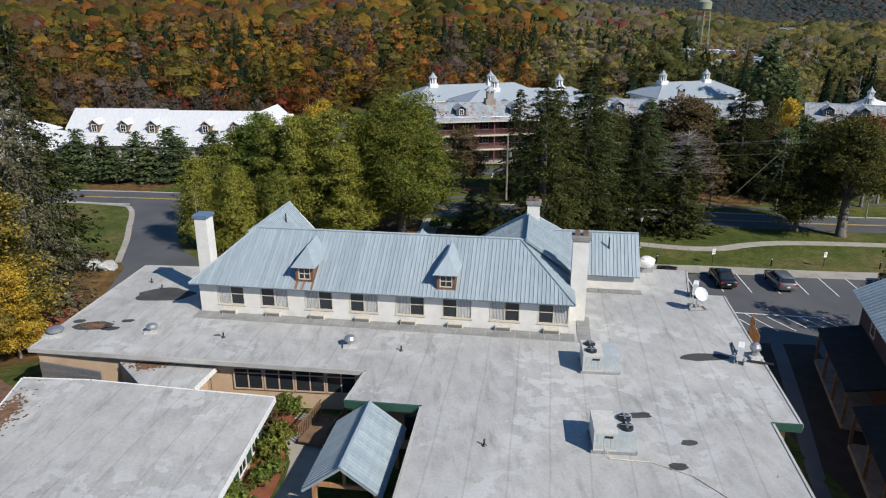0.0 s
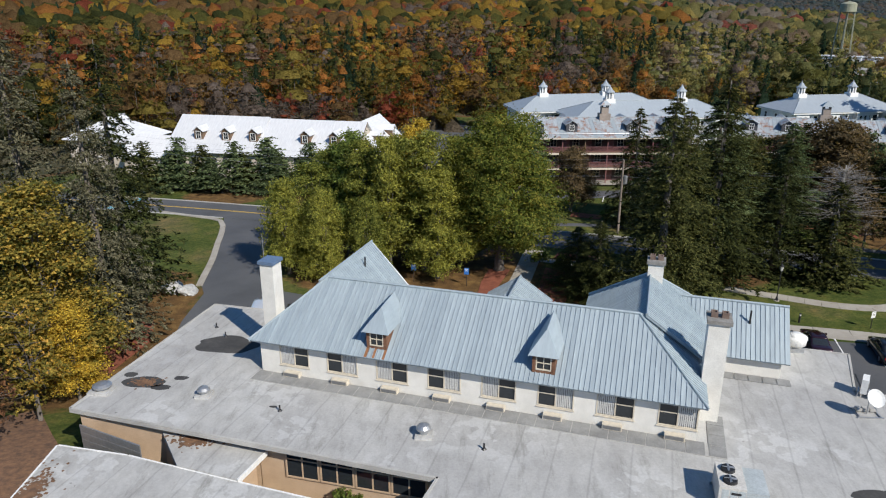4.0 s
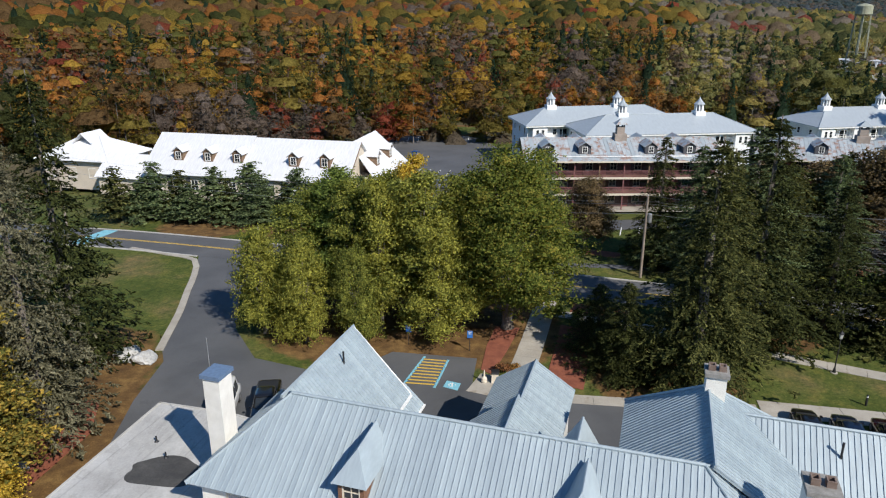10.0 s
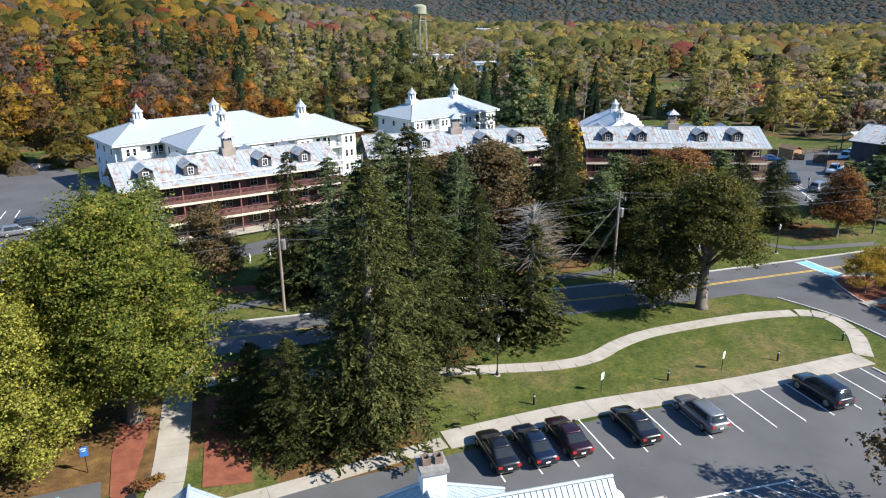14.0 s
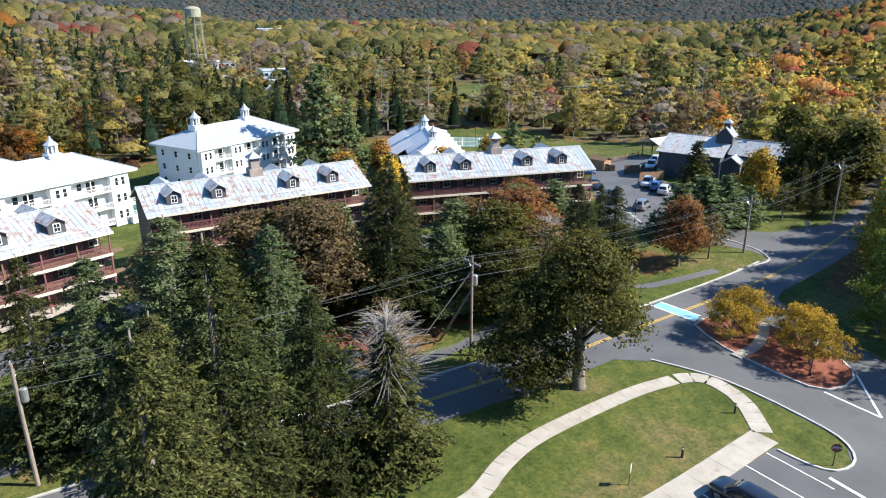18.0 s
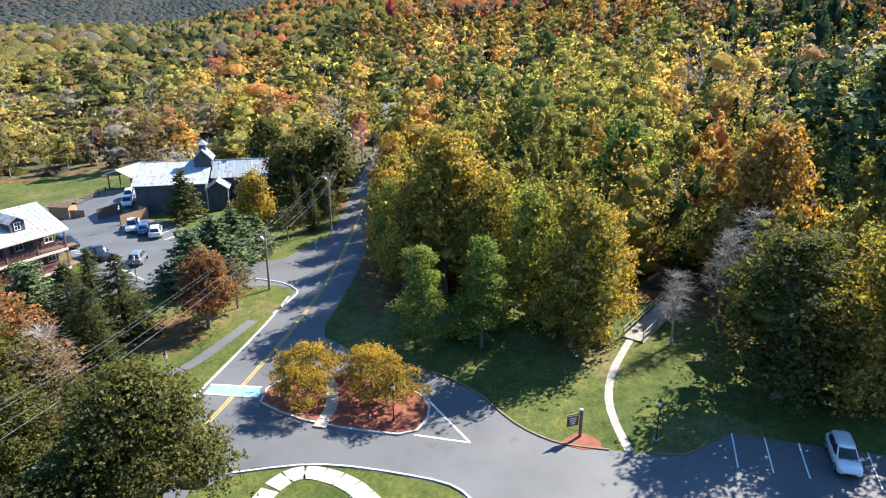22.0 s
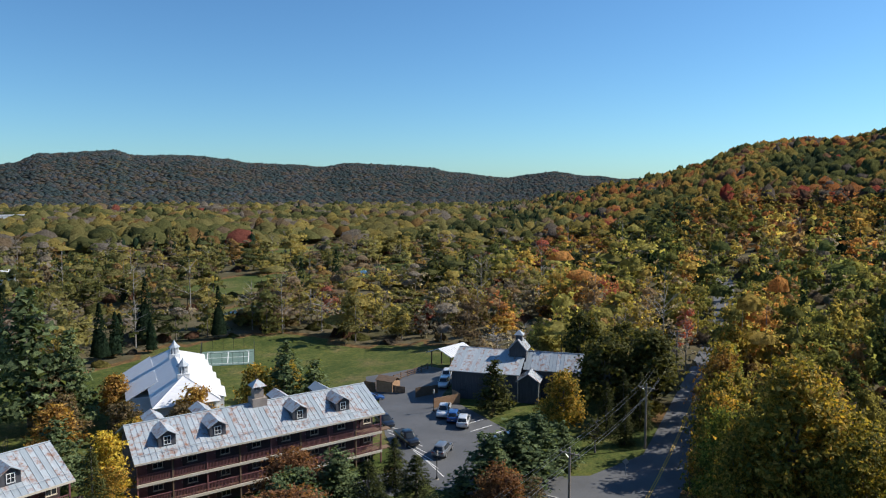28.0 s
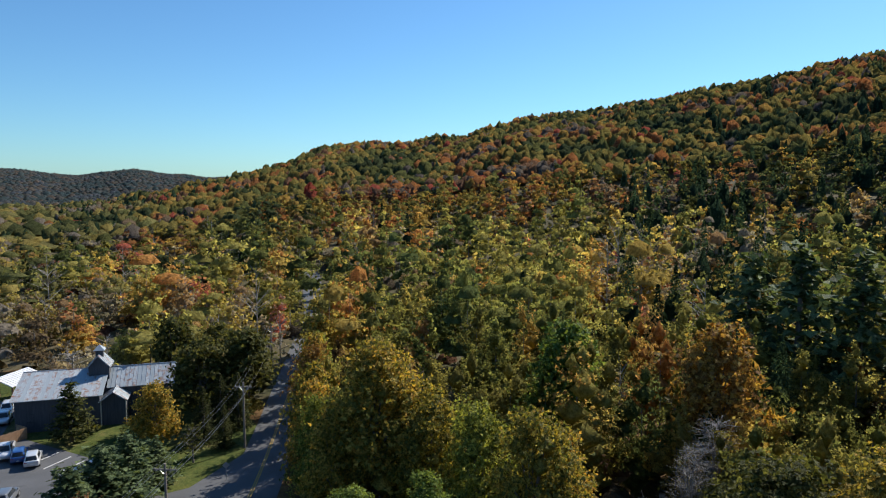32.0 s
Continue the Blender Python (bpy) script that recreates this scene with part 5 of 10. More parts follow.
def woods(name, label, r0, r1, a0, a1, step, blades, size, seed, tall=1.0):
    """A wood over a sector of the land as one mass of leaf clumps, tree by tree."""
    rng = np.random.default_rng(seed)
    C, N, S, T, W, CV, CW, CT = [], [], [], [], [], [], [], []
    g = Geo()
    half = r1 + 10
    xs = np.arange(27.5 - half, 27.5 + half, step)
    for gx in xs:
        for gy in np.arange(48.5 - half, 48.5 + half, step):
            x, y = gx + rng.uniform(-0.48, 0.48) * step, gy + rng.uniform(-0.48, 0.48) * step
            dx, dy = x - 27.5, y - 48.5
            r, a = math.hypot(dx, dy), math.degrees(math.atan2(dx, dy))
            if not (r0 <= r < r1 and a0 <= a <= a1) or inside(x, y, BUILT) or near_road(x, y) or near_path(x, y):
                continue
            if any(((x - fx) / fa) ** 2 + ((y - fy) / fb) ** 2 < 1 for fx, fy, fa, fb in FIELDS):
                continue
            z = land(x, y)
            patch = noise.noise((x / 90, y / 90, 7))
            stand = noise.noise((x / 38, y / 38, 2))
            marsh = 33 < a < 80 and r < 480
            if marsh and rng.uniform() < 0.22:
                continue
            crest = 66 < a < 88 - 5 * patch and r > 520 + 25 * (a - 70) or 96 < a and r > 800 or a > 110 and 150 < r < 900
            conifer = r < 1050 and stand > -0.25 and rng.uniform() < ((0.02 if a < 60 else 0.012) + (0.6 if a < 60 or r > 450 else 0.2) * max(0, patch - 0.12) + (0.1 if a < -2 and r > 330 else 0.28 if -2 < a < 24 and r > 240 else 0) + (0.35 if crest else 0))
            h = rng.uniform(9, 16) * (1 + 0.4 * stand) * (rng.uniform(0.65, 1.1) if marsh else 1.0) * (1.15 if a > 95 and r < 260 else 1.0) * tall
            scrub = marsh and stand < -0.15 or r < 450 and rng.uniform() < 0.12
            if scrub:
                h *= rng.uniform(0.25, 0.5)
            k = int(blades * rng.uniform(0.75, 1.25) * (0.6 if scrub else 1.0))
            if conifer and not scrub:
                h *= 1.35 if crest and r < 450 else 1.15 if r < 450 else 0.85
                t = rng.uniform(0, 1, k) ** 0.8
                ang = rng.uniform(0, 6.283, k)
                whorl = rng.uniform(0.7, 1.0, k)
                rad = h * 0.27 * (1 - t) * rng.uniform(0.5, 1.05, k) * whorl + 0.2
                p = np.stack([x + rad * np.cos(ang), y + rad * np.sin(ang), z + h * (0.08 + 0.92 * t)], 1)
                w = np.stack([np.cos(ang), np.sin(ang), 0.6 + 0 * ang], 1)
                n = w + rng.normal(0, 0.35, (k, 3))
                tint = np.array(PINE_TINT) * rng.uniform(0.6, 1.15)
                tints = np.tile(tint, (k, 1))
                sz = size * 0.8
                lob = [(x, y, z + h * 0.27, h * 0.2, h * 0.22), (x, y, z + h * 0.5, h * 0.14, h * 0.22), (x, y, z + h * 0.74, h * 0.08, h * 0.2)] if r1 < 500 else [(x, y, z + h * 0.45, h * 0.2, h * 0.5)]
            else:
                big = rng.choice([0.8, 1.1, 1.6], p=[0.4, 0.35, 0.25]) if 130 < r < 450 else 1.0
                R = max(h * rng.uniform(0.24, 0.36), step * rng.uniform(0.3, 0.5)) * big
                h *= 0.5 + 0.5 * big
                k = int(k * (0.4 + 0.6 * big * big))
                if r > 450:
                    R, h = step * rng.uniform(0.52, 0.72), h * 0.85
                poplar = 80 < a < 118 and 85 < r < 320
                if marsh:
                    R *= 1.35
                if poplar:
                    R, h = R * 0.95, h * 1.08
                h = min(h, R * 3.6)
                nl = 7 if r1 < 500 else 4
                prof = (0.62, 0.82, 0.9, 0.8, 0.66, 0.5, 0.3) if nl == 7 else (0.8, 0.9, 0.65, 0.35)
                lob = [(x + rng.uniform(-0.6, 0.6) * R * prof[i], y + rng.uniform(-0.6, 0.6) * R * prof[i], z + h * (0.1 + 0.8 * i / (nl - 1)), R * rng.uniform(0.75, 1.05) * prof[i], h * rng.uniform(0.13, 0.2)) for i in range(nl)]
                pal = FAR_HAZED if r > 1050 else NORTH if a < 9 + 12 * patch + 5 * stand else VALLEY if a < 70 + 8 * patch else HILLSIDE if r > 330 + 90 * stand else SOUTH
                u = 0.5 + 0.85 * noise.noise((x / 75, y / 75, 21)) + 0.35 * noise.noise((x / 21, y / 21, 5)) + rng.normal(0, 0.13 if r < 450 else 0.09)
                if rng.uniform() < (0.3 if r < 450 else 0.16):
                    u = rng.uniform()
                tint = pick_of(pal, min(1, max(0, u)))
                tip = pick_of(pal, min(1, max(0, u + rng.normal(0, 0.06))))
                if r < 130 and tint[1] < 0.42 * tint[0]:
                    tint = np.array(pal[2][0])
                bare = r < 450 and (0.12 < tint[2] and rng.uniform() < 0.6 or marsh and rng.uniform() < 0.1)
                if bare:
                    k = k // 4
                p, n, w = crown_points(rng, k, lob, 0.36 if r1 < 150 else 0.2, 6 if r1 < 150 else 0, 0.6, size * (0.75 if r1 < 150 else 0.5))
                if r > 450:
                    w[:, 2] += 0.4
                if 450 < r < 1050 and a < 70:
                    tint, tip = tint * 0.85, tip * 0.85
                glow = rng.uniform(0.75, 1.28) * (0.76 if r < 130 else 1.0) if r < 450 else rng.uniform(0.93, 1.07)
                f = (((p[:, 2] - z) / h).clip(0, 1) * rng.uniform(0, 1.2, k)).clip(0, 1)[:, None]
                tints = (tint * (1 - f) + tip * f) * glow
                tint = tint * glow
                sz = size
                if bare:
                    lob = []
                if r1 < 500:
                    g.tube([(x, y, z - 0.3), (x + rng.uniform(-0.5, 0.5), y, z + h * (0.95 if bare else 0.75))], [0.2, 0.04], 4, cap=False, mi=1 if bare or poplar else 0)
                    if bare:
                        for q in range(16 if r < 240 else 8):
                            d = rng.uniform(0, 6.283)
                            f = rng.uniform(0.28, 0.85)
                            zz, reach = z + h * f, R * (1.15 - f)
                            g.tube([(x, y, zz), (x + reach * math.cos(d), y + reach * math.sin(d), zz + h * rng.uniform(0.1, 0.2))], [0.08, 0.02], 3, cap=False, mi=1)
            if lob and conifer and not scrub:
                cv, cw = lump_of(rng, [(x, y, z + h * 0.1, h * 0.24, h * 0.84)], 0.6 if r1 < 500 else 1.0, 0.2)
            elif lob and r1 < 500:
                cv, cw = lump_of(rng, lob[1:6:2], 0.66, 0.2) if r1 > 150 else core_of(rng, lob, 0.55)
            elif lob:
                t = rng.uniform(0, 6.283)
                bumps = [(x, y, z + h * 0.4, R * 0.9, h * 0.55)]
                if r1 < 1500:
                    bumps += [(x + R * 0.55 * math.cos(t + v), y + R * 0.55 * math.sin(t + v), z + h * rng.uniform(0.2, 0.42), R * 0.66, h * 0.42) for v in (0,)]
                cv, cw = lump_of(rng, bumps, 1.0, 0.42, LUMP if r1 < 1500 else CAP)
            if lob:
                CV.append(cv), CW.append(cw), CT.append(np.tile(tint, (len(cv) // 3, 1)) * 1.0)
            if 60 < r < 450 and rng.uniform() < 0.8:
                # undergrowth between the stems
                ux, uy, ur = x + rng.uniform(-0.6, 0.6) * step, y + rng.uniform(-0.6, 0.6) * step, rng.uniform(1.4, 3.2)
                if not (inside(ux, uy, BUILT) or near_road(ux, uy) or near_path(ux, uy)):
                    cv, cw = lump_of(rng, [(ux, uy, land(ux, uy) - 0.2, ur, ur * rng.uniform(0.6, 1.1))], 1.0, 0.4)
                    CV.append(cv), CW.append(cw), CT.append(np.tile(np.array(UNDER[rng.integers(0, len(UNDER))]) * rng.uniform(0.75, 1.3), (len(cv) // 3, 1)))
            C.append(p), N.append(n), W.append(w), S.append(rng.uniform(0.6, 1.3, k) * sz), T.append(tints * rng.uniform(0.84, 1.16, (k, 1)))
    np.random.seed(seed)
    cores = (np.concatenate(CV), np.concatenate(CW), np.concatenate(CT)) if CV else None
    me = quads(name, np.concatenate(C), np.concatenate(N), np.concatenate(S), WOODS, np.concatenate(T), None, 1.0, np.concatenate(W), cores, 0.5 if r1 < 500 else 0.75, WOODS_MASS)
    root = thing(name, None, label, "woods", kind="stuff")
    tagged(part("foliage", me, None, root), kind="stuff")
    if g.v:
        tagged(part("trunk", g, [BARK, PALE_BARK], root), kind="stuff")
    return len(C)


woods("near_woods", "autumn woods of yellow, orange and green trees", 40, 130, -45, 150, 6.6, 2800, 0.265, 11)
woods("edge_woods", "autumn woods behind the nearest trees", 130, 220, -52, 134, 7.6, 640, 0.5, 15)
woods("middle_woods", "autumn woods on the valley floor and lower slopes", 220, 450, -47, 131, 9.3, 122, 1.0, 12)
woods("hill_woods", "autumn woods on the hillside", 450, 1050, 66, 130, 8.0, 10, 1.1, 13, 0.95)
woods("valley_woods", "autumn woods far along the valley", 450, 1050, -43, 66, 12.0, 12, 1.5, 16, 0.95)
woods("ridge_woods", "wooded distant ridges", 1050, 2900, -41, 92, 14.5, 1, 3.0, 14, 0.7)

# ---- the main house with its flat-roofed annexe ----
HOUSE = pose(-13.56, 35.39, 0, 0, 0, -13.1)
house = thing("house", HOUSE, "white stucco house with blue-grey standing-seam metal roofs", "house")
ZR = 5.85           # flat roof
ZE, ZT = 8.08, 10.95  # eave and ridge


def hip_roof(parent, x0, x1, y0, y1, ze, zt, hx0, hx1, mat, pitch=0.27, panels=True, sides="fblr"):
    """A hipped roof; hx0, hx1: how far the ridge stands in from either end."""
    ym = (y0 + y1) / 2
    a, b, c, d = Vector((x0, y0, ze)), Vector((x1, y0, ze)), Vector((x1, y1, ze)), Vector((x0, y1, ze))
    p, q = Vector((x0 + hx0, ym, zt)), Vector((x1 - hx1, ym, zt))
    if "f" in sides:
        roof_face(parent, [a, b, q, p], mat, pitch, panels)
    if "b" in sides:
        roof_face(parent, [c, d, p, q], mat, pitch, panels)
    if "l" in sides and hx0 > 0:
        roof_face(parent, [d, a, p], mat, pitch, panels)
    if "r" in sides and hx1 > 0:
        roof_face(parent, [b, c, q], mat, pitch, panels)
    ridge_cap(parent, p, q, mat)
    for s, t in ((a, p), (d, p)) if hx0 > 0 else ():
        ridge_cap(parent, s, t, mat, 0.06, "hip_cap")
    for s, t in ((b, q), (c, q)) if hx1 > 0 else ():
        ridge_cap(parent, s, t, mat, 0.06, "hip_cap")


# upper walls: the long face has eight windows
WIN = [(1.3 + 3.19 * i, 1.3 + 3.19 * i + 2.0, ZR + 0.62, ZR + 2.1) for i in range(8)]
g = wall_geo(25.5, ZR - 0.3, ZE + 0.1, 0.25, WIN)
part("upper_wall", Geo().add([(x + 0.5, y + 0.5, z) for x, y, z in g.v], g.f), STUCCO, house)
g = Geo().box(0.5, 0.75, 0.75, 8.2, 0, ZE + 0.1).box(25.75, 26, 0.75, 8.2, 0, ZE + 0.1).box(0.5, 26, 8.0, 8.25, 0, ZE + 0.1)
part("side_wall", g, STUCCO, house)
part("attic_floor", Geo().box(0.75, 25.75, 0.75, 8.0, ZR - 0.1, ZR), BROWN_WOOD, house)
hip_roof(house, 0, 26.5, 0, 8.78, ZE, ZT, 3.4, 3.8, ROOF_BLUE)
BLIND = surface("vertical_blinds", (0.42, 0.42, 0.42), (0.62, 0.62, 0.60), 0.6, 8.0, 0.8)
for i, (x0, x1, z0, z1) in enumerate(WIN):
    win = part("window", frame_geo(x1 - x0, z1 - z0, 0.07, 0.12, 2, 1, 0.07), CREAM, house, m=Matrix.Translation((x0 + 0.5, 0.5, z0)))
    part("pane", Geo().box(0.07, x1 - x0 - 0.07, 0.06, 0.07, 0.07, z1 - z0 - 0.07), GLASS, win)
    half = (x1 - x0) / 2
    side = 0.08 if i % 2 == 0 else half + 0.04
    for k in range(9):
        part("blind_slat", Geo().box(side + k * 0.098, side + k * 0.098 + 0.075, 0.035, 0.05, 0.09, z1 - z0 - 0.09), BLIND, win)
    low = half + 0.05 if i % 2 == 0 else 0.08
    part("sash_bar", Geo().box(low, low + half - 0.13, 0.03, 0.09, (z1 - z0) * 0.52, (z1 - z0) * 0.52 + 0.06), CREAM, win)
    part("sill", Geo().box(-0.05, x1 - x0 + 0.05, -0.05, 0.08, -0.06, -0.003), CREAM, win)
    ac = part("wall_vent_box", Geo().box(0, 1.05, -0.42, -0.06, 0.06, 0.36, taper=0.01), CREAM, house, m=Matrix.Translation((x0 + 0.9, 0.5, ZR)))
    part("bracket", Geo().box(0.1, 0.95, -0.3, 0, 0.0, 0.055), BLACK, ac)
    part("grille", Geo().box(0.06, 0.99, -0.435, -0.422, 0.11, 0.31), plain("vent_grille", (0.25, 0.25, 0.25), 0.5, 0.5) if i == 0 else bpy.data.materials["vent_grille"], ac)


def dormer(parent, x, yf, mat_wall, mat_roof, w=1.25, zb=8.45, h=1.15, front=0.9):
    """A small steep hipped dormer with a four-pane window in a brick front."""
    d = part("dormer", Geo().box(x - w / 2, x - w / 2 + 0.2, yf, yf + 2.2, zb, zb + h).box(x + w / 2 - 0.2, x + w / 2, yf, yf + 2.2, zb, zb + h)
             .box(x - w / 2 + 0.2, x + w / 2 - 0.2, yf, yf + 0.08, zb, zb + 0.18).box(x - w / 2 + 0.2, x + w / 2 - 0.2, yf, yf + 0.08, zb + h - 0.12, zb + h), mat_wall, parent)
    for s in (-1, 1):
        for k in range(7):
            part("brick", Geo().box(x + s * (w / 2 - 0.1) - 0.1, x + s * (w / 2 - 0.1) + 0.1, yf - 0.02, yf + 0.1, zb + 0.02 + k * 0.16, zb + 0.15 + k * 0.16), BRICK, d)
    fr = Geo()
    for v in frame_geo(w - 0.4, h - 0.3, 0.06, 0.08, 2, 2, 0.04).v:
        fr.v.append((v[0] + x - w / 2 + 0.2, v[1] + yf, v[2] + zb + 0.18))
    src = frame_geo(w - 0.4, h - 0.3, 0.06, 0.08, 2, 2, 0.04)
    fr.f, fr.m = src.f, src.m
    part("dormer_frame", fr, CREAM, d)
    part("dormer_pane", Geo().box(x - w / 2 + 0.22, x + w / 2 - 0.22, yf + 0.05, yf + 0.06, zb + 0.2, zb + h - 0.14), GLASS, d)
    zt = zb + h
    a, b = Vector((x - w / 2 - 0.22, yf - 0.25, zt - 0.05)), Vector((x + w / 2 + 0.22, yf - 0.25, zt - 0.05))
    e, f = Vector((x - w / 2 - 0.22, yf + 2.6, zt - 0.05)), Vector((x + w / 2 + 0.22, yf + 2.6, zt - 0.05))
    p, q = Vector((x, yf + front, zt + 1.15)), Vector((x, yf + 3.0, zt + 1.3))
    g = Geo()
    g.slab([a, b, p], 0.06).slab([b, f, q, p], 0.06).slab([e, a, p, q], 0.06)
    part("dormer_roof", g, mat_roof, d)
    return d


for x in (8.25, 18.0):
    dormer(house, x, 0.55, BRICK, ROOF_BLUE)
RUST = surface("rust_stain", (0.20, 0.09, 0.04), (0.33, 0.16, 0.08), 2.0, 20.0, 0.9)
for x in (7.62, 8.1, 8.75):
    part("rusty_flashing", Geo().slab([(x, 0.02, ZE + 0.035), (x + 0.17, 0.02, ZE + 0.035), (x + 0.17, 0.55, ZE + 0.035 + 0.55 * 0.654), (x, 0.55, ZE + 0.035 + 0.55 * 0.654)], 0.012), RUST, house)


FLUE = surface("weathered_flue", (0.13, 0.085, 0.065), (0.24, 0.18, 0.15), 2.0, 18.0, 0.9)
CAP_STONE = surface("weathered_cap_stone", (0.17, 0.165, 0.155), (0.31, 0.30, 0.28), 2.5, 18.0, 0.92)


def chimney(parent, x, y, w, d, z0, z1, cap, mat=STUCCO, pots=0):
    c = part("chimney", Geo().box(x - w / 2, x + w / 2, y - d / 2, y + d / 2, z0, z1, 0, None, 0.02), mat, parent)
    part("chimney_cap", Geo().box(x - w / 2 - 0.08, x + w / 2 + 0.08, y - d / 2 - 0.08, y + d / 2 + 0.08, z1 - 0.15, z1 + 0.06), cap, c)
    if pots:
        # square clay flues, open at the top
        for k in range(2):
            cx = x - w / 4 + k * w / 2
            rims = [[(cx + sx * a, y + sy * b, z) for sx, sy in ((-1, -1), (1, -1), (1, 1), (-1, 1))] for a, b, z in ((0.17, 0.2, z1 + 0.06), (0.17, 0.2, z1 + 0.35), (0.11, 0.14, z1 + 0.35), (0.11, 0.14, z1 + 0.08))]
            faces = [(4 * r + q, 4 * r + (q + 1) % 4, 4 * r + 4 + (q + 1) % 4, 4 * r + 4 + q) for r in range(3) for q in range(4)]
            part("flue", Geo().add([v for ring in rims for v in ring], faces + [(12, 13, 14, 15)]), FLUE, c)
    return c


chimney(house, -0.15, 3.4, 0.95, 1.1, 0, 12.1, plain("blue_cap", (0.12, 0.18, 0.28), 0.5))
part("aerial", Geo().tube([(-0.9, 3.9, 10.5), (-0.9, 3.9, 13.6)], [0.03, 0.015], 6), STEEL, house)
chimney(house, 26.75, 3.2, 1.1, 1.2, 0, 11.8, CAP_STONE, pots=1)
chimney(house, 23.4, 11.3, 1.0, 1.0, 8, 11.9, CAP_STONE, pots=1)

# gabled wing towards the drive
WX, WY, WZ, WE, WL = 2.64, 13.3, 10.5, 6.4, 3.65
part("wing_wall", Geo().box(WX - 2.8, WX + 2.8, 8.2, WY - 0.35, 0, WE + 0.1), STUCCO, house)
part("wing_gable", Geo().add([(WX - 2.8, WY - 0.35, WE), (WX + 2.8, WY - 0.35, WE), (WX, WY - 0.35, WZ - 0.25), (WX - 2.8, WY - 0.6, WE), (WX + 2.8, WY - 0.6, WE), (WX, WY - 0.6, WZ - 0.25)],
                             [(2, 1, 0), (3, 4, 5), (0, 1, 4, 3), (1, 2, 5, 4), (2, 0, 3, 5)]), STUCCO, house)
roof_face(house, [(WX + WL, 6.6, WE), (WX + WL, WY, WE), (WX, WY, WZ), (WX, 4.6, WZ)], ROOF_BLUE)
roof_face(house, [(WX - WL, WY, WE), (WX - WL, 6.6, WE), (WX, 4.6, WZ), (WX, WY, WZ)], ROOF_BLUE)
ridge_cap(house, (WX, 4.6, WZ), (WX, WY, WZ), ROOF_BLUE)
part("rake_gutter", Geo().tube([(WX + WL + 0.04, WY + 0.04, WE), (WX, WY + 0.04, WZ - 0.05)], [0.04, 0.04], 6), WHITE, house)
part("eave_gutter", Geo().box(WX + WL, WX + WL + 0.14, 8.8, WY, WE - 0.14, WE - 0.02), WHITE, house)
for k, (x, y) in enumerate(((3.4, 10.2), (4.5, 6.2), (5.1, 8.2))):
    z = WZ - (x - WX) * (WZ - WE) / WL
    part("vent_pipe", Geo().tube([(x, y, z - 0.2), (x, y, z + (0.75 if k == 0 else 0.4))], [0.06, 0.06], 8), BLACK if k == 0 else RUST, house)
# low gabled porch on the right of it
part("side_porch_wall", Geo().box(WX + 2.85, 6.6, 10.2, 13.5, 0, 5.5), STUCCO, house)
roof_face(house, [(7.0, 9.8, 5.55), (7.0, 13.8, 5.55), (5.7, 13.8, 6.85), (5.7, 9.8, 6.85)], ROOF_BLUE)
part("porch_gutter", Geo().box(7.0, 7.12, 9.8, 13.8, 5.42, 5.54), WHITE, house)

# entrance canopy, gabled, in two lengths
part("canopy_wall", Geo().box(11.0, 15.2, 8.2, 13.2, 0, 5.2), STUCCO, house)
for y0, y1, w, ze, zt in ((8.0, 13.75, 2.95, 4.9, 7.2), (13.75, 19.8, 2.72, 4.7, 6.5)):
    roof_face(house, [(13.0 + w, y0, ze), (13.0 + w, y1, ze), (13.0, y1, zt), (13.0, y0, zt)], ROOF_BLUE)
    roof_face(house, [(13.0 - w, y1, ze), (13.0 - w, y0, ze), (13.0, y0, zt), (13.0, y1, zt)], ROOF_BLUE)
    ridge_cap(house, (13.0, y0, zt), (13.0, y1, zt), ROOF_BLUE)
    part("canopy_gable", Geo().add([(13 - w + 0.2, y1 - 0.1, ze), (13 + w - 0.2, y1 - 0.1, ze), (13, y1 - 0.1, zt - 0.1), (13 - w + 0.2, y1 - 0.2, ze), (13 + w - 0.2, y1 - 0.2, ze), (13, y1 - 0.2, zt - 0.1)],
                                   [(0, 1, 2), (5, 4, 3), (0, 3, 4, 1), (1, 4, 5, 2), (2, 5, 3, 0)]), STUCCO, house)
for x, y in ((10.7, 19.2), (15.3, 19.2), (10.7, 14.5), (15.3, 14.5)):
    part("canopy_post", Geo().box(x - 0.14, x + 0.14, y - 0.14, y + 0.14, 0, 4.7), WHITE, house)
# little gable on the rear slope
g = Geo()
g.slab([(16.2, 8.6, 7.0), (16.2, 10.6, 7.0), (17.1, 10.6, 8.5), (17.1, 7.2, 8.5)], 0.08).slab([(18.0, 10.6, 7.0), (18.0, 8.6, 7.0), (17.1, 7.2, 8.5), (17.1, 10.6, 8.5)], 0.08)
part("rear_gable_roof", g, ROOF_BLUE, house)
part("rear_gable_wall", Geo().box(16.4, 17.8, 8.3, 10.3, 0, 7.0), STUCCO, house)

# cross wing and the wing to the right
part("cross_wing_wall", Geo().box(19.6, 26.9, 8.3, 13.4, 0, 7.9), STUCCO, house)
XW = 23.1
a0, a1 = Vector((19.1, 7.4, 8.0)), Vector((19.1, 13.75, 8.0))
b0, b1 = Vector((27.4, 8.4, 8.0)), Vector((27.4, 13.75, 8.0))
r0, r1 = Vector((XW, 4.4, 10.93)), Vector((XW, 11.4, 10.93))
roof_face(house, [a1, a0, r0, r1], ROOF_BLUE)
roof_face(house, [Vector((27.4, 4.4, 8.0)), b1, r1, r0], ROOF_BLUE)
roof_face(house, [b1, a1, r1], ROOF_BLUE)
for p, q in ((r0, r1), (a1, r1), (b1, r1)):
    ridge_cap(house, p, q, ROOF_BLUE)
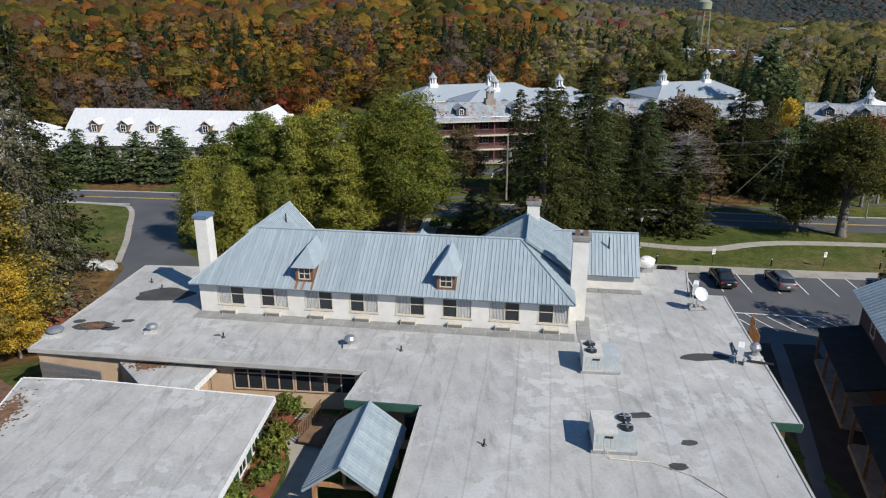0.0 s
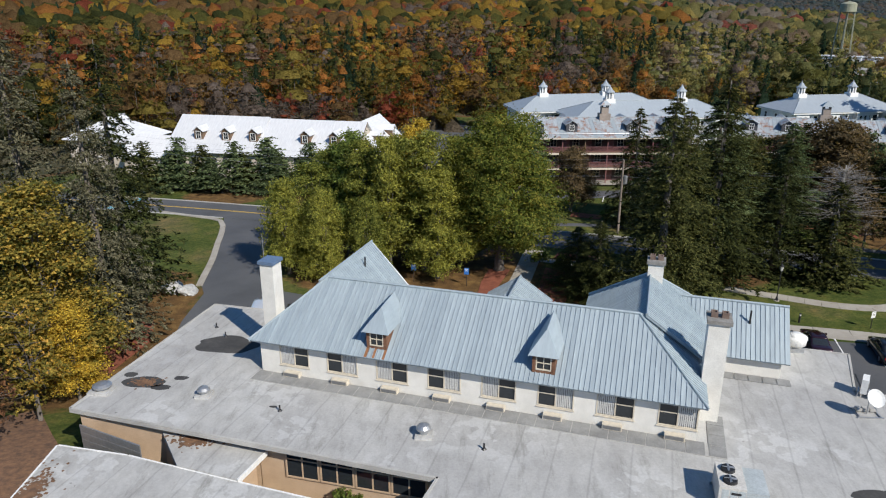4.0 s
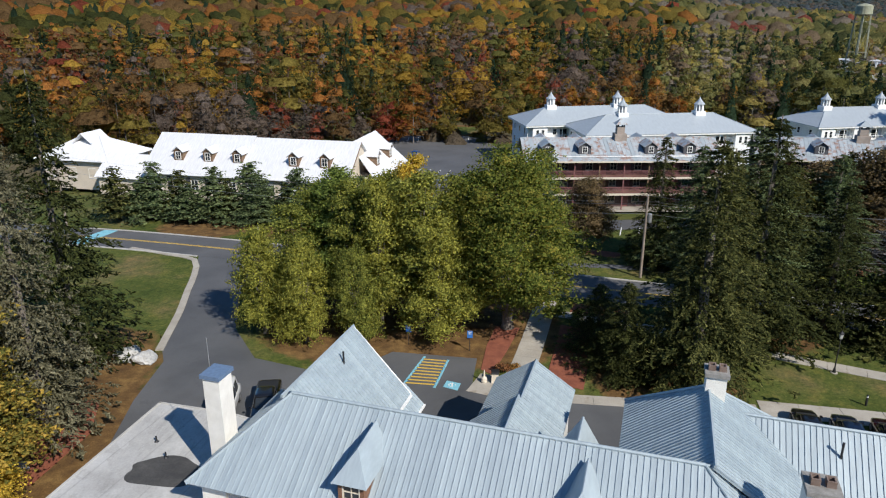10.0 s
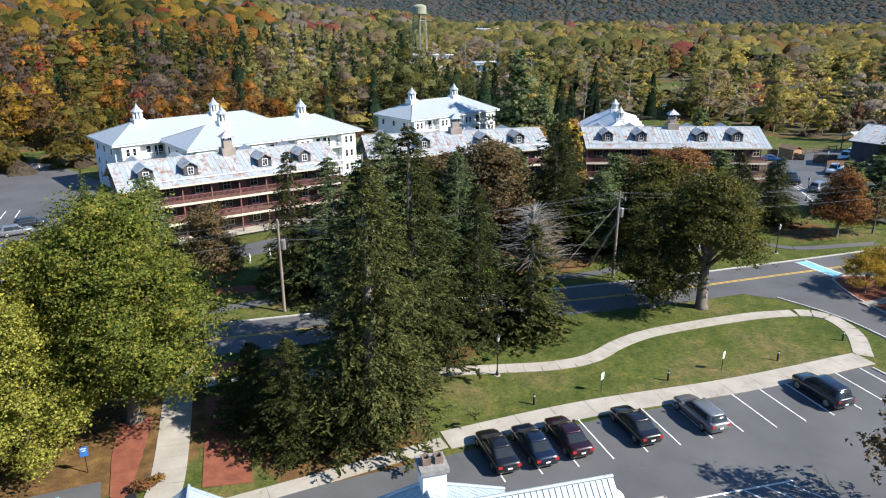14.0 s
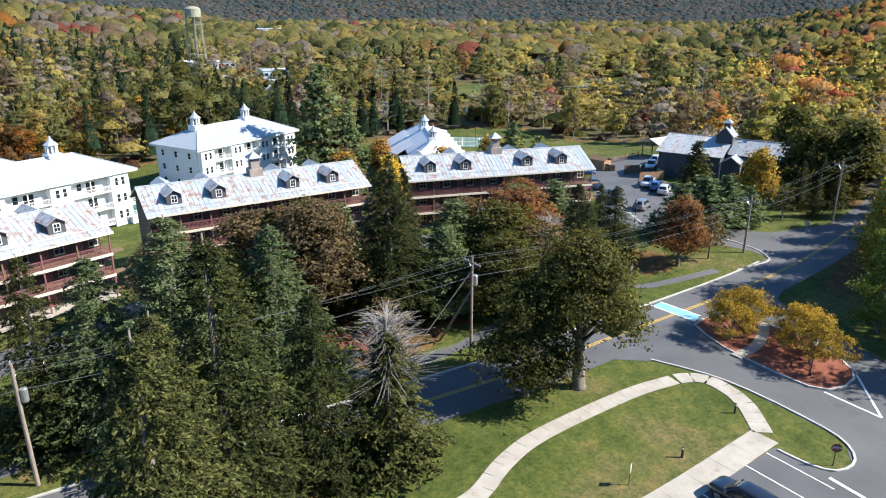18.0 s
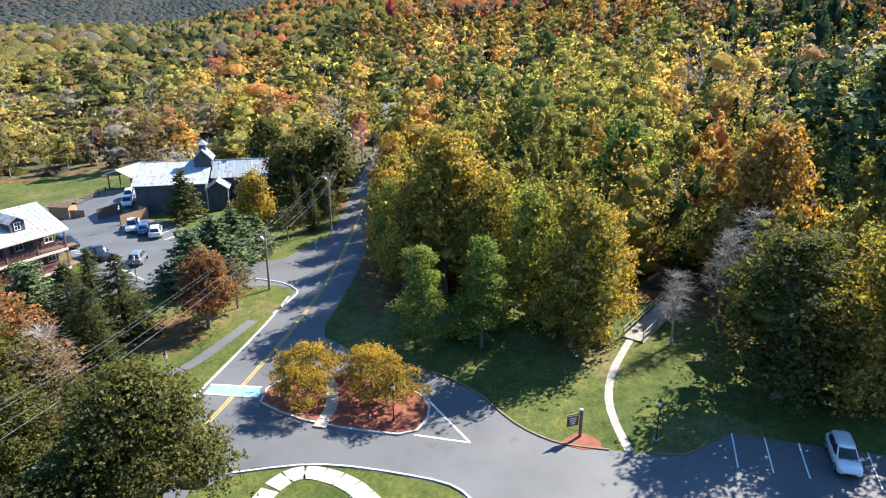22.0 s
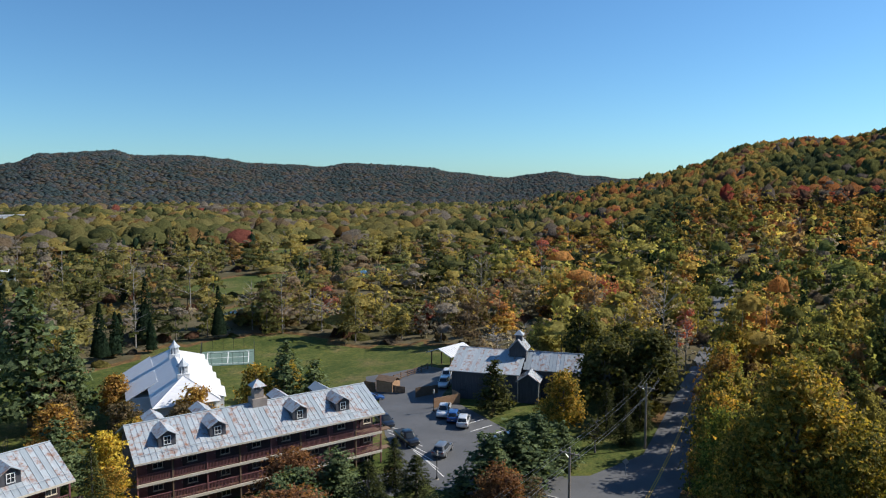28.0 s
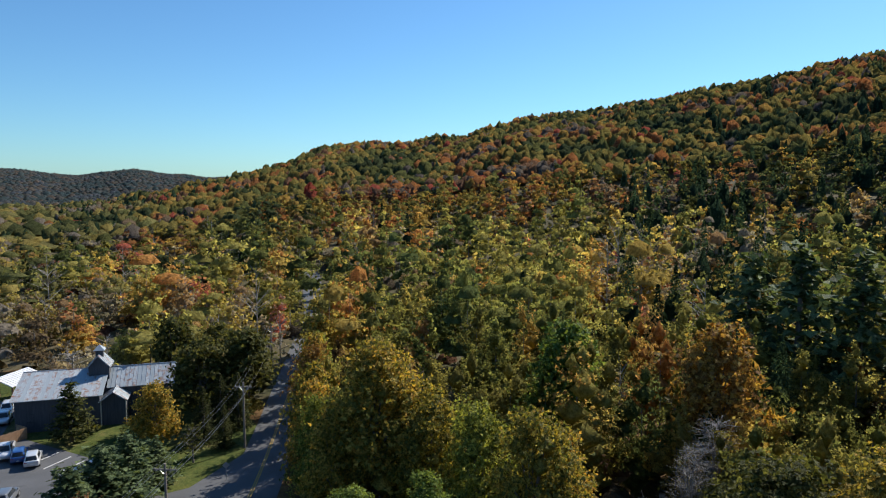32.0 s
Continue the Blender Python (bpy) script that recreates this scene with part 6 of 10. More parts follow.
part("right_wing_wall", Geo().box(26.0, 31.2, 8.9, 14.2, 0, 7.1), STUCCO, house)
roof_face(house, [(25.0, 8.5, 7.05), (31.6, 8.5, 7.05), (31.6, 11.5, 9.55), (25.0, 11.5, 9.55)], ROOF_BLUE)
roof_face(house, [(31.6, 14.5, 7.05), (25.0, 14.5, 7.05), (25.0, 11.5, 9.55), (31.6, 11.5, 9.55)], ROOF_BLUE)
ridge_cap(house, (25.0, 11.5, 9.55), (31.6, 11.5, 9.55), ROOF_BLUE)
part("right_gable", Geo().add([(31.2, 8.9, 7.0), (31.2, 14.1, 7.0), (31.2, 11.5, 9.4), (31.0, 8.9, 7.0), (31.0, 14.1, 7.0), (31.0, 11.5, 9.4)], [(0, 1, 2), (5, 4, 3), (0, 3, 4, 1), (1, 4, 5, 2), (2, 5, 3, 0)]), STUCCO, house)
part("vent_pipe", Geo().tube([(29.3, 10.4, 8.5), (29.3, 10.4, 9.5)], [0.06, 0.06], 8), BLACK, house)

# ---- flat-roofed annexe ----
annexe = thing("annexe", None, "low annexe with a stained grey membrane flat roof", "building")
MAIN_ROOF = [(-22.4, 30.6), (-1.2, 25.9), (-2.2, 22.7), (1.9, 21.8), (-0.6, 10.0), (-1.5, 2.0), (15.8, 0.5), (19.9, 18.7), (21.3, 18.4), (22.6, 24.0), (25.2, 35.2), (22.7, 35.7), (24.6, 40.6), (21.2, 41.4), (14.0, 38.5), (-11.0, 43.2), (-15.2, 44.8), (-19.9, 45.6)]
part("flat_roof", Geo().prism(MAIN_ROOF, ZR - 0.2, ZR), MEMBRANE, annexe)
n = len(MAIN_ROOF)
edge = Geo()
for i in range(n):
    p, q = Vector((*MAIN_ROOF[i], 0)), Vector((*MAIN_ROOF[(i + 1) % n], 0))
    d = (q - p).normalized()
    s = Vector((-d.y, d.x, 0))
    e = Geo().box(-0.04, (q - p).length + 0.04, -0.07, 0.06, ZR - 0.24 if i not in (2, 7) else ZR - 0.4, ZR + 0.04)
    rot = Matrix.Translation(p) @ Matrix.Rotation(math.atan2(d.y, d.x), 4, "Z")
    part("roof_edge", Geo().add([rot @ Vector(v) for v in e.v], e.f), GREEN_TRIM if i in (2, 7) else KERB, annexe)
cx, cy = 2.0, 25.0
WALL_LINE = [(p[0] + (0.5 if p[0] < cx else -0.5), p[1] + (0.5 if p[1] < cy else -0.5)) for p in MAIN_ROOF]
WALL_LINE[0] = (-21.9, 30.62)
WALL_LINE[1], WALL_LINE[2], WALL_LINE[3], WALL_LINE[4], WALL_LINE[5] = (-1.0, 26.85), (-1.9, 23.3), (2.4, 22.4), (-0.1, 10.2), (-1.0, 2.5)
part("annexe_wall", Geo().prism(WALL_LINE, -0.2, ZR - 0.19), TAN, annexe)
LOW = [(-21.8, 28.2), (-17.6, 27.6), (-11.1, 25.9), (-6.3, 24.7), (-7.6, 16.0), (-9.0, 6.5), (-21.2, 6.5), (-21.2, 21.0)]
LINK = [(-17.0, 30.1), (-10.4, 28.4), (-11.1, 25.92), (-14.6, 26.84)]
lower = thing("low_annexe", None, "single-storey annexe with a patched grey flat roof", "building")
part("flat_roof", Geo().prism(LOW, 4.8, 5.08), MEMBRANE, lower)
part("link_roof", Geo().prism(LINK, 4.95, 5.2), MEMBRANE, lower)
part("link_wall", Geo().prism([(-16.6, 29.6), (-11.0, 28.2), (-11.5, 26.3), (-14.6, 27.1)], 2.0, 4.95), TAN, lower)
part("low_wall", Geo().prism([(-21.3, 27.7), (-17.6, 27.1), (-11.4, 25.4), (-7.0, 24.2), (-8.3, 16.0), (-9.6, 7.0), (-20.8, 7.0), (-20.8, 21.0)], 2.0, 4.81), TAN, lower)
for (x0, y0), (x1, y1) in zip(LOW, LOW[1:] + LOW[:1]):
    d = Vector((x1 - x0, y1 - y0, 0))
    rot = Matrix.Translation((x0, y0, 0)) @ Matrix.Rotation(math.atan2(d.y, d.x), 4, "Z")
    part("roof_edge", Geo().box(0.05, d.length - 0.05, -0.03, 0.05, 4.82, 5.11, tf=rot), WHITE, lower)
part("roof_edge", Geo().box(0, 2.55, -0.05, 0.03, 4.94, 5.23, tf=Matrix.Translation((-11.1, 25.92, 0)) @ Matrix.Rotation(math.atan2(2.48, 0.7), 4, "Z")), WHITE, lower)
for k in range(4):
    f = 0.09 + 0.24 * k
    x, y = -6.98 - 1.3 * f * 0.97, 24.1 - 8.0 * f
    rot = Matrix.Translation((x, y, 0)) @ Matrix.Rotation(radians(81), 4, "Z")
    part("wall_panel", Geo().box(-0.25, 0.25, -0.12, 0.05, 3.2, 4.79, tf=rot), GREEN_TRIM, lower)
    w = part("window", frame_geo(1.1, 1.3, 0.08, 0.1, 2, 1), WHITE, lower, m=rot @ Matrix.Translation((-1.6, -0.1, 3.2)))
    part("pane", Geo().box(0.08, 1.02, 0.02, 0.05, 0.08, 1.22), GLASS, w)

# neighbour house whose slope shows beside the lot
# porch roof shade is put into this near-black shingle colour
SHADED_SHINGLE = surface("shaded_porch_shingle", (0.012, 0.010, 0.009), (0.028, 0.023, 0.02), 1.2, 16.0, 0.95)
side_house = thing("neighbour_house", pose(28.4, 16.3, 0, 0, 0, -22.3), "dark neighbouring house with a blue-grey metal roof and porch", "house")
# the far south end is unseen, lengthened to shade the gap
part("side_wall", Geo().box(0, 9.0, -17.0, 20.0, 0, 5.9), MAROON, side_house)
for y in (-17.0, 19.8):
    part("gable_wall", Geo().add([(0, y, 5.9), (9.0, y, 5.9), (4.5, y, 8.7), (0, y + 0.2, 5.9), (9.0, y + 0.2, 5.9), (4.5, y + 0.2, 8.7)], [(0, 1, 2), (5, 4, 3), (0, 3, 4, 1), (1, 4, 5, 2), (2, 5, 3, 0)]), MAROON, side_house)
roof_face(side_house, [(-0.7, 20.6, 5.8), (-0.7, -17.6, 5.8), (4.5, -17.6, 9.0), (4.5, 20.6, 9.0)], ROOF_BLUE, 0.5)
roof_face(side_house, [(9.7, -17.6, 5.8), (9.7, 20.6, 5.8), (4.5, 20.6, 9.0), (4.5, -17.6, 9.0)], ROOF_BLUE, 0.5)
for y in (2.5, 7.0, 11.5, 16.0):
    w = part("window", frame_geo(1.1, 1.5, 0.08, 0.1, 1, 2), CREAM, side_house, m=Matrix.Translation((-0.02, y + 1.1, 3.9)) @ Matrix.Rotation(-math.pi / 2, 4, "Z"))
    part("pane", Geo().box(0.08, 1.02, 0.03, 0.05, 0.08, 1.42), GLASS, w)
for p0, p1 in ((-3.6, 7.6), (9.6, 19.4)):
    part("porch_roof", Geo().slab([(-2.9, p0, 2.9), (-2.9, p1, 2.9), (-0.02, p1, 3.6), (-0.02, p0, 3.6)], 0.14), SHADED_SHINGLE, side_house)
    part("porch_floor", Geo().box(-2.7, -0.02, p0 + 0.1, p1 - 0.1, 0, 0.4), GREY_WOOD, side_house)
    part("porch_beam", Geo().box(-2.75, -2.55, p0 + 0.05, p1 - 0.05, 2.62, 2.79), BROWN_WOOD, side_house)
    for k in range(4):
        y = p0 + 0.2 + (p1 - p0 - 0.4) * k / 3
        part("porch_post", Geo().box(-2.74, -2.56, y - 0.09, y + 0.09, 0.403, 2.617), BROWN_WOOD, side_house)
        for s_ in (-1, 1):
            if p0 < y + s_ < p1:
                part("knee_brace", Geo().tube([(-2.65, y + s_ * 0.1, 1.9), (-2.65, y + s_ * 0.7, 2.6)], [0.05, 0.05], 4), BROWN_WOOD, side_house)
# soil coloured near black, the gap's shade painted in
SHADED_SOIL = surface("shaded_soil", (0.022, 0.018, 0.013), (0.042, 0.034, 0.025), 0.8, 12.0, 0.95)
solo("shaded_ground", Geo().prism([(25.2, 35.0), (26.0, 39.5), (35.0, 38.0), (27.0, 12.0), (20.0, 8.0)], -0.1, 0.06), SHADED_SOIL, "soil between annexe and neighbouring house with shade painted near black", "mulch bed", kind="structure")
# concrete path in the asphalt colour, which stands in for its shade
solo("side_path", ribbon(smooth_line([(32.7, 40.5), (30.9, 35.6), (27.6, 27.5), (23.9, 19.0), (20.5, 11.0)]), 1.0, 0.09), ASPHALT, "concrete path beside the annexe, painted dark for shade", "path", kind="structure")

# ---- the three lodges with galleries ----
def lodge_proto(L=30.7):
    """A three-storey gallery lodge. x along the front, y to the rear, the eave line at y = 0."""
    root = thing("lodge", None, "three-storey maroon lodge with galleries and a rusting metal roof", "lodge", "lodges along the road")
    D, ZE_, ZT_ = 11.5, 7.8, 10.4
    H = 2.6
    doors, wins = [], []
    bay = L / 8
    for f in range(3):
        for b in range(8):
            x = b * bay + 0.55
            z = f * H
            doors.append((x, x + 0.95, z + 0.02, z + 2.1))
            wins.append((x + 1.5, x + 2.6, z + 0.75, z + 2.05))
    g = wall_geo(L - 0.8, -0.6, ZE_ + 0.3, 0.25, [(a - 0.4, b - 0.4, c, d) for a, b, c, d in doors + wins])
    part("front_wall", Geo().add([(x + 0.4, y + 2.1, z) for x, y, z in g.v], g.f), MAROON, root)
    for s in (0.4, L - 0.65):
        part("end_wall", Geo().box(s, s + 0.25, 2.35, D - 0.4, -0.6, ZE_ + 0.3), MAROON, root)
    part("rear_wall", Geo().box(0.65, L - 0.65, D - 0.65, D - 0.4, -0.6, ZE_), MAROON, root)
    ym = D / 2
    for s in (0.4, L - 0.65):
        part("gable_wall", Geo().add([(s, 2.1, ZE_), (s, D - 0.4, ZE_), (s, ym, ZT_ - 0.4), (s + 0.25, 2.1, ZE_), (s + 0.25, D - 0.4, ZE_), (s + 0.25, ym, ZT_ - 0.4)], [(0, 2, 1), (3, 4, 5), (0, 1, 4, 3), (1, 2, 5, 4), (2, 0, 3, 5)]), MAROON, root)
    for a, b, c, d in doors:
        dr = part("door", Geo().box(a, b, 2.2, 2.26, c, d), MAROON_TRIM, root)
        part("door_handle", Geo().box(b - 0.14, b - 0.08, 2.15, 2.2, c + 0.95, c + 1.07), STEEL, dr)
    for a, b, c, d in wins:
        window(root, Matrix.Translation((a, 2.12, c)), b - a, d - c, CREAM, 2, 2)
    for f in range(1, 3):
        part("gallery_floor", Geo().box(0, L, 0.25, 2.1, f * H - 0.22, f * H), BROWN_WOOD, root)
        part("fascia", Geo().box(0, L, 0.15, 0.25, f * H - 0.3, f * H + 0.02), CREAM, root)
    part("ground_walk", Geo().box(0, L, 0.0, 2.1, -0.3, 0), CONCRETE, root)
    for b in range(9):
        x = min(L - 0.12, max(0.12, b * bay))
        part("post", Geo().box(x - 0.08, x + 0.08, 0.28, 0.44, -0.6, ZE_), MAROON_TRIM if b % 2 == 0 else BROWN_WOOD, root)
    rail_meshes = {}
    for f in range(1, 3):
        for b in range(8):
            x0, x1 = b * bay + 0.1, (b + 1) * bay - 0.1
            rail = part("railing", Geo().box(x0, x1, 0.32, 0.40, f * H + 0.95, f * H + 1.03).box(x0, x1, 0.33, 0.39, f * H + 0.1, f * H + 0.16), MAROON_TRIM, root)
            g = Geo()
            n = 22
            for k in range(n):
                x = x0 + (k + 0.5) * (x1 - x0) / n
                g.box(x - 0.03, x + 0.03, 0.34, 0.38, f * H + 0.16, f * H + 0.95)
            tagged(part("balustrade", g, MAROON_TRIM, rail), kind="stuff")
    e = 0.25
    a, b = Vector((-e, -e, ZE_)), Vector((L + e, -e, ZE_))
    p, q = Vector((-e, ym, ZT_)), Vector((L + e, ym, ZT_))
    c, d = Vector((L + e, D + e, ZE_)), Vector((-e, D + e, ZE_))
    roof_face(root, [a, b, q, p], ROOF_RUST, 0.62)
    roof_face(root, [c, d, p, q], ROOF_RUST, 0.62)
    ridge_cap(root, p, q, ROOF_RUST)
    part("snow_guard", Geo().tube([(0, 0.6, ZE_ + 0.62), (L, 0.6, ZE_ + 0.62)], [0.03, 0.03], 5), STEEL, root)
    part("fascia", Geo().box(-e, L + e, -e - 0.06, -e, ZE_ - 0.2, ZE_ + 0.02), CREAM, root)
    k = (ZT_ - ZE_) / (ym + e)
    for side in (0, 1):
        for x in (3.6, 9.3, 19.6, 25.6):
            w, yf = 1.9, 1.5
            zb = ZE_ + k * (yf + e)
            tf = Matrix.Identity(4) if side == 0 else Matrix.Translation((0, D, 0)) @ Matrix.Diagonal((1, -1, 1, 1))
            fix = lambda geo: Geo().add([tf @ Vector(v) for v in geo.v], [f[::-1] if side else f for f in geo.f])
            dm = part("dormer", fix(Geo().box(x - w / 2, x + w / 2, yf, yf + 2.4, zb - 0.1, zb + 1.25)), DARK_SIDING, root)
            zt, zr = zb + 1.2, zb + 1.95
            g = Geo().slab([(x - w / 2 - 0.25, yf - 0.3, zt), (x - w / 2 - 0.25, yf + 3.2, zt), (x, yf + 3.6, zr), (x, yf - 0.3, zr)], 0.08)
            g.slab([(x + w / 2 + 0.25, yf - 0.3, zt), (x + w / 2 + 0.25, yf + 3.2, zt), (x, yf + 3.6, zr), (x, yf - 0.3, zr)], 0.08)
            part("dormer_roof", fix(g), ROOF_RUST, dm)
            part("dormer_gable", fix(Geo().add([(x - w / 2, yf, zt), (x + w / 2, yf, zt), (x, yf, zr - 0.1), (x - w / 2, yf + 0.1, zt), (x + w / 2, yf + 0.1, zt), (x, yf + 0.1, zr - 0.1)], [(0, 1, 2), (5, 4, 3), (0, 3, 4, 1), (1, 4, 5, 2), (2, 5, 3, 0)])), DARK_SIDING, dm)
            fr = frame_geo(0.8, 1.0, 0.07, 0.08, 2, 2)
            part("dormer_frame", fix(Geo().add([(v[0] + x - 0.4, v[1] + yf - 0.05, v[2] + zb + 0.2) for v in fr.v], fr.f)), WHITE, dm)
            part("dormer_pane", fix(Geo().box(x - 0.36, x + 0.36, yf - 0.03, yf - 0.012, zb + 0.25, zb + 1.15)), GLASS, dm)
    tx = L * 0.51
    tw = part("chimney_tower", Geo().box(tx - 0.95, tx + 0.95, ym - 0.9, ym + 0.9, ZT_ - 1.0, ZT_ + 0.7).box(tx - 0.6, tx + 0.6, ym - 0.6, ym + 0.6, ZT_ + 0.7, ZT_ + 1.75), surface("tower_stucco", (0.24, 0.20, 0.17), (0.34, 0.29, 0.25), 1.0, 14.0, 0.9), root)
    for sx, sy in ((-1, -1), (1, -1), (1, 1), (-1, 1)):
        part("lantern_post", Geo().box(tx + sx * 0.5 - 0.09, tx + sx * 0.5 + 0.09, ym + sy * 0.5 - 0.09, ym + sy * 0.5 + 0.09, ZT_ + 1.75, ZT_ + 2.25), DARK_SIDING, tw)
    top = Vector((tx, ym, ZT_ + 3.1))
    g = Geo()
    cs = [Vector((tx - 0.95, ym - 0.95, ZT_ + 2.2)), Vector((tx + 0.95, ym - 0.95, ZT_ + 2.2)), Vector((tx + 0.95, ym + 0.95, ZT_ + 2.2)), Vector((tx - 0.95, ym + 0.95, ZT_ + 2.2))]
    for i in range(4):
        g.slab([cs[i], cs[(i + 1) % 4], top], 0.06)
    part("tower_roof", g, ROOF_RUST, tw)
    st = part("outside_stair", Geo().box(L + 0.05, L + 1.5, 0.5, 1.6, H - 0.12, H), BROWN_WOOD, root)
    part("landing", Geo().box(L + 0.05, L + 1.5, 0.5, 1.6, 2 * H - 0.12, 2 * H), BROWN_WOOD, st)
    for f in range(2):
        for s in range(12):
            part("tread", Geo().box(L + 0.1, L + 1.4, 1.7 + s * 0.26, 1.95 + s * 0.26, f * H + H - (s + 1) * 0.2, f * H + H - (s + 1) * 0.2 + 0.05), MAROON_TRIM, st)
    return root


lodge = lodge_proto()
lodge.matrix_world = pose(77.3, 112.0, -0.8, 0, 0, -28.4)
copy_thing(lodge, pose(41.4, 120.9, -0.8, 0, 0, -12.2))
copy_thing(lodge, pose(5.1, 115.1, -0.75, 0, 0, 5.3))

# ---- hotels, hall and barn further off ----
def cupola(parent, x, y, z, s=1.0, wall=WHITE, roof=ROOF_PALE):
    """A white lantern with a bell roof."""
    c = part("cupola", Geo().box(x - 1.1 * s, x + 1.1 * s, y - 1.1 * s, y + 1.1 * s, z - 0.8 * s, z + 0.5 * s), wall, parent)
    for k in range(8):
        a = k * math.pi / 4 + math.pi / 8
        px, py = x + 0.82 * s * math.cos(a), y + 0.82 * s * math.sin(a)
        part("lantern_post", Geo().box(px - 0.12 * s, px + 0.12 * s, py - 0.12 * s, py + 0.12 * s, z + 0.5 * s, z + 1.9 * s), wall, c)
    part("lantern_core", Geo().tube([(x, y, z + 0.5 * s), (x, y, z + 1.9 * s)], [0.62 * s, 0.62 * s], 8), plain("lantern_glass", (0.30, 0.33, 0.36), 0.2) if "lantern_glass" not in bpy.data.materials else bpy.data.materials["lantern_glass"], c)
    part("cupola_roof", Geo().tube([(x, y, z + 1.85 * s), (x, y, z + 2.0 * s), (x, y, z + 2.5 * s), (x, y, z + 3.1 * s), (x, y, z + 3.5 * s)], [1.2 * s, 1.2 * s, 0.62 * s, 0.2 * s, 0.03 * s], 8), roof, c)
    return c


def hotel(m, L, D, storeys, label, cupolas, balconies=True, ht=3.4):
    """A white hotel block with a hipped roof, balconies on the front and bays at its ends."""
    root = thing("hotel", m, label, "hotel", "white hotel blocks")
    H = 2.9
    ze = storeys * H + 0.4
    n = int(L / 4.6) // 2 * 2 + 1
    pitch = L / n
    back, front = [], []
    for f in range(storeys):
        for b in range(n):
            x = (b + 0.5) * pitch
            back.append((x - 0.55, x + 0.55, f * H + 0.9, f * H + 2.3))
            if not balconies:
                front.append(back[-1])
            elif b % 2:
                front += [(x - 1.9, x - 0.9, f * H + 0.9, f * H + 2.3), (x - 0.3, x + 1.5, f * H + 0.22, f * H + 2.3)]
    for y, flip in ((0, False), (D, True)):
        ops = back if flip else front
        g = wall_geo(L, -1.5, ze, 0.3, ops)
        v = [(x, y + (-yy if flip else yy), z) for x, yy, z in g.v]
        w = part("facade", Geo().add(v, [f[::-1] for f in g.f] if flip else g.f), WHITE_SIDING, root)
        for a, b, c, d in ops:
            mm = Matrix.Translation((b if flip else a, y, c)) @ (Matrix.Rotation(math.pi, 4, "Z") if flip else Matrix.Identity(4))
            window(root, mm, b - a, d - c, WHITE, 1, 2, bar=0.09)
    sops = [(D * (k + 0.5) / 3 - 0.5, D * (k + 0.5) / 3 + 0.5, f * H + 0.9, f * H + 2.3) for k in range(3) for f in range(storeys)]
    for x, flip in ((0, True), (L, False)):
        g = wall_geo(D - 0.6, -1.5, ze, 0.3, [(a - 0.3, b - 0.3, c, d) for a, b, c, d in sops])
        rot = Matrix.Translation((x, 0.3, 0)) @ Matrix.Rotation(math.pi / 2, 4, "Z") if not flip else Matrix.Translation((0, D - 0.3, 0)) @ Matrix.Rotation(-math.pi / 2, 4, "Z")
        part("end_wall", Geo().add([rot @ Vector(v) for v in g.v], g.f), WHITE_SIDING, root)
        for a, b, c, d in sops:
            window(root, rot @ Matrix.Translation((a - 0.3, 0, c)), b - a, d - c, WHITE, 1, 2, bar=0.09)
    if balconies:
        bw = 1.7
        for b in range(0, n, 2):
            x = (b + 0.5) * pitch
            bops = [(0.75 + k * 1.2, 1.5 + k * 1.2, f * H + 0.85, f * H + 2.35) for f in range(storeys) for k in (0, 1)]
            g = wall_geo(2 * bw, -1.5, ze - 0.36, 0.2, bops)
            g.box(0, 0.2, 0.2, 1.3, -1.5, ze - 0.36).box(2 * bw - 0.2, 2 * bw, 0.2, 1.3, -1.5, ze - 0.36)
            at = Matrix.Translation((x - bw, -1.3, 0))
            bay = part("window_bay", Geo().add([at @ Vector(v) for v in g.v], g.f), WHITE_SIDING, root)
            for a, q, c, d in bops:
                window(bay, at @ Matrix.Translation((a, 0, c)), q - a, d - c, WHITE, 1, 2, bar=0.08)
        for b in range(1, n, 2):
            x0, x1 = (b - 0.5) * pitch + bw + 0.01, (b + 1.5) * pitch - bw - 0.01
            for f in range(storeys):
                z = f * H + 0.05
                bl = part("balcony", Geo().box(x0, x1, -1.2, -0.01, z, z + 0.15), WHITE, root)
                rail = Geo().box(x0, x1, -1.18, -1.12, z + 1.0, z + 1.08).box(x0, x1, -1.17, -1.13, z + 0.25, z + 0.3)
                for k in range(1, int((x1 - x0) / 0.22)):
                    rail.box(x0 + k * 0.22 - 0.02, x0 + k * 0.22 + 0.02, -1.165, -1.135, z + 0.3, z + 1.0)
                part("balcony_rail", rail, WHITE, bl)
                part("balcony_post", Geo().box((x0 + x1) / 2 - 0.08, (x0 + x1) / 2 + 0.08, -1.2, -1.1, z + 0.15, z + H - 0.01), WHITE, bl)
    e = 0.9
    hip_roof(root, -e, L + e, -e - (0.8 if balconies else 0), D + e, ze, ze + ht, (D / 2 + e) * 0.95, (D / 2 + e) * 0.95, ROOF_PALE, 0.9, False)
    part("soffit", Geo().box(-e, L + e, -e - (0.8 if balconies else 0), D + e, ze - 0.35, ze - 0.13), WHITE, root)
    for x in cupolas:
        cupola(root, x, D / 2 - 0.4, ze + ht)
    return root


hotel(pose(7.3, 164.6, -4.1, 0, 0, 14), 36.0, 12.5, 3, "white hotel block with a pale grey hipped roof and lanterns", (7.0, 23.0), ht=3.0)
hotel(pose(19.0, 153.1, -4.1, 0, 0, 12), 36.0, 12.6, 3, "white hotel block with a pale grey hipped roof and lanterns", (9.4, 26.6), ht=3.0)
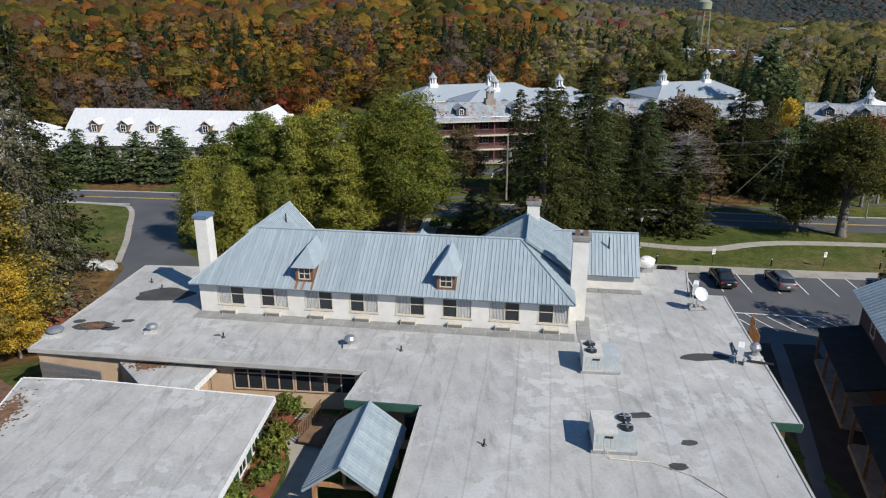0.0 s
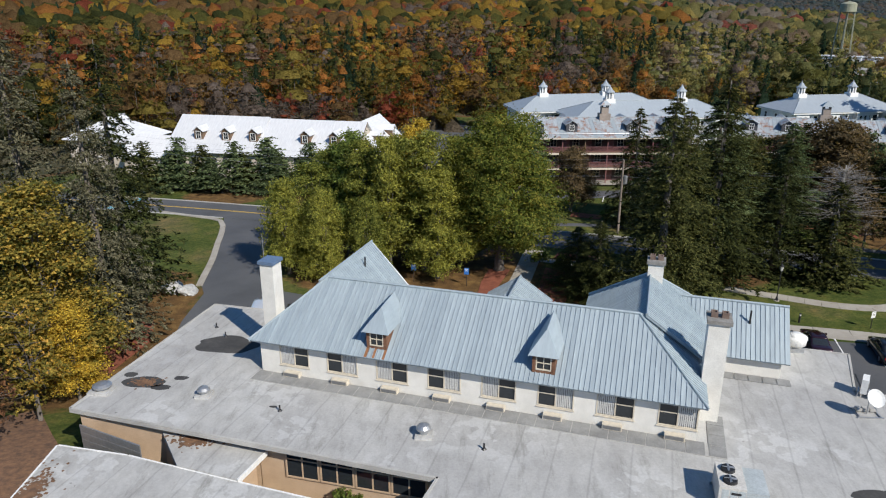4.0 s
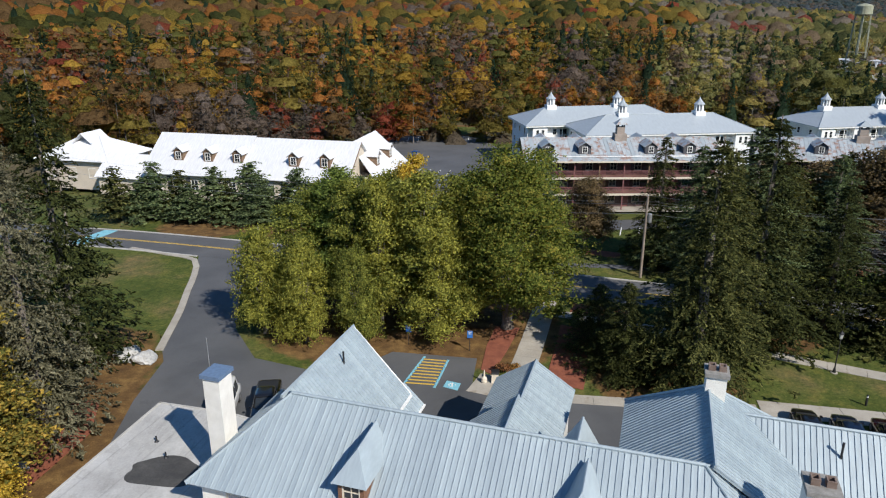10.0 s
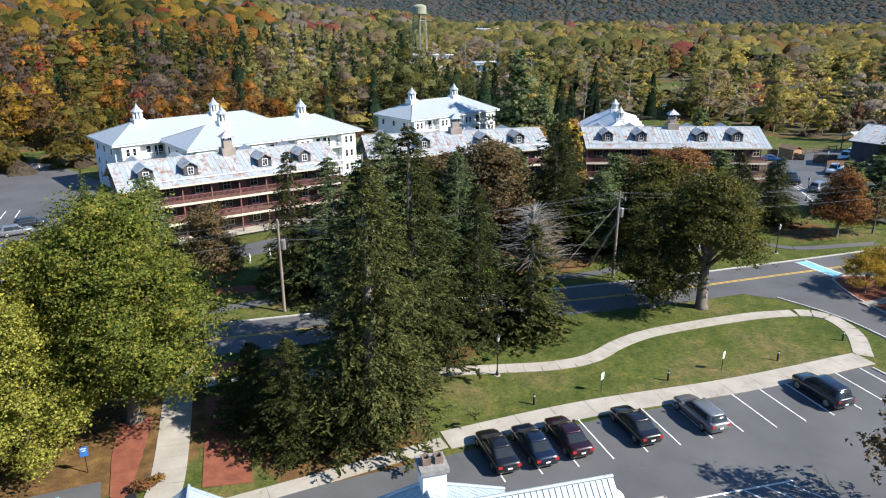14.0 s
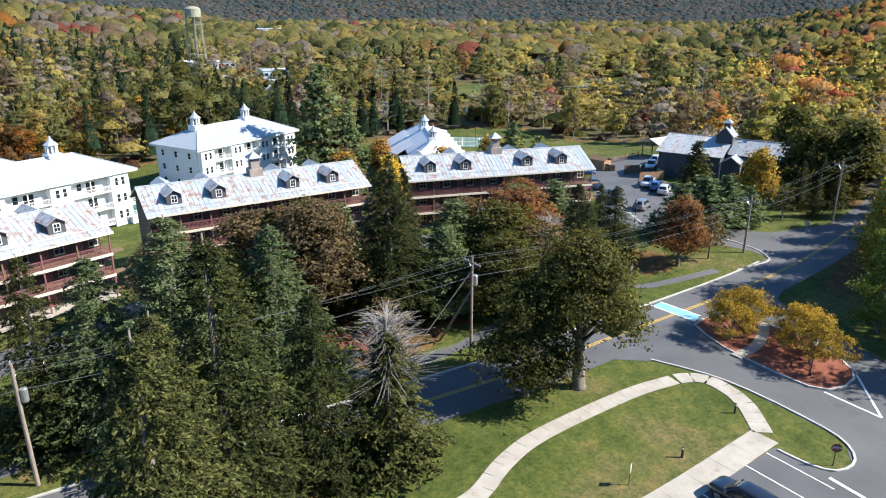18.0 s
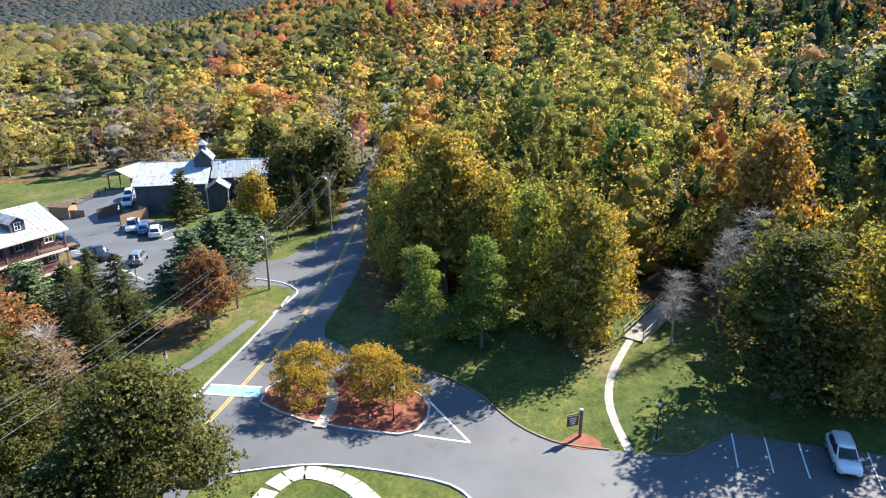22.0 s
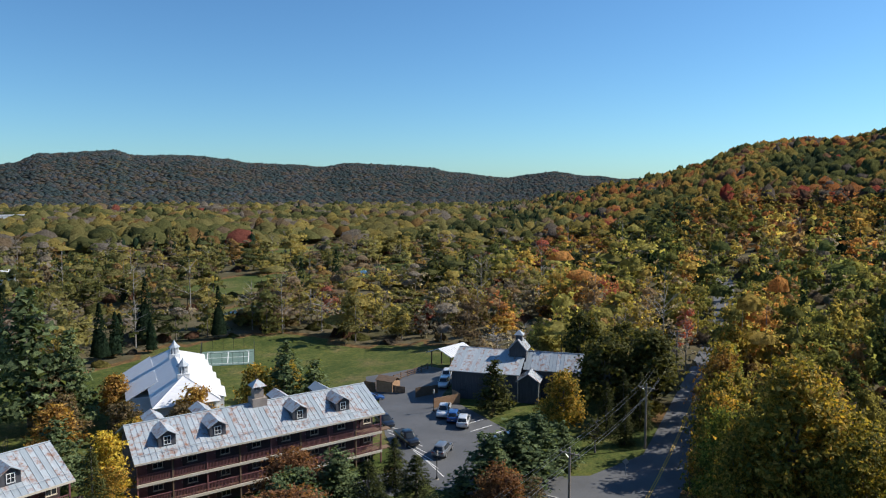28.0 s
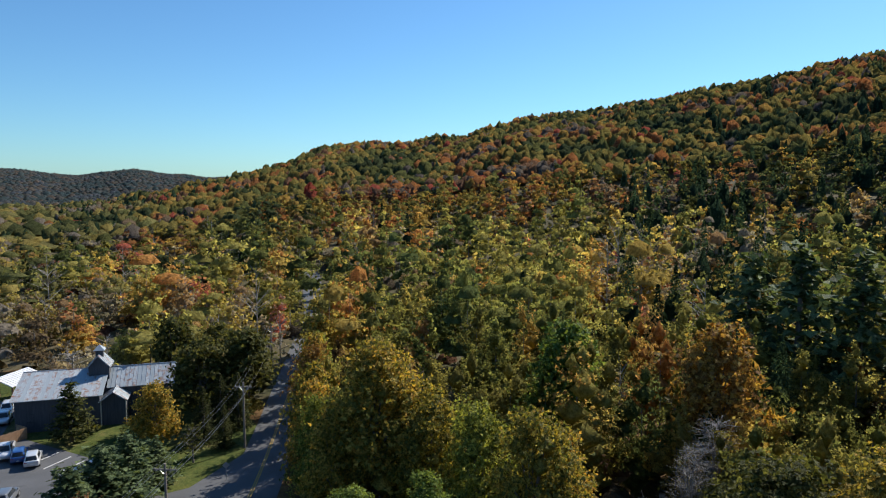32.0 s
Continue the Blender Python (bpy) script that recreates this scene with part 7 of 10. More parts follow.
hotel(pose(71.5, 170.1, -4.5, 0, 0, 14), 28.0, 12.3, 3, "white hotel block with balconies beside tall pines", (5.5, 19.5), ht=3.2)

# pool hall: a long white roof with small side gables and two lanterns
hall = thing("pool_hall", pose(104.3, 133.8, -4.2, 0, 0, 53.5), "white hall with many small roof gables and two lanterns", "hall")
part("hall_wall", Geo().box(0.2, 30, -4.4, 4.4, -1.0, 7.1), WHITE_SIDING, hall)
hip_roof(hall, -0.7, 31, -5.2, 5.2, 7.1, 10.4, 5.4, 5.0, ROOF_WHITE, 0.9, False)
part("hall_aisle", Geo().box(12, 30, 4.4, 8.0, -1, 5.6), WHITE_SIDING, hall)
roof_face(hall, [(31, 8.6, 5.4), (11.4, 8.6, 5.4), (11.4, 3.6, 8.2), (31, 3.6, 8.2)], ROOF_WHITE, 0.9, False)
for k in range(6):
    x = 3.5 + k * 4.9
    part("side_gable", Geo().slab([(x - 1.8, -1.8, 8.6), (x - 1.8, -6.2, 6.9), (x, -6.2, 8.2), (x, -1.2, 9.6)], 0.08).slab([(x + 1.8, -6.2, 6.9), (x + 1.8, -1.8, 8.6), (x, -1.2, 9.6), (x, -6.2, 8.2)], 0.08), ROOF_WHITE, hall)
    part("gable_bay", Geo().box(x - 1.5, x + 1.5, -5.9, -4.4, -1, 6.9), WHITE_SIDING, hall)
cupola(hall, 5.5, 0, 10.3, 0.85)
cupola(hall, 20.3, 0, 10.3, 0.85)

# clubhouse with the broad white roof
club = thing("clubhouse", pose(-58.5, 120.5, -1.2, 0, 0, -8.9), "beige clubhouse under a broad white roof with four dormers", "building")
CL, CD = 36.0, 13.4
cy = CD / 2
wins = [(1.6 + 3.45 * k, 2.9 + 3.45 * k, 1.6, 3.4) for k in range(10)]
part("front_wall", wall_geo(CL, -1.0, 4.6, 0.3, wins), BEIGE, club)
for k, (x0, x1, z0, z1) in enumerate(wins):
    window(club, Matrix.Translation((x0, 0, z0)), x1 - x0, z1 - z0, WHITE, 2, 2)
    part("stone_panel", Geo().box(x0 - 0.9, x0 - 0.1, -0.06, 0, 0.9, 3.9), DARK_SIDING, club)
part("end_wall", Geo().box(0, 0.3, 0.3, CD, -1, 4.6).box(CL - 0.3, CL, 0.3, CD, -1, 4.6).box(0.3, CL - 0.3, CD - 0.3, CD, -1, 4.6), BEIGE, club)
for s in (0.05, CL - 0.3):
    part("gable_wall", Geo().add([(s, 0.2, 4.5), (s, CD - 0.2, 4.5), (s, cy, 9.6), (s + 0.25, 0.2, 4.5), (s + 0.25, CD - 0.2, 4.5), (s + 0.25, cy, 9.6)], [(0, 2, 1), (3, 4, 5), (0, 1, 4, 3), (1, 2, 5, 4), (2, 0, 3, 5)]), BEIGE, club)
for x0, x1, zt in ((-0.5, 17.6, 10.0), (17.6, CL + 0.4, 9.75)):
    roof_face(club, [(x0, -0.7, 4.3), (x1, -0.7, 4.3), (x1, cy, zt), (x0, cy, zt)], ROOF_WHITE, 0.9, False)
    roof_face(club, [(x1, CD + 0.7, 4.3), (x0, CD + 0.7, 4.3), (x0, cy, zt), (x1, cy, zt)], ROOF_WHITE, 0.9, False)
part("rake_trim", Geo().tube([(CL + 0.42, -0.7, 4.2), (CL + 0.42, cy, 9.65)], [0.1, 0.1], 4), BROWN_WOOD, club)


def club_dormer(x, y, z, turn=0.0):
    m = Matrix.Translation((x, y, z)) @ Matrix.Rotation(radians(turn), 4, "Z")
    dm = part("dormer", Geo().box(-0.85, 0.85, 0, 3.0, -0.6, 1.6), BROWN_WOOD, club, m=m)
    part("dormer_roof", Geo().slab([(-1.15, -0.3, 1.4), (-1.15, 3.6, 1.4), (0, 4.0, 2.35), (0, -0.3, 2.35)], 0.1).slab([(1.15, -0.3, 1.4), (1.15, 3.6, 1.4), (0, 4.0, 2.35), (0, -0.3, 2.35)], 0.1), ROOF_WHITE, dm)
    part("dormer_gable", Geo().add([(-0.85, 0, 1.5), (0.85, 0, 1.5), (0, 0, 2.3), (-0.85, 0.2, 1.5), (0.85, 0.2, 1.5), (0, 0.2, 2.3)], [(0, 1, 2), (5, 4, 3), (0, 3, 4, 1), (1, 4, 5, 2), (2, 5, 3, 0)]), BROWN_WOOD, dm)
    fg = frame_geo(1.0, 1.35, 0.09, 0.06, 2, 2)
    part("dormer_frame", Geo().add([(v[0] - 0.5, v[1] - 0.06, v[2] + 0.08) for v in fg.v], fg.f), WHITE, dm)
    part("dormer_pane", Geo().box(-0.42, 0.42, -0.03, -0.01, 0.16, 1.36), GLASS, dm)


for x in (5.5, 11.0, 16.4, 26.4, 31.8):
    club_dormer(x, 1.8, 6.3)
# wing behind the gable, with dormers of its own, and a small porch
part("side_wing", Geo().box(CL - 8, CL + 3.4, CD, 21, -1, 4.2).box(CL, CL + 3.4, 4.0, CD, -1, 4.2), BEIGE, club)
roof_face(club, [(CL + 4.0, 3.4, 3.8), (CL + 4.0, 21.5, 3.8), (CL - 2.2, 21.5, 9.2), (CL - 2.2, 8.0, 9.2)], ROOF_WHITE, 0.9, False)
roof_face(club, [(CL - 8.4, 21.5, 3.8), (CL - 8.4, 8.0, 3.8), (CL - 2.2, 8.0, 9.2), (CL - 2.2, 21.5, 9.2)], ROOF_WHITE, 0.9, False)
for y in (9.5, 16.5):
    club_dormer(CL + 2.2, y, 5.6, 90)
part("porch_roof", Geo().slab([(25.5, -2.6, 2.5), (29.5, -2.6, 2.5), (29.5, -0.05, 3.0), (25.5, -0.05, 3.0)], 0.15), ROOF_WHITE, club)
for x in (25.7, 29.3):
    part("porch_post", Geo().box(x - 0.1, x + 0.1, -2.5, -2.3, -1, 2.4), WHITE, club)
# lower link and hipped block at the other end
part("link_wall", Geo().box(-11.5, 0, 2.5, 11, -1, 2.6), BEIGE, club)
roof_face(club, [(-12, 1.9, 2.4), (0.2, 1.9, 2.4), (0.2, 6.7, 5.8), (-12, 6.7, 5.8)], ROOF_WHITE, 0.9, False)
roof_face(club, [(0.2, 11.5, 2.4), (-12, 11.5, 2.4), (-12, 6.7, 5.8), (0.2, 6.7, 5.8)], ROOF_WHITE, 0.9, False)
part("left_block", Geo().box(-26, -11.6, 5.5, 17, -1, 4.4), BEIGE, club)
hip_roof(club, -26.8, -10.8, 4.7, 17.8, 4.4, 8.0, 6.4, 6.4, ROOF_WHITE, 0.9, False)
for k in range(3):
    window(club, Matrix.Translation((-24.5 + 4.3 * k, 5.5, 1.2)), 1.7, 1.8, WHITE, 2, 2)
part("rooftop_gable", Geo().slab([(-21, 8.5, 6.9), (-21, 14, 6.9), (-19, 14, 8.7), (-19, 8.5, 8.7)], 0.1).slab([(-17, 8.5, 6.9), (-17, 14, 6.9), (-19, 14, 8.7), (-19, 8.5, 8.7)], 0.1), ROOF_WHITE, club)

# barn: a long low block, a wing set back beside it, a gabled porch between and a tower with a cupola
barn = thing("barn", pose(134.3, 102.2, 0, 0, 0, -78.4), "dark grey barn with a metal roof and a cupola tower", "barn")
part("barn_wall", Geo().box(0, 11.6, 0.4, 15.6, -0.3, 5.1), DARK_SIDING, barn)
part("wing_wall", Geo().box(11.6, 21.6, 4.4, 15.6, -0.3, 5.1), DARK_SIDING, barn)
for s in (0.0, 21.4):
    y0 = 0.4 if s == 0 else 4.4
    part("gable_wall", Geo().add([(s, y0, 5.1), (s, 15.6, 5.1), (s, 8, 7.1), (s + 0.2, y0, 5.1), (s + 0.2, 15.6, 5.1), (s + 0.2, 8, 7.1)], [(0, 2, 1), (3, 4, 5), (0, 1, 4, 3), (1, 2, 5, 4), (2, 0, 3, 5)]), DARK_SIDING, barn)
roof_face(barn, [(-0.5, -0.2, 5.0), (12.1, -0.2, 5.0), (12.1, 8, 7.4), (-0.5, 8, 7.4)], ROOF_RUST, 0.62)
roof_face(barn, [(12.1, 3.9, 5.0), (22.2, 3.9, 5.0), (22.2, 8, 7.38), (12.1, 8, 7.38)], ROOF_RUST, 0.62)
roof_face(barn, [(22.2, 16.1, 5.0), (-0.5, 16.1, 5.0), (-0.5, 8, 7.4), (22.2, 8, 7.4)], ROOF_RUST, 0.62)
ridge_cap(barn, (-0.5, 8, 7.4), (22.2, 8, 7.4), ROOF_RUST)
for x in (1.6, 4.6, 7.6):
    window(barn, Matrix.Translation((x, 0.4, 1.6)), 0.9, 1.2, BLACK, 2, 2)
tower_ = part("tower", Geo().box(9.3, 12.3, 5.6, 8.8, 5.6, 8.2), DARK_SIDING, barn)
part("tower_gable", Geo().add([(9.3, 5.6, 8.2), (12.3, 5.6, 8.2), (10.8, 5.6, 9.8), (9.3, 5.8, 8.2), (12.3, 5.8, 8.2), (10.8, 5.8, 9.8)], [(0, 1, 2), (5, 4, 3), (0, 3, 4, 1), (1, 4, 5, 2), (2, 5, 3, 0)]), DARK_SIDING, tower_)
roof_face(barn, [(9.0, 9.2, 8.0), (9.0, 5.2, 8.0), (10.8, 5.2, 9.95), (10.8, 9.2, 9.95)], ROOF_RUST, 0.5)
roof_face(barn, [(12.6, 5.2, 8.0), (12.6, 9.2, 8.0), (10.8, 9.2, 9.95), (10.8, 5.2, 9.95)], ROOF_RUST, 0.5)
cup_ = part("cupola", Geo().box(10.25, 11.35, 6.6, 7.7, 9.3, 10.6), DARK_SIDING, barn)
cs = [Vector((10.8 + a * 0.85, 7.15 + b * 0.85, 10.55)) for a, b in ((-1, -1), (1, -1), (1, 1), (-1, 1))]
g = Geo()
for i in range(4):
    g.slab([cs[i], cs[(i + 1) % 4], Vector((10.8, 7.15, 11.4))], 0.06)
part("cupola_roof", g, ROOF_PALE, cup_)
part("porch_wall", Geo().box(11.8, 15.2, 0.6, 4.4, -0.3, 3.9), DARK_SIDING, barn)
part("porch_gable", Geo().add([(11.8, 0.6, 3.9), (15.2, 0.6, 3.9), (13.5, 0.6, 5.0), (11.8, 0.8, 3.9), (15.2, 0.8, 3.9), (13.5, 0.8, 5.0)], [(0, 1, 2), (5, 4, 3), (0, 3, 4, 1), (1, 4, 5, 2), (2, 5, 3, 0)]), DARK_SIDING, barn)
roof_face(barn, [(11.4, 4.6, 3.8), (11.4, 0.1, 3.8), (13.5, 0.1, 5.25), (13.5, 6.0, 5.25)], ROOF_RUST, 0.6)
roof_face(barn, [(15.6, 0.1, 3.8), (15.6, 4.6, 3.8), (13.5, 6.0, 5.25), (13.5, 0.1, 5.25)], ROOF_RUST, 0.6)
for x in (11.64, 15.2):
    part("corner_board", Geo().box(x, x + 0.16, 0.45, 0.6, -0.3, 3.9), CREAM, barn)
# open shed
shed = thing("open_shed", pose(153.8, 112.0, -1.0, 0, 0, -14), "open timber shed with a white metal roof", "shed")
for x in (0.3, 3.5, 6.7):
    for y in (0.3, 5.7):
        part("post", Geo().box(x - 0.1, x + 0.1, y - 0.1, y + 0.1, -0.3, 3.2), BROWN_WOOD, shed)
roof_face(shed, [(-0.6, -0.5, 3.0), (7.6, -0.5, 3.0), (7.6, 3.0, 4.3), (-0.6, 3.0, 4.3)], ROOF_WHITE, 0.7)
roof_face(shed, [(7.6, 6.5, 3.0), (-0.6, 6.5, 3.0), (-0.6, 3.0, 4.3), (7.6, 3.0, 4.3)], ROOF_WHITE, 0.7)

# water tower on the far hill
tower = thing("water_tower", pose(166.5, 359, land(166.5, 359), 0, 0, 10), "pale steel water tower on lattice legs", "water tower")
zt = 32.0 - land(166.5, 359)
TANK = surface("tank_paint", (0.24, 0.25, 0.17), (0.36, 0.36, 0.27), 0.5, 4.0, 0.6, stain=(0.30, 0.20, 0.10), stain_scale=0.3, stain_at=(0.55, 0.75))
part("tank", Geo().tube([(0, 0, zt - 5.4), (0, 0, zt - 4.6), (0, 0, zt - 1.2), (0, 0, zt - 0.5), (0, 0, zt)], [1.2, 3.6, 3.6, 2.6, 0.3], 20), TANK, tower)
part("walkway", Geo().tube([(0, 0, zt - 4.7), (0, 0, zt - 4.55)], [4.1, 4.1], 20), TANK, tower)
for k in range(6):
    a = k * math.pi / 3
    part("leg", Geo().tube([(5.0 * math.cos(a), 5.0 * math.sin(a), -1), (3.5 * math.cos(a), 3.5 * math.sin(a), zt - 4.4)], [0.2, 0.17], 6), TANK, tower)
    b = a + math.pi / 3
    for z0, z1 in ((0.05, 0.45), (0.45, 0.9)):
        r0, r1 = 5.0 - 1.5 * z0, 5.0 - 1.5 * z1
        part("tie_rod", Geo().tube([(r0 * math.cos(a), r0 * math.sin(a), z0 * (zt - 5)), (r1 * math.cos(b), r1 * math.sin(b), z1 * (zt - 5))], [0.05, 0.05], 4), TANK, tower)
for z in (0.45, 0.9):
    r = 5.0 - 1.5 * z
    part("brace_ring", Geo().tube([(r * math.cos(a * math.pi / 3), r * math.sin(a * math.pi / 3), z * (zt - 5)) for a in range(7)], [0.1] * 7, 5), TANK, tower)
part("riser_pipe", Geo().tube([(0, 0, -1), (0, 0, zt - 5.2)], [0.5, 0.5], 8), TANK, tower)


# ---- fences and small sheds of the barn lot ----
def rail_fence(x0, y0, x1, y1, posts, label):
    f = thing("rail_fence", pose(x0, y0, 0, 0, 0, math.degrees(math.atan2(y1 - y0, x1 - x0))), label, "fence", "rail fences")
    L = math.hypot(x1 - x0, y1 - y0)
    zs = [land(x0 + (x1 - x0) * k / posts, y0 + (y1 - y0) * k / posts) for k in range(posts + 1)]
    for k in range(posts + 1):
        part("post", Geo().box(k * L / posts - 0.08, k * L / posts + 0.08, -0.08, 0.08, zs[k] - 0.1, zs[k] + 1.35), BROWN_WOOD, f)
    for k in range(posts):
        a, b = k * L / posts + 0.08, (k + 1) * L / posts - 0.08
        for h in (0.4, 0.8, 1.2):
            part("rail", Geo().slab([(a, -0.05, zs[k] + h), (b, -0.05, zs[k + 1] + h), (b, 0.05, zs[k + 1] + h), (a, 0.05, zs[k] + h)], 0.14), BROWN_WOOD, f)


rail_fence(137.6, 121.0, 154.0, 117.6, 8, "dark brown timber rail fence beside the lot")


def board_fence(x0, y0, x1, y1, h, mat, label):
    f = thing("board_fence", pose(x0, y0, land(x0, y0), 0, 0, math.degrees(math.atan2(y1 - y0, x1 - x0))), label, "fence")
    L = math.hypot(x1 - x0, y1 - y0)
    n = int(L / 0.32)
    for k in range(n):
        part("board", Geo().box(k * L / n + 0.012, (k + 1) * L / n - 0.012, 0, 0.04, -0.3, h + 0.03 * (k % 3)), mat, f)
    for z in (0.3, h - 0.3):
        part("batten", Geo().box(0, L, 0.042, 0.1, z, z + 0.1), mat, f)


LIGHT_WOOD = surface("new_fence_wood", (0.30, 0.17, 0.09), (0.42, 0.26, 0.15), 1.5, 14.0, 0.8)
board_fence(128.2, 102.4, 132.6, 99.6, 1.7, LIGHT_WOOD, "new brown board fence round the bins")
board_fence(132.6, 99.6, 134.0, 101.8, 1.7, LIGHT_WOOD, "new brown board fence round the bins")
board_fence(132.9, 108.6, 136.6, 106.0, 1.8, BROWN_WOOD, "dark board fence beside the barn")
bin_shed = thing("bin_shed", pose(135.5, 115.0, land(136, 116), 0, 0, 88), "small brown timber shed with a dark roof", "shed")
part("shed_wall", Geo().box(0, 3.6, -2.6, 0, -0.4, 2.1), LIGHT_WOOD, bin_shed)
part("shed_roof", Geo().slab([(-0.2, -2.8, 2.1), (3.8, -2.8, 2.1), (3.8, -1.3, 2.8), (-0.2, -1.3, 2.8)], 0.1).slab([(-0.2, 0.2, 2.1), (3.8, 0.2, 2.1), (3.8, -1.3, 2.8), (-0.2, -1.3, 2.8)], 0.1), BROWN_WOOD, bin_shed)
for k in range(9):
    part("yard_board", Geo().box(3.8 + k * 0.3, 4.07 + k * 0.3, 0.0, 0.05, -0.4, 1.5), BROWN_WOOD, bin_shed)
    part("yard_board", Geo().box(-2.8 + k * 0.3, -2.53 + k * 0.3, 0.0, 0.05, -0.4, 1.6), BROWN_WOOD, bin_shed)


# ---- works and stores across the valley ----
def store(x, y, w, d, top, turn, wall, roof, label, bands=0):
    z = land(x, y)
    root = thing("warehouse", pose(x, y, z, 0, 0, turn), label, "building", "buildings across the valley")
    h = top - z
    part("wall", Geo().box(0, w, 0, d, -1, h), wall, root)
    part("roof", Geo().box(-0.3, w + 0.3, -0.3, d + 0.3, h + 0.003, h + 0.35), roof, root)
    for k in range(bands):
        part("window", Geo().box(w * (k + 0.2) / bands, w * (k + 0.8) / bands, -0.08, 0, h - 2.2, h - 1.0), GLASS, root)


PALE_BLUE = surface("pale_blue_cladding", (0.42, 0.52, 0.56), (0.52, 0.62, 0.66), 0.5, 8.0, 0.6)
store(168, 304, 11, 8, 6.1, -20, PALE_BLUE, ROOF_WHITE, "pale blue flat-roofed works building in the valley", 4)
store(163, 297, 6, 5, 2.5, -20, PALE_BLUE, ROOF_WHITE, "small pale blue shed beside the works", 2)
store(150, 302, 9, 3, -0.5, -10, WHITE_SIDING, ROOF_WHITE, "long white trailer beside the works")
store(160, 366, 18, 10, 6.5, -28, WHITE_SIDING, ROOF_WHITE, "large white store beside the water tower", 6)
store(183, 372, 9, 7, 5.5, -28, WHITE_SIDING, ROOF_WHITE, "white store beside the water tower", 3)
store(402, 702, 34, 14, 10.0, -28, WHITE_SIDING, ROOF_WHITE, "long white building far up the valley")
# fenced pool deck beside the hotel
deck = thing("pool_deck", pose(53.0, 158.0, land(58, 163), 0, 0, 14), "raised pool deck with white rails and a green cover", "pool")
part("deck_floor", Geo().box(0, 12.5, 0, 8, 0, 1.2), WHITE_SIDING, deck)
part("pool_cover", Geo().box(1.5, 9, 1.2, 6.8, 1.2, 1.32), plain("green_cover", (0.03, 0.13, 0.10), 0.5), deck)
for k in range(14):
    for y in (0.1, 7.9):
        part("rail_post", Geo().box(k * 0.95, k * 0.95 + 0.12, y - 0.06, y + 0.06, 1.2, 2.3), WHITE, deck)
for y in (0.1, 7.9):
    for z in (1.4, 1.8, 2.2):
        part("rail", Geo().box(0.13, 12.4, y - 0.03, y + 0.03, z, z + 0.09), WHITE, deck)

# ---- lines, kerbs, beds and drives ----
def line_on(a, b, w, mat, name, label="", parent=None, lift=0.045):
    a, b = Vector((*a, 0)), Vector((*b, 0))
    g = ribbon([a, a.lerp(b, 0.5), b], w, lift)
    if parent is None:
        return solo(name, g, mat, label, "road marking", kind="structure")
    return part(name, g, mat, parent)


stalls = thing("stall_lines", None, "white painted stall lines on asphalt", "road marking", kind="structure")
for k in range(-3, 11):
    x = 31.2 + 2.62 * k
    y = 55.3 - 0.178 * 2.62 * k - (0.3 if k > 4 else 0)
    if x < 57.5:
        line_on((x, y), (x - 0.9, y - 5.0), 0.11, PAINT_WHITE, "stall_line", "", stalls)
for k, (a, b) in enumerate((((70.8, 23.5), (66.1, 24.7)), ((70.2, 21.0), (65.5, 22.2)), ((69.5, 18.5), (64.9, 19.7)), ((68.3, 13.5), (63.7, 14.9)), ((67.7, 11.1), (63.3, 12.4)), ((67.2, 8.6), (62.8, 9.9)), ((66.8, 6.0), (62.4, 7.3)))):
    line_on(a, b, 0.11, PAINT_WHITE, "stall_line", "", stalls)
for k in range(6):
    line_on((30.9 + 1.5 * k, 45.0 - 0.35 * k), (32.0 + 1.5 * k, 40.9 - 0.1 * k), 0.11, PAINT_WHITE, "stall_line", "", stalls)
line_on((30.6, 45.1), (39.0, 43.1), 0.12, PAINT_WHITE, "stall_line", "", stalls)
line_on((57.6, 46.0), (56.4, 41.5), 0.3, PAINT_WHITE, "stop_bar", "broad white stop bar on asphalt")
tri_mark = thing("merge_lines", None, "white painted triangle beyond the island", "road marking", kind="structure")
line_on((69.9, 50.3), (68.9, 45.6), 0.2, PAINT_WHITE, "edge_line", "", tri_mark)
line_on((75.3, 49.3), (68.9, 45.6), 0.2, PAINT_WHITE, "edge_line", "", tri_mark)
# accessible bays
bays = thing("accessible_bay", None, "blue and yellow hatched accessible parking bays", "road marking", kind="structure")
line_on((-5.3, 64.0), (-6.5, 59.3), 0.2, PAINT_BLUE, "bay_edge", "", bays)
line_on((-3.2, 63.5), (-4.0, 58.7), 0.2, PAINT_BLUE, "bay_edge", "", bays)
for k in range(9):
    f = k / 9
    line_on((-6.45 + 1.2 * f, 59.35 + 4.7 * f), (-3.95 + 0.75 * f, 59.2 + 4.6 * f), 0.15, PAINT_YELLOW, "hatch_stripe", "", bays)
for sq in ([(-8.7, 59.8), (-8.5, 60.95), (-7.35, 60.6), (-7.55, 59.45)], [(-3.3, 58.9), (-3.05, 59.9), (-1.9, 59.5), (-2.1, 58.4)]):
    part("bay_square", Geo().prism(sq, 0.02, 0.05), PAINT_BLUE, bays)
    cx, cy = sum(p[0] for p in sq) / 4, sum(p[1] for p in sq) / 4
    part("bay_symbol", Geo().tube([(cx + 0.28 * math.cos(a), cy + 0.28 * math.sin(a), 0.052) for a in [i * math.pi / 5 for i in range(9)]], [0.035] * 9, 4).box(cx - 0.05, cx + 0.05, cy - 0.1, cy + 0.38, 0.03, 0.056), PAINT_WHITE, bays)
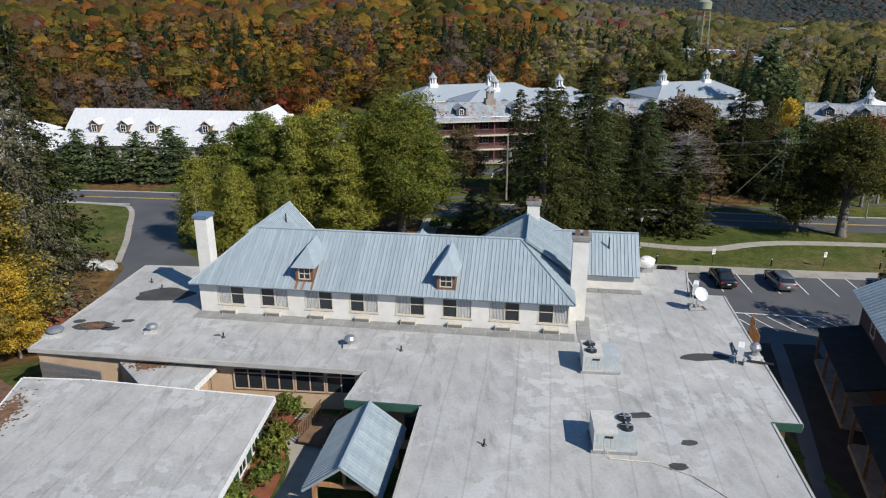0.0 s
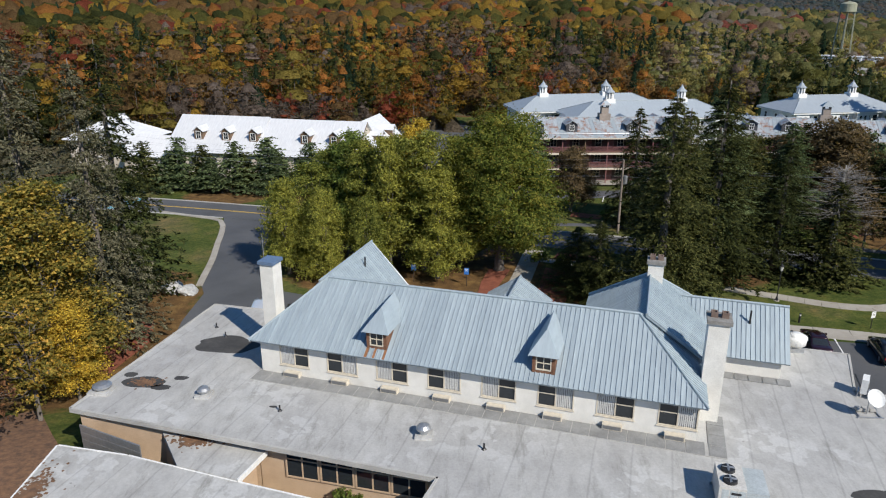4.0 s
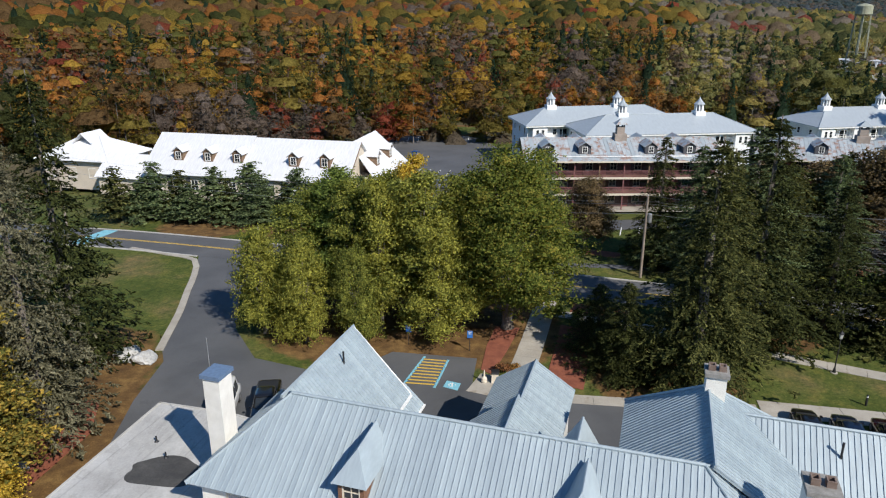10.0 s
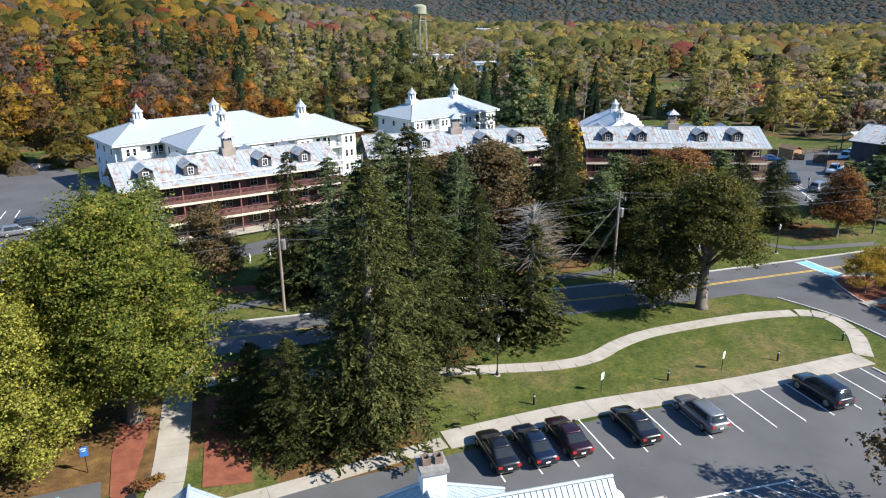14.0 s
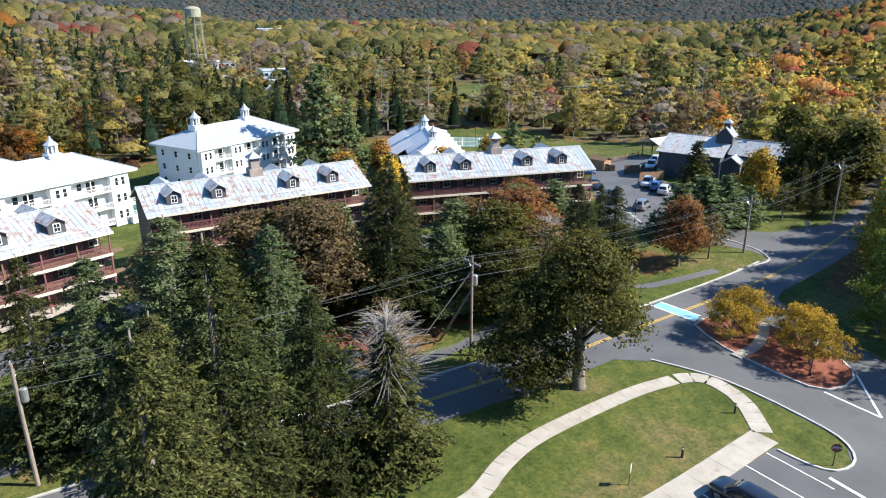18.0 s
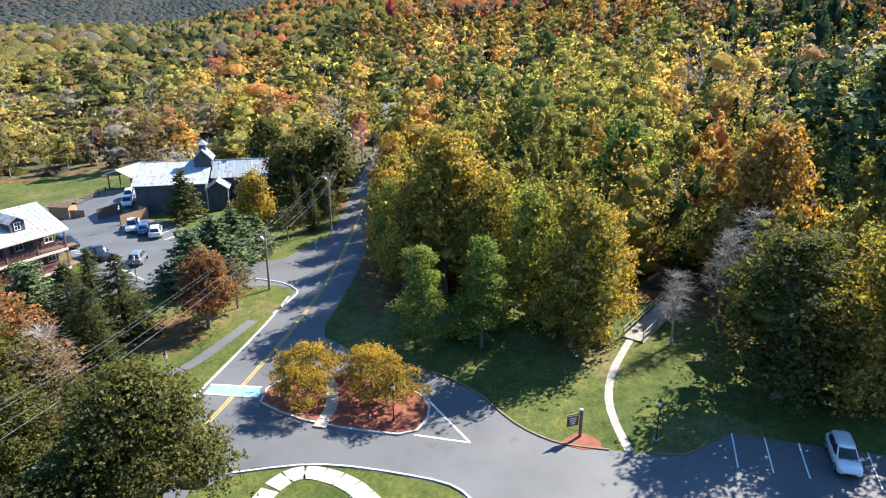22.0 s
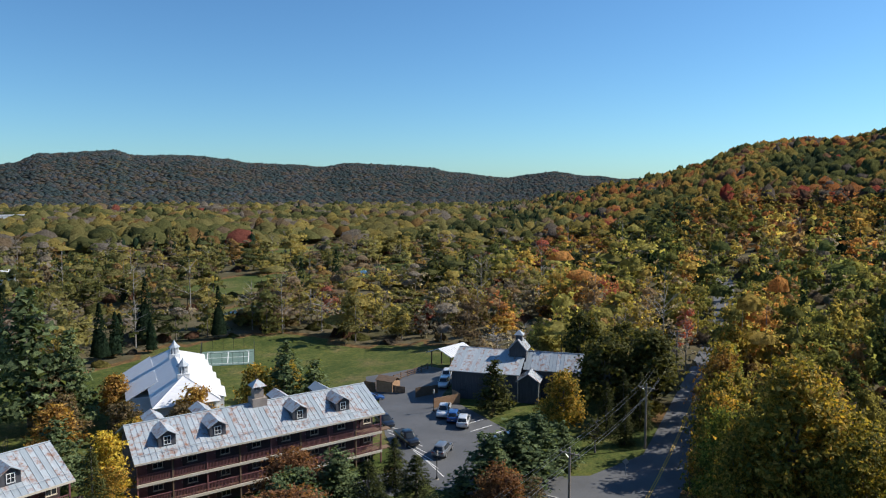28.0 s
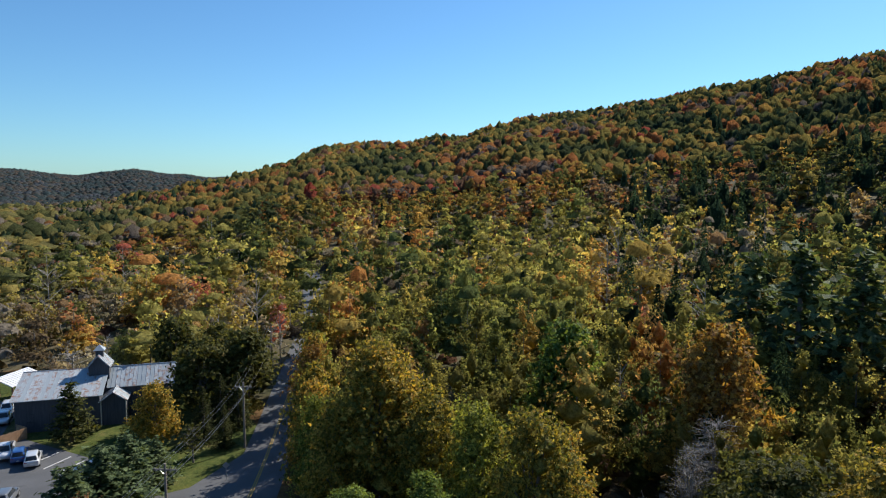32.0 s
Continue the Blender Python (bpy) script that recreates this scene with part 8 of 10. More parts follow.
# crosswalk
cross = thing("crosswalk", None, "pale blue painted crosswalk with white borders", "crosswalk", kind="structure")
part("crosswalk_band", Geo().prism([(76.1, 70.3), (77.6, 70.1), (77.2, 65.3), (75.6, 65.0)], 0.02, 0.055), PAINT_BLUE, cross)
line_on((76.0, 70.4), (75.5, 65.0), 0.16, PAINT_WHITE, "crosswalk_border", "", cross, 0.06)
line_on((77.7, 70.2), (77.3, 65.2), 0.16, PAINT_WHITE, "crosswalk_border", "", cross, 0.06)
cross2 = thing("crosswalk", None, "pale blue painted crosswalk at the far drive", "crosswalk", kind="structure")
part("crosswalk_band", Geo().prism([(-53.5, 97.8), (-51.5, 97.6), (-53.0, 91.5), (-55.0, 91.8)], -0.2, 0.06), PAINT_BLUE, cross2)


def bed(name, poly, mat, label, cat, z=0.10, kerb_w=0.14):
    """A planted bed with a kerb round it."""
    root = thing(name, None, label, cat, kind="structure")
    base = sum(land(*p) for p in poly) / len(poly)
    part("bed_fill", Geo().prism(poly, base - 0.3, base + z), mat, root)
    ring = [Vector((*p, 0)) for p in poly] + [Vector((*poly[0], 0))]
    part("kerb", ribbon(ring, kerb_w, z - 0.02, 0.05), KERB, root)
    return root


ISLAND = [(74.6, 64.6), (73.1, 62.4), (71.9, 60.2), (70.9, 57.1), (70.2, 53.8), (69.9, 51.6), (70.5, 50.1), (72.2, 49.3), (74.2, 49.2), (75.8, 49.8), (77.6, 51.5), (79.0, 54.0), (80.0, 57.0), (80.2, 60.5), (79.2, 63.2), (77.0, 64.6)]
bed("island", ISLAND, MULCH, "traffic island of red mulch with a pale kerb", "island", 0.12, 0.2)
walk_strip("footpath", [(70.7, 58.5), (74.0, 58.0), (77.5, 58.6), (80.0, 59.6)], 1.1, label="narrow concrete path across the island", slab=1.2, lift=0.14)
for poly, lab in (([(68.9, 38.3), (69.7, 37.6), (70.6, 36.6), (70.2, 35.5), (69.2, 34.8), (68.3, 34.9), (68.2, 36.5)], "red mulch round the wooden sign"),
                  ([(0.6, 61.2), (1.9, 65.5), (3.2, 70.5), (0.9, 70.6), (0.1, 66.5), (-0.3, 62.0)], "red mulch beside the walk"),
                  ([(5.0, 60.3), (6.0, 65.2), (7.2, 71.5), (10.5, 70.5), (9.0, 64.0), (8.0, 59.3)], "red mulch under the spruces"),
                  ([(12.0, 92.6), (16.0, 91.4), (16.5, 93.4), (12.4, 94.8)], "red mulch across the road"),
                  ([(9.0, 77.0), (14.4, 75.4), (14.0, 73.2), (8.4, 74.8)], "red mulch beside the road"),
                  ([(54.0, 83.0), (58.5, 81.8), (57.5, 92.0), (53.0, 92.0)], "red mulch under the trees"),
                  ([(40.5, 84.6), (46.0, 84.0), (52.0, 90.5), (48.0, 94.0), (42.0, 89.5)], "red mulch under the dark trees"),
                  ([(-36.5, 44.5), (-28.8, 44.5), (-28.2, 50.5), (-29.8, 54.5), (-33.5, 55.0)], "red-brown mulch under the spruces")):
    solo("mulch_bed", Geo().prism(poly, -0.6, max(land(*p) for p in poly) + 0.05), MULCH, lab, "mulch bed", kind="structure")
solo("plaza", Geo().prism([(-1.4, 58.4), (-0.3, 61.3), (2.6, 60.6), (5.4, 58.8), (5.0, 56.6), (1.1, 57.6)], -0.1, 0.045), CONCRETE, "pale concrete forecourt at the canopy", "pavement", kind="structure")
solo("dirt_path", ribbon(smooth_line([(68.0, 32.7), (72, 33.0), (76, 32.8), (80.5, 31.6), (85, 29.6), (91.3, 26.2), (99.4, 19.9), (106, 14)]), 0.75, 0.03), DIRT, "pale worn dirt path into the wood", "path", kind="structure")
# kerbs along the road and drives
kerbs = thing("kerb", None, "pale concrete kerbs along road and drives", "kerb", kind="structure")
part("kerb_run", ribbon([p for p in ROAD if -60 < p.x < -35], 0.25, 0.03, 0.08, -3.5), KERB, kerbs)
part("kerb_run", ribbon([p for p in ROAD if 40 < p.x < 100], 0.2, 0.03, 0.09, 3.45), KERB, kerbs)
part("kerb_run", ribbon([p for p in ROAD if -60 < p.x < 40], 0.2, 0.03, 0.09, 3.45), KERB, kerbs)
part("kerb_run", ribbon(smooth_line([(-46, 90.6), (-40, 88.6), (-36.0, 86.9), (-33.9, 82), (-32.7, 77.5), (-31.0, 71.5), (-29.9, 66.5), (-29.2, 63.3)]), 0.7, 0.02, 0.07), CONCRETE, kerbs)
part("kerb_run", ribbon(smooth_line([(58.4, 49.9), (58.2, 47.5), (58.8, 45.9), (60.4, 45.3), (62.0, 45.7), (63.5, 47.2), (64.5, 50.2), (65.5, 55), (65.6, 59), (64.5, 64)]), 0.18, 0.02, 0.09), KERB, kerbs)
part("kerb_run", ribbon(smooth_line([(81.3, 50.6), (79.4, 47.4), (76.8, 44.9), (74.2, 43.2), (71.9, 41.7), (70.0, 39.8), (68.8, 37.6), (68.2, 34.3)]), 0.18, 0.02, 0.09), BROWN_WOOD, kerbs)
part("kerb_run", ribbon(smooth_line([(67.9, 31.4), (67.6, 28.4), (69.2, 26.2)]), 0.18, 0.02, 0.09), BROWN_WOOD, kerbs)
part("kerb_run", ribbon(smooth_line([(94, 68.4), (99.7, 66.9), (101.6, 67.6), (103.4, 69.5), (104.8, 73.5), (105, 79)]), 0.18, 0.02, 0.1), KERB, kerbs)
walk_strip("footpath", [(70.5, 79.5), (77.8, 77.5), (80.1, 74.3), (84, 72.6), (92, 70.2)], 1.3, ASPHALT, "worn asphalt footpath beside the road", 3.0)
walk_strip("footpath", [(2, 87.6), (15, 88.4), (30, 84.6), (42, 81.6), (52, 78.8), (62, 79.5), (70.5, 79.5)], 1.3, ASPHALT, "worn asphalt footpath across the road", 3.0)
# drives beyond the road
drape([(100.2, 87.2), (101.5, 78), (102.5, 70), (101.2, 66.8), (124, 66.6), (113, 71.5), (109.8, 77), (109.5, 84.6), (121.4, 84.3), (124.4, 88.1), (131, 98), (135.3, 104.5), (152, 109), (157, 119), (147.5, 129), (138, 122), (130, 114.5), (120, 107.5), (113.7, 102.9), (106, 96)], 0.03, ASPHALT, "barn_lot", "grey asphalt lot beside the barn", "parking lot", 3.0)
solo("lodge_drive", ribbon(smooth_line([(108, 90), (98, 93.5), (88, 98.5), (72, 106.5), (56, 110.5), (40, 112.5), (24, 108.5), (14, 106.5), (0, 106.5), (-10, 112), (-14, 124), (-13, 136)]), 6.0, 0.05), ASPHALT, "asphalt drive before the lodges", "driveway", kind="structure")
drape([(-34, 203), (-5, 205), (4.7, 176), (0, 150), (-6.3, 137.6), (-14.2, 133.6), (-18.5, 152), (-34, 186)], 0.03, ASPHALT, "north_lot", "asphalt parking lot behind the clubhouse", "parking lot", 3.0)
far_lines = thing("stall_lines", None, "white stall lines in the far lots", "road marking", kind="structure")
for k in range(4):
    line_on((-16.0 + 2.2 * k, 161.0 - 0.4 * k), (-16.6 + 2.2 * k, 156.0 - 0.4 * k), 0.14, PAINT_WHITE, "stall_line", "", far_lines, 0.07)
for k in range(10):
    line_on((-32 + 2.75 * k, 200.6 + 0.1 * k), (-31.6 + 2.75 * k, 195.6 + 0.1 * k), 0.14, PAINT_WHITE, "stall_line", "", far_lines, 0.07)
for k in range(7):
    line_on((104.0 + 2.0 * k, 88.0 + 1.9 * k), (107.5 + 2.0 * k, 85.6 + 1.9 * k) if k < 0 else (108.4 + 1.55 * k, 93.6 + 2.3 * k), 0.12, PAINT_WHITE, "stall_line", "", far_lines, 0.06)
for k in range(5):
    line_on((115.5 + 1.7 * k, 84.8 + 2.4 * k), (119.6 + 1.7 * k, 83.0 + 2.4 * k), 0.12, PAINT_WHITE, "stall_line", "", far_lines, 0.06)
for k in range(4):
    line_on((18.5 + 2.7 * k, 105.2 + 0.8 * k), (17.6 + 2.7 * k, 101.0 + 0.8 * k), 0.14, PAINT_WHITE, "stall_line", "", far_lines, 0.07)
# tennis courts
COURT = surface("court_green", (0.10, 0.16, 0.13), (0.14, 0.21, 0.17), 0.5, 10.0, 0.85)
for poly, lab in (([(142, 171), (152.6, 181.5), (161, 172), (149.5, 161.5)], "green tennis court in the field"), ([(76, 158.5), (82.5, 163), (89.4, 156.6), (84.3, 150.5)], "green tennis court beside the hotel")):
    c = thing("tennis_court", None, lab, "tennis court", kind="structure")
    z = sum(land(*p) for p in poly) / 4
    part("court_surface", Geo().prism(poly, z - 0.5, z + 0.06), COURT, c)
    q = [Vector((*p, 0)) for p in poly]
    mid = sum(q, Vector()) / 4
    inner = [mid + (p - mid) * 0.78 for p in q]
    for a, b in list(zip(inner, inner[1:] + inner[:1])) + [((inner[0] + inner[1]) / 2, (inner[2] + inner[3]) / 2), ((inner[1] + inner[2]) / 2, (inner[3] + inner[0]) / 2)]:
        part("court_line", ribbon([a, (a + b) / 2, b], 0.22, 0.09), PAINT_WHITE, c)
    for a, b in zip(q, q[1:] + q[:1]):
        for k in range(5):
            p = a.lerp(b, k / 5)
            part("fence_post", Geo().tube([(p.x, p.y, z - 0.3), (p.x, p.y, z + 3.0)], [0.04, 0.04], 5), BLACK, c)
        part("fence_rail", Geo().tube([(a.x, a.y, z + 3.0), (b.x, b.y, z + 3.0)], [0.03, 0.03], 4), BLACK, c)
# pools of the river
for x, y, rx, ry in ((142, 258, 9, 5), (204, 213, 11, 4), (305, 233, 24, 6), (330, 246, 14, 4)):
    poly = [(x + rx * math.cos(a) * (1 + 0.15 * math.sin(3 * a)), y + ry * math.sin(a)) for a in [i * math.pi / 10 for i in range(20)]]
    solo("pond", Geo().prism(poly, land(x, y) - 1.0, land(x, y) + 0.12), WATER, "still blue river pool in the marsh", "water", kind="structure")

# ---- street furniture ----
def lamp_post(x, y, h=3.7, base=True):
    root = thing("street_lamp", pose(x, y, land(x, y)), "black post lamp with a glass lantern", "street lamp", "post lamps")
    part("post", Geo().tube([(0, 0, -0.1), (0, 0, 0.1), (0, 0, 0.35), (0, 0, 0.5), (0, 0, h - 0.6)], [0.16, 0.15, 0.1, 0.055, 0.05], 8), BLACK, root)
    ln = part("lantern", Geo().tube([(0, 0, h - 0.6), (0, 0, h - 0.52), (0, 0, h - 0.1)], [0.05, 0.12, 0.19], 6), plain("lantern_pane", (0.55, 0.55, 0.52), 0.2) if "lantern_pane" not in bpy.data.materials else bpy.data.materials["lantern_pane"], root)
    part("lantern_cap", Geo().tube([(0, 0, h - 0.1), (0, 0, h - 0.06), (0, 0, h + 0.12), (0, 0, h + 0.22)], [0.22, 0.22, 0.07, 0.015], 6), BLACK, ln)
    if base:
        part("footing", Geo().tube([(0, 0, -0.1), (0, 0, 0.05)], [0.3, 0.28], 12), CONCRETE, root)
    return root


for x, y in ((29.4, 63.8), (71.9, 52.2), (69.8, 30.1), (76.9, 73.8), (-28.6, 89.6), (103, 88.5), (126.5, 101.5)):
    lamp_post(x, y)


def bollard(x, y):
    root = thing("bollard_light", pose(x, y, land(x, y)), "short black bollard light with a pale band", "bollard", "bollards on the lawn")
    part("body", Geo().tube([(0, 0, -0.1), (0, 0, 0.72)], [0.085, 0.085], 10), BLACK, root)
    part("light_band", Geo().tube([(0, 0, 0.72), (0, 0, 0.86)], [0.07, 0.07], 10), WHITE, root)
    part("cap", Geo().tube([(0, 0, 0.86), (0, 0, 0.92), (0, 0, 0.95)], [0.09, 0.09, 0.04], 10), BLACK, root)


for x, y in ((29.5, 58.6), (41.4, 56.5), (52.4, 54.6), (61.1, 54.4)):
    bollard(x, y)


def small_sign(x, y, col, label, face=215, w=0.45, h=0.6, z=1.1, bars=3, bar_mat=BLACK):
    root = thing("sign", pose(x, y, land(x, y), 0, 0, face), label, "sign")
    part("post", Geo().box(-0.03, 0.03, 0.0, 0.04, -0.1, z + h - 0.1), BLACK, root)
    pl = part("plate", Geo().box(-w / 2, w / 2, -0.03, -0.003, z, z + h), col, root)
    for k in range(bars):
        ww = w * (0.32 if k % 2 == 0 else 0.24)
        part("text_bar", Geo().box(-ww, ww, -0.037, -0.031, z + h * (0.78 - 0.24 * k), z + h * (0.86 - 0.24 * k)), bar_mat, pl)


for x, y in ((35.4, 57.7), (46.8, 55.7)):
    small_sign(x, y, WHITE, "white parking sign on a black post", 20)
SIGN_BLUE = plain("sign_blue", (0.03, 0.14, 0.42), 0.5)
for x, y in ((-7.0, 66.2), (-1.4, 65.4), (-12.8, 67.6)):
    small_sign(x, y, SIGN_BLUE, "blue accessible-parking sign on a post", 0, 0.5, 0.7, 1.3, 2, WHITE)
stop = thing("stop_sign", pose(59.3, 46.3, 0, 0, 0, -60), "dark maroon octagonal stop sign on a post", "sign")
part("post", Geo().tube([(0, 0.05, -0.1), (0, 0.05, 1.75)], [0.04, 0.04], 8), BLACK, stop)
SIGN_RED = plain("sign_maroon", (0.14, 0.03, 0.035), 0.5)
oct_ = lambda r, y: [(r * math.cos(math.pi / 8 + k * math.pi / 4), y, 1.55 + r * math.sin(math.pi / 8 + k * math.pi / 4)) for k in range(8)]
v = oct_(0.38, -0.02) + oct_(0.38, 0.0)
plate = part("plate", Geo().add(v, [tuple(range(8)), tuple(range(8, 16))[::-1]] + [(k, 8 + k, 8 + (k + 1) % 8, (k + 1) % 8) for k in range(8)]), SIGN_RED, stop)


def lettering(words, size, mat, parent, m, name="lettering"):
    cu = bpy.data.curves.new(name, "FONT")
    cu.body, cu.size, cu.align_x, cu.align_y, cu.extrude = words, size, "CENTER", "CENTER", 0.004
    tmp = bpy.data.objects.new("tmp", cu)
    me = bpy.data.meshes.new_from_object(tmp)
    bpy.data.objects.remove(tmp)
    me.materials.append(mat)
    return part(name, me, None, parent, m=m)


lettering("STOP", 0.26, WHITE, plate, pose(0, -0.03, 1.55, 90, 0, 0))
wood_sign = thing("wooden_sign", pose(70.0, 36.4, 0, 0, 0, -70), "dark maroon hanging sign on a timber post", "sign")
part("post", Geo().box(-0.1, 0.1, -0.1, 0.1, -0.1, 2.6), BROWN_WOOD, wood_sign)
part("post_cap", Geo().box(-0.13, 0.13, -0.13, 0.13, 2.6, 2.7, taper=0.03), WHITE, wood_sign)
part("arm", Geo().box(-1.35, -0.1, -0.05, 0.05, 2.25, 2.35), BROWN_WOOD, wood_sign)
sb = part("board", Geo().box(-1.3, -0.25, -0.04, 0.04, 1.25, 2.15), SIGN_RED, wood_sign)
for k in range(4):
    part("text_bar", Geo().box(-1.15 + 0.06 * k, -0.4 - 0.06 * k, -0.05, -0.042, 1.95 - 0.18 * k, 2.03 - 0.18 * k), WHITE, sb)
yellow_sign = thing("road_sign", pose(114.9, 67.4, 0, 0, 0, 100), "diamond road sign seen from behind on a post", "sign")
part("post", Geo().box(-0.03, 0.03, 0, 0.05, -0.1, 2.3), STEEL, yellow_sign)
part("plate", Geo().add([(0, -0.01, 1.5), (0.45, -0.01, 1.95), (0, -0.01, 2.4), (-0.45, -0.01, 1.95), (0, -0.003, 1.5), (0.45, -0.003, 1.95), (0, -0.003, 2.4), (-0.45, -0.003, 1.95)], [(0, 1, 2, 3), (7, 6, 5, 4), (0, 4, 5, 1), (1, 5, 6, 2), (2, 6, 7, 3), (3, 7, 4, 0)]), STEEL, yellow_sign)

# utility poles and wires
POLES = [(-60.0, 99.5, 10.0), (17.3, 85.0, 9.6), (53.0, 76.7, 10.2), (101.3, 70.7, 7.9), (125.8, 67.1, 9.5), (165.0, 69.0, 9.5)]
heads = []
for i, (x, y, h) in enumerate(POLES):
    pl = thing("utility_pole", pose(x, y, land(x, y), 0, 0, -8), "weathered wooden utility pole with a crossarm", "utility pole", "utility poles")
    part("pole", Geo().tube([(0, 0, -0.3), (0, 0, h)], [0.17, 0.12], 10), POLE_WOOD, pl)
    if i >= 2:
        part("crossarm", Geo().box(-0.06, 0.06, -1.2, 1.2, h - 0.75, h - 0.6), POLE_WOOD, pl)
        for k in (-1.1, -0.55, 0.55, 1.1):
            part("insulator", Geo().tube([(0, k, h - 0.6), (0, k, h - 0.42)], [0.05, 0.035], 8), STEEL, pl)
        part("brace", Geo().tube([(0.1, -0.7, h - 0.7), (0.1, 0, h - 1.4)], [0.025, 0.025], 4).tube([(0.1, 0.7, h - 0.7), (0.1, 0, h - 1.4)], [0.025, 0.025], 4), STEEL, pl)
    else:
        part("bracket", Geo().tube([(0, 0, h - 0.1), (0, 0.25, h + 0.1)], [0.04, 0.04], 6), STEEL, pl)
    if i in (1, 2):
        part("transformer", Geo().tube([(0.38, 0, h - 3.0), (0.38, 0, h - 2.9), (0.38, 0, h - 2.0), (0.38, 0, h - 1.95)], [0.2, 0.26, 0.26, 0.2], 12), STEEL, pl)
    r = math.radians(-8)
    heads.append([(x - k * math.sin(r), y + k * math.cos(r), land(x, y) + h + dz) for k, dz in (((-1.1, -0.4), (-0.55, -0.4), (0.55, -0.4), (1.1, -0.4), (0, -2.0), (0, -2.6)) if i >= 2 else ((0.0, 0.1), (0.25, 0.1), (0.1, -0.6), (0.1, -0.9), (0, -2.0), (0, -2.6)))])
wires = thing("overhead_wires", None, "thin pale overhead wires sagging between the poles", "wires")
WIRE = plain("wire_metal", (0.30, 0.31, 0.32), 0.4, 0.6)
for a, b in zip(heads, heads[1:]):
    for k, (p, q) in enumerate(zip(a, b)):
        if k in (1, 5):
            continue
        p, q = Vector(p), Vector(q)
        sag = (q - p).length * 0.018
        pts = [p.lerp(q, t / 10) - Vector((0, 0, sag * 4 * (t / 10) * (1 - t / 10))) for t in range(11)]
        part("wire", Geo().tube(pts, [0.01 if k < 4 else 0.017] * 11, 4, cap=False), WIRE, wires)
guy = thing("guy_wire", None, "sloping guy wire of a utility pole", "wire")
part("strand", Geo().tube([(53.0, 76.7, 8.8), (46.5, 79.5, 0.1)], [0.05, 0.05], 4), POLE_WOOD, guy)
prop = thing("pole_prop", None, "slanting wooden prop leaning on the utility pole", "prop")
part("beam", Geo().tube([(53.1, 81.2, -0.2), (53.0, 76.85, 6.6)], [0.14, 0.11], 8), POLE_WOOD, prop)

# boulders, bins, planters
def boulder(x, y, s, seed):
    bm = bmesh.new()
    bmesh.ops.create_icosphere(bm, subdivisions=3, radius=1.0)
    for v in bm.verts:
        n = noise.noise(v.co * 0.9 + Vector((seed, 0, 0))) * 0.45 + noise.noise(v.co * 2.6 + Vector((0, seed, 0))) * 0.16
        v.co *= (1 + n)
        v.co.z *= 0.62
    me = bpy.data.meshes.new("boulder")
    bm.to_mesh(me)
    bm.free()
    me.materials.append(ROCK)
    solo("boulder", me, None, "grey weathered boulder beside the drive", "boulder", "boulders", m=pose(x, y, land(x, y) + 0.3 * s, 0, 0, seed * 70) @ Matrix.Scale(s, 4))


boulder(-31.2, 61.9, 1.15, 1)
boulder(-29.4, 61.2, 1.0, 2)
boulder(-30.5, 45.9, 0.6, 3)
for x, y, s, mat, lab in ((6.6, 73.2, 1.6, LEAF_YG, "clipped yellow-green bush beside the walk"), (1.6, 61.9, 1.0, LEAF_RUST, "red flowering bush in the mulch"), (2.4, 62.2, 0.8, LEAF_ORANGE, "orange flowering bush in the mulch"), (8.6, 72.6, 1.3, LEAF_GREEN, "low green bush beside the walk"),
                          (-6.0, 26.7, 1.3, LEAF_GREEN, "round clipped green bush in the courtyard"), (-6.6, 22.7, 1.9, LEAF_YG, "leafy green shrub in the courtyard"), (-6.5, 20.6, 1.4, LEAF_GREEN, "round clipped green bush in the courtyard"), (-7.6, 18.9, 1.8, LEAF_GREEN, "leafy green shrub in the courtyard"), (-7.2, 24.4, 1.5, LEAF_PLUM, "dry brown shrub in the courtyard")):
    tree("bush", x, y, s, mat, lab, 0, 1.0, base=2.6 if y < 30 else None)
for i in range(14):
    tree("bush", 17.0 + 0.5 * i, 93.6 - 0.22 * i + 0.5 * (i % 2), 1.1, LEAF_GREEN, "low juniper in the roadside hedge", 0, 1.3, "junipers across the road")
for lx in range(14):
    a = math.radians(-28.4)
    px, py = 4 + lx * 2.0, -1.6 - 0.5 * (lx % 2)
    tree("bush", 77.3 + px * math.cos(a) - py * math.sin(a), 112.0 + px * math.sin(a) + py * math.cos(a), 0.9 + 0.3 * (lx % 3), (LEAF_GREEN, LEAF_RUST, LEAF_GREEN)[lx % 3], "small bush before the lodge", 0, 1.0, "bushes before the lodge", base=-0.8)
planter = thing("planter_bin", pose(0.9, 60.0, 0.045), "pale litter bin beside the forecourt", "bin")
part("body", Geo().box(-0.3, 0.3, -0.3, 0.3, 0, 0.85, taper=0.03), CREAM, planter)
part("lid", Geo().box(-0.34, 0.34, -0.34, 0.34, 0.86, 1.0, taper=0.06), BLACK, planter)
pot = thing("ash_urn", pose(0.0, 59.9, 0.045), "pale urn-shaped ash bin", "bin")
part("urn", Geo().tube([(0, 0, 0), (0, 0, 0.1), (0, 0, 0.4), (0, 0, 0.55), (0, 0, 1.1)], [0.22, 0.26, 0.24, 0.08, 0.05], 12), CREAM, pot)

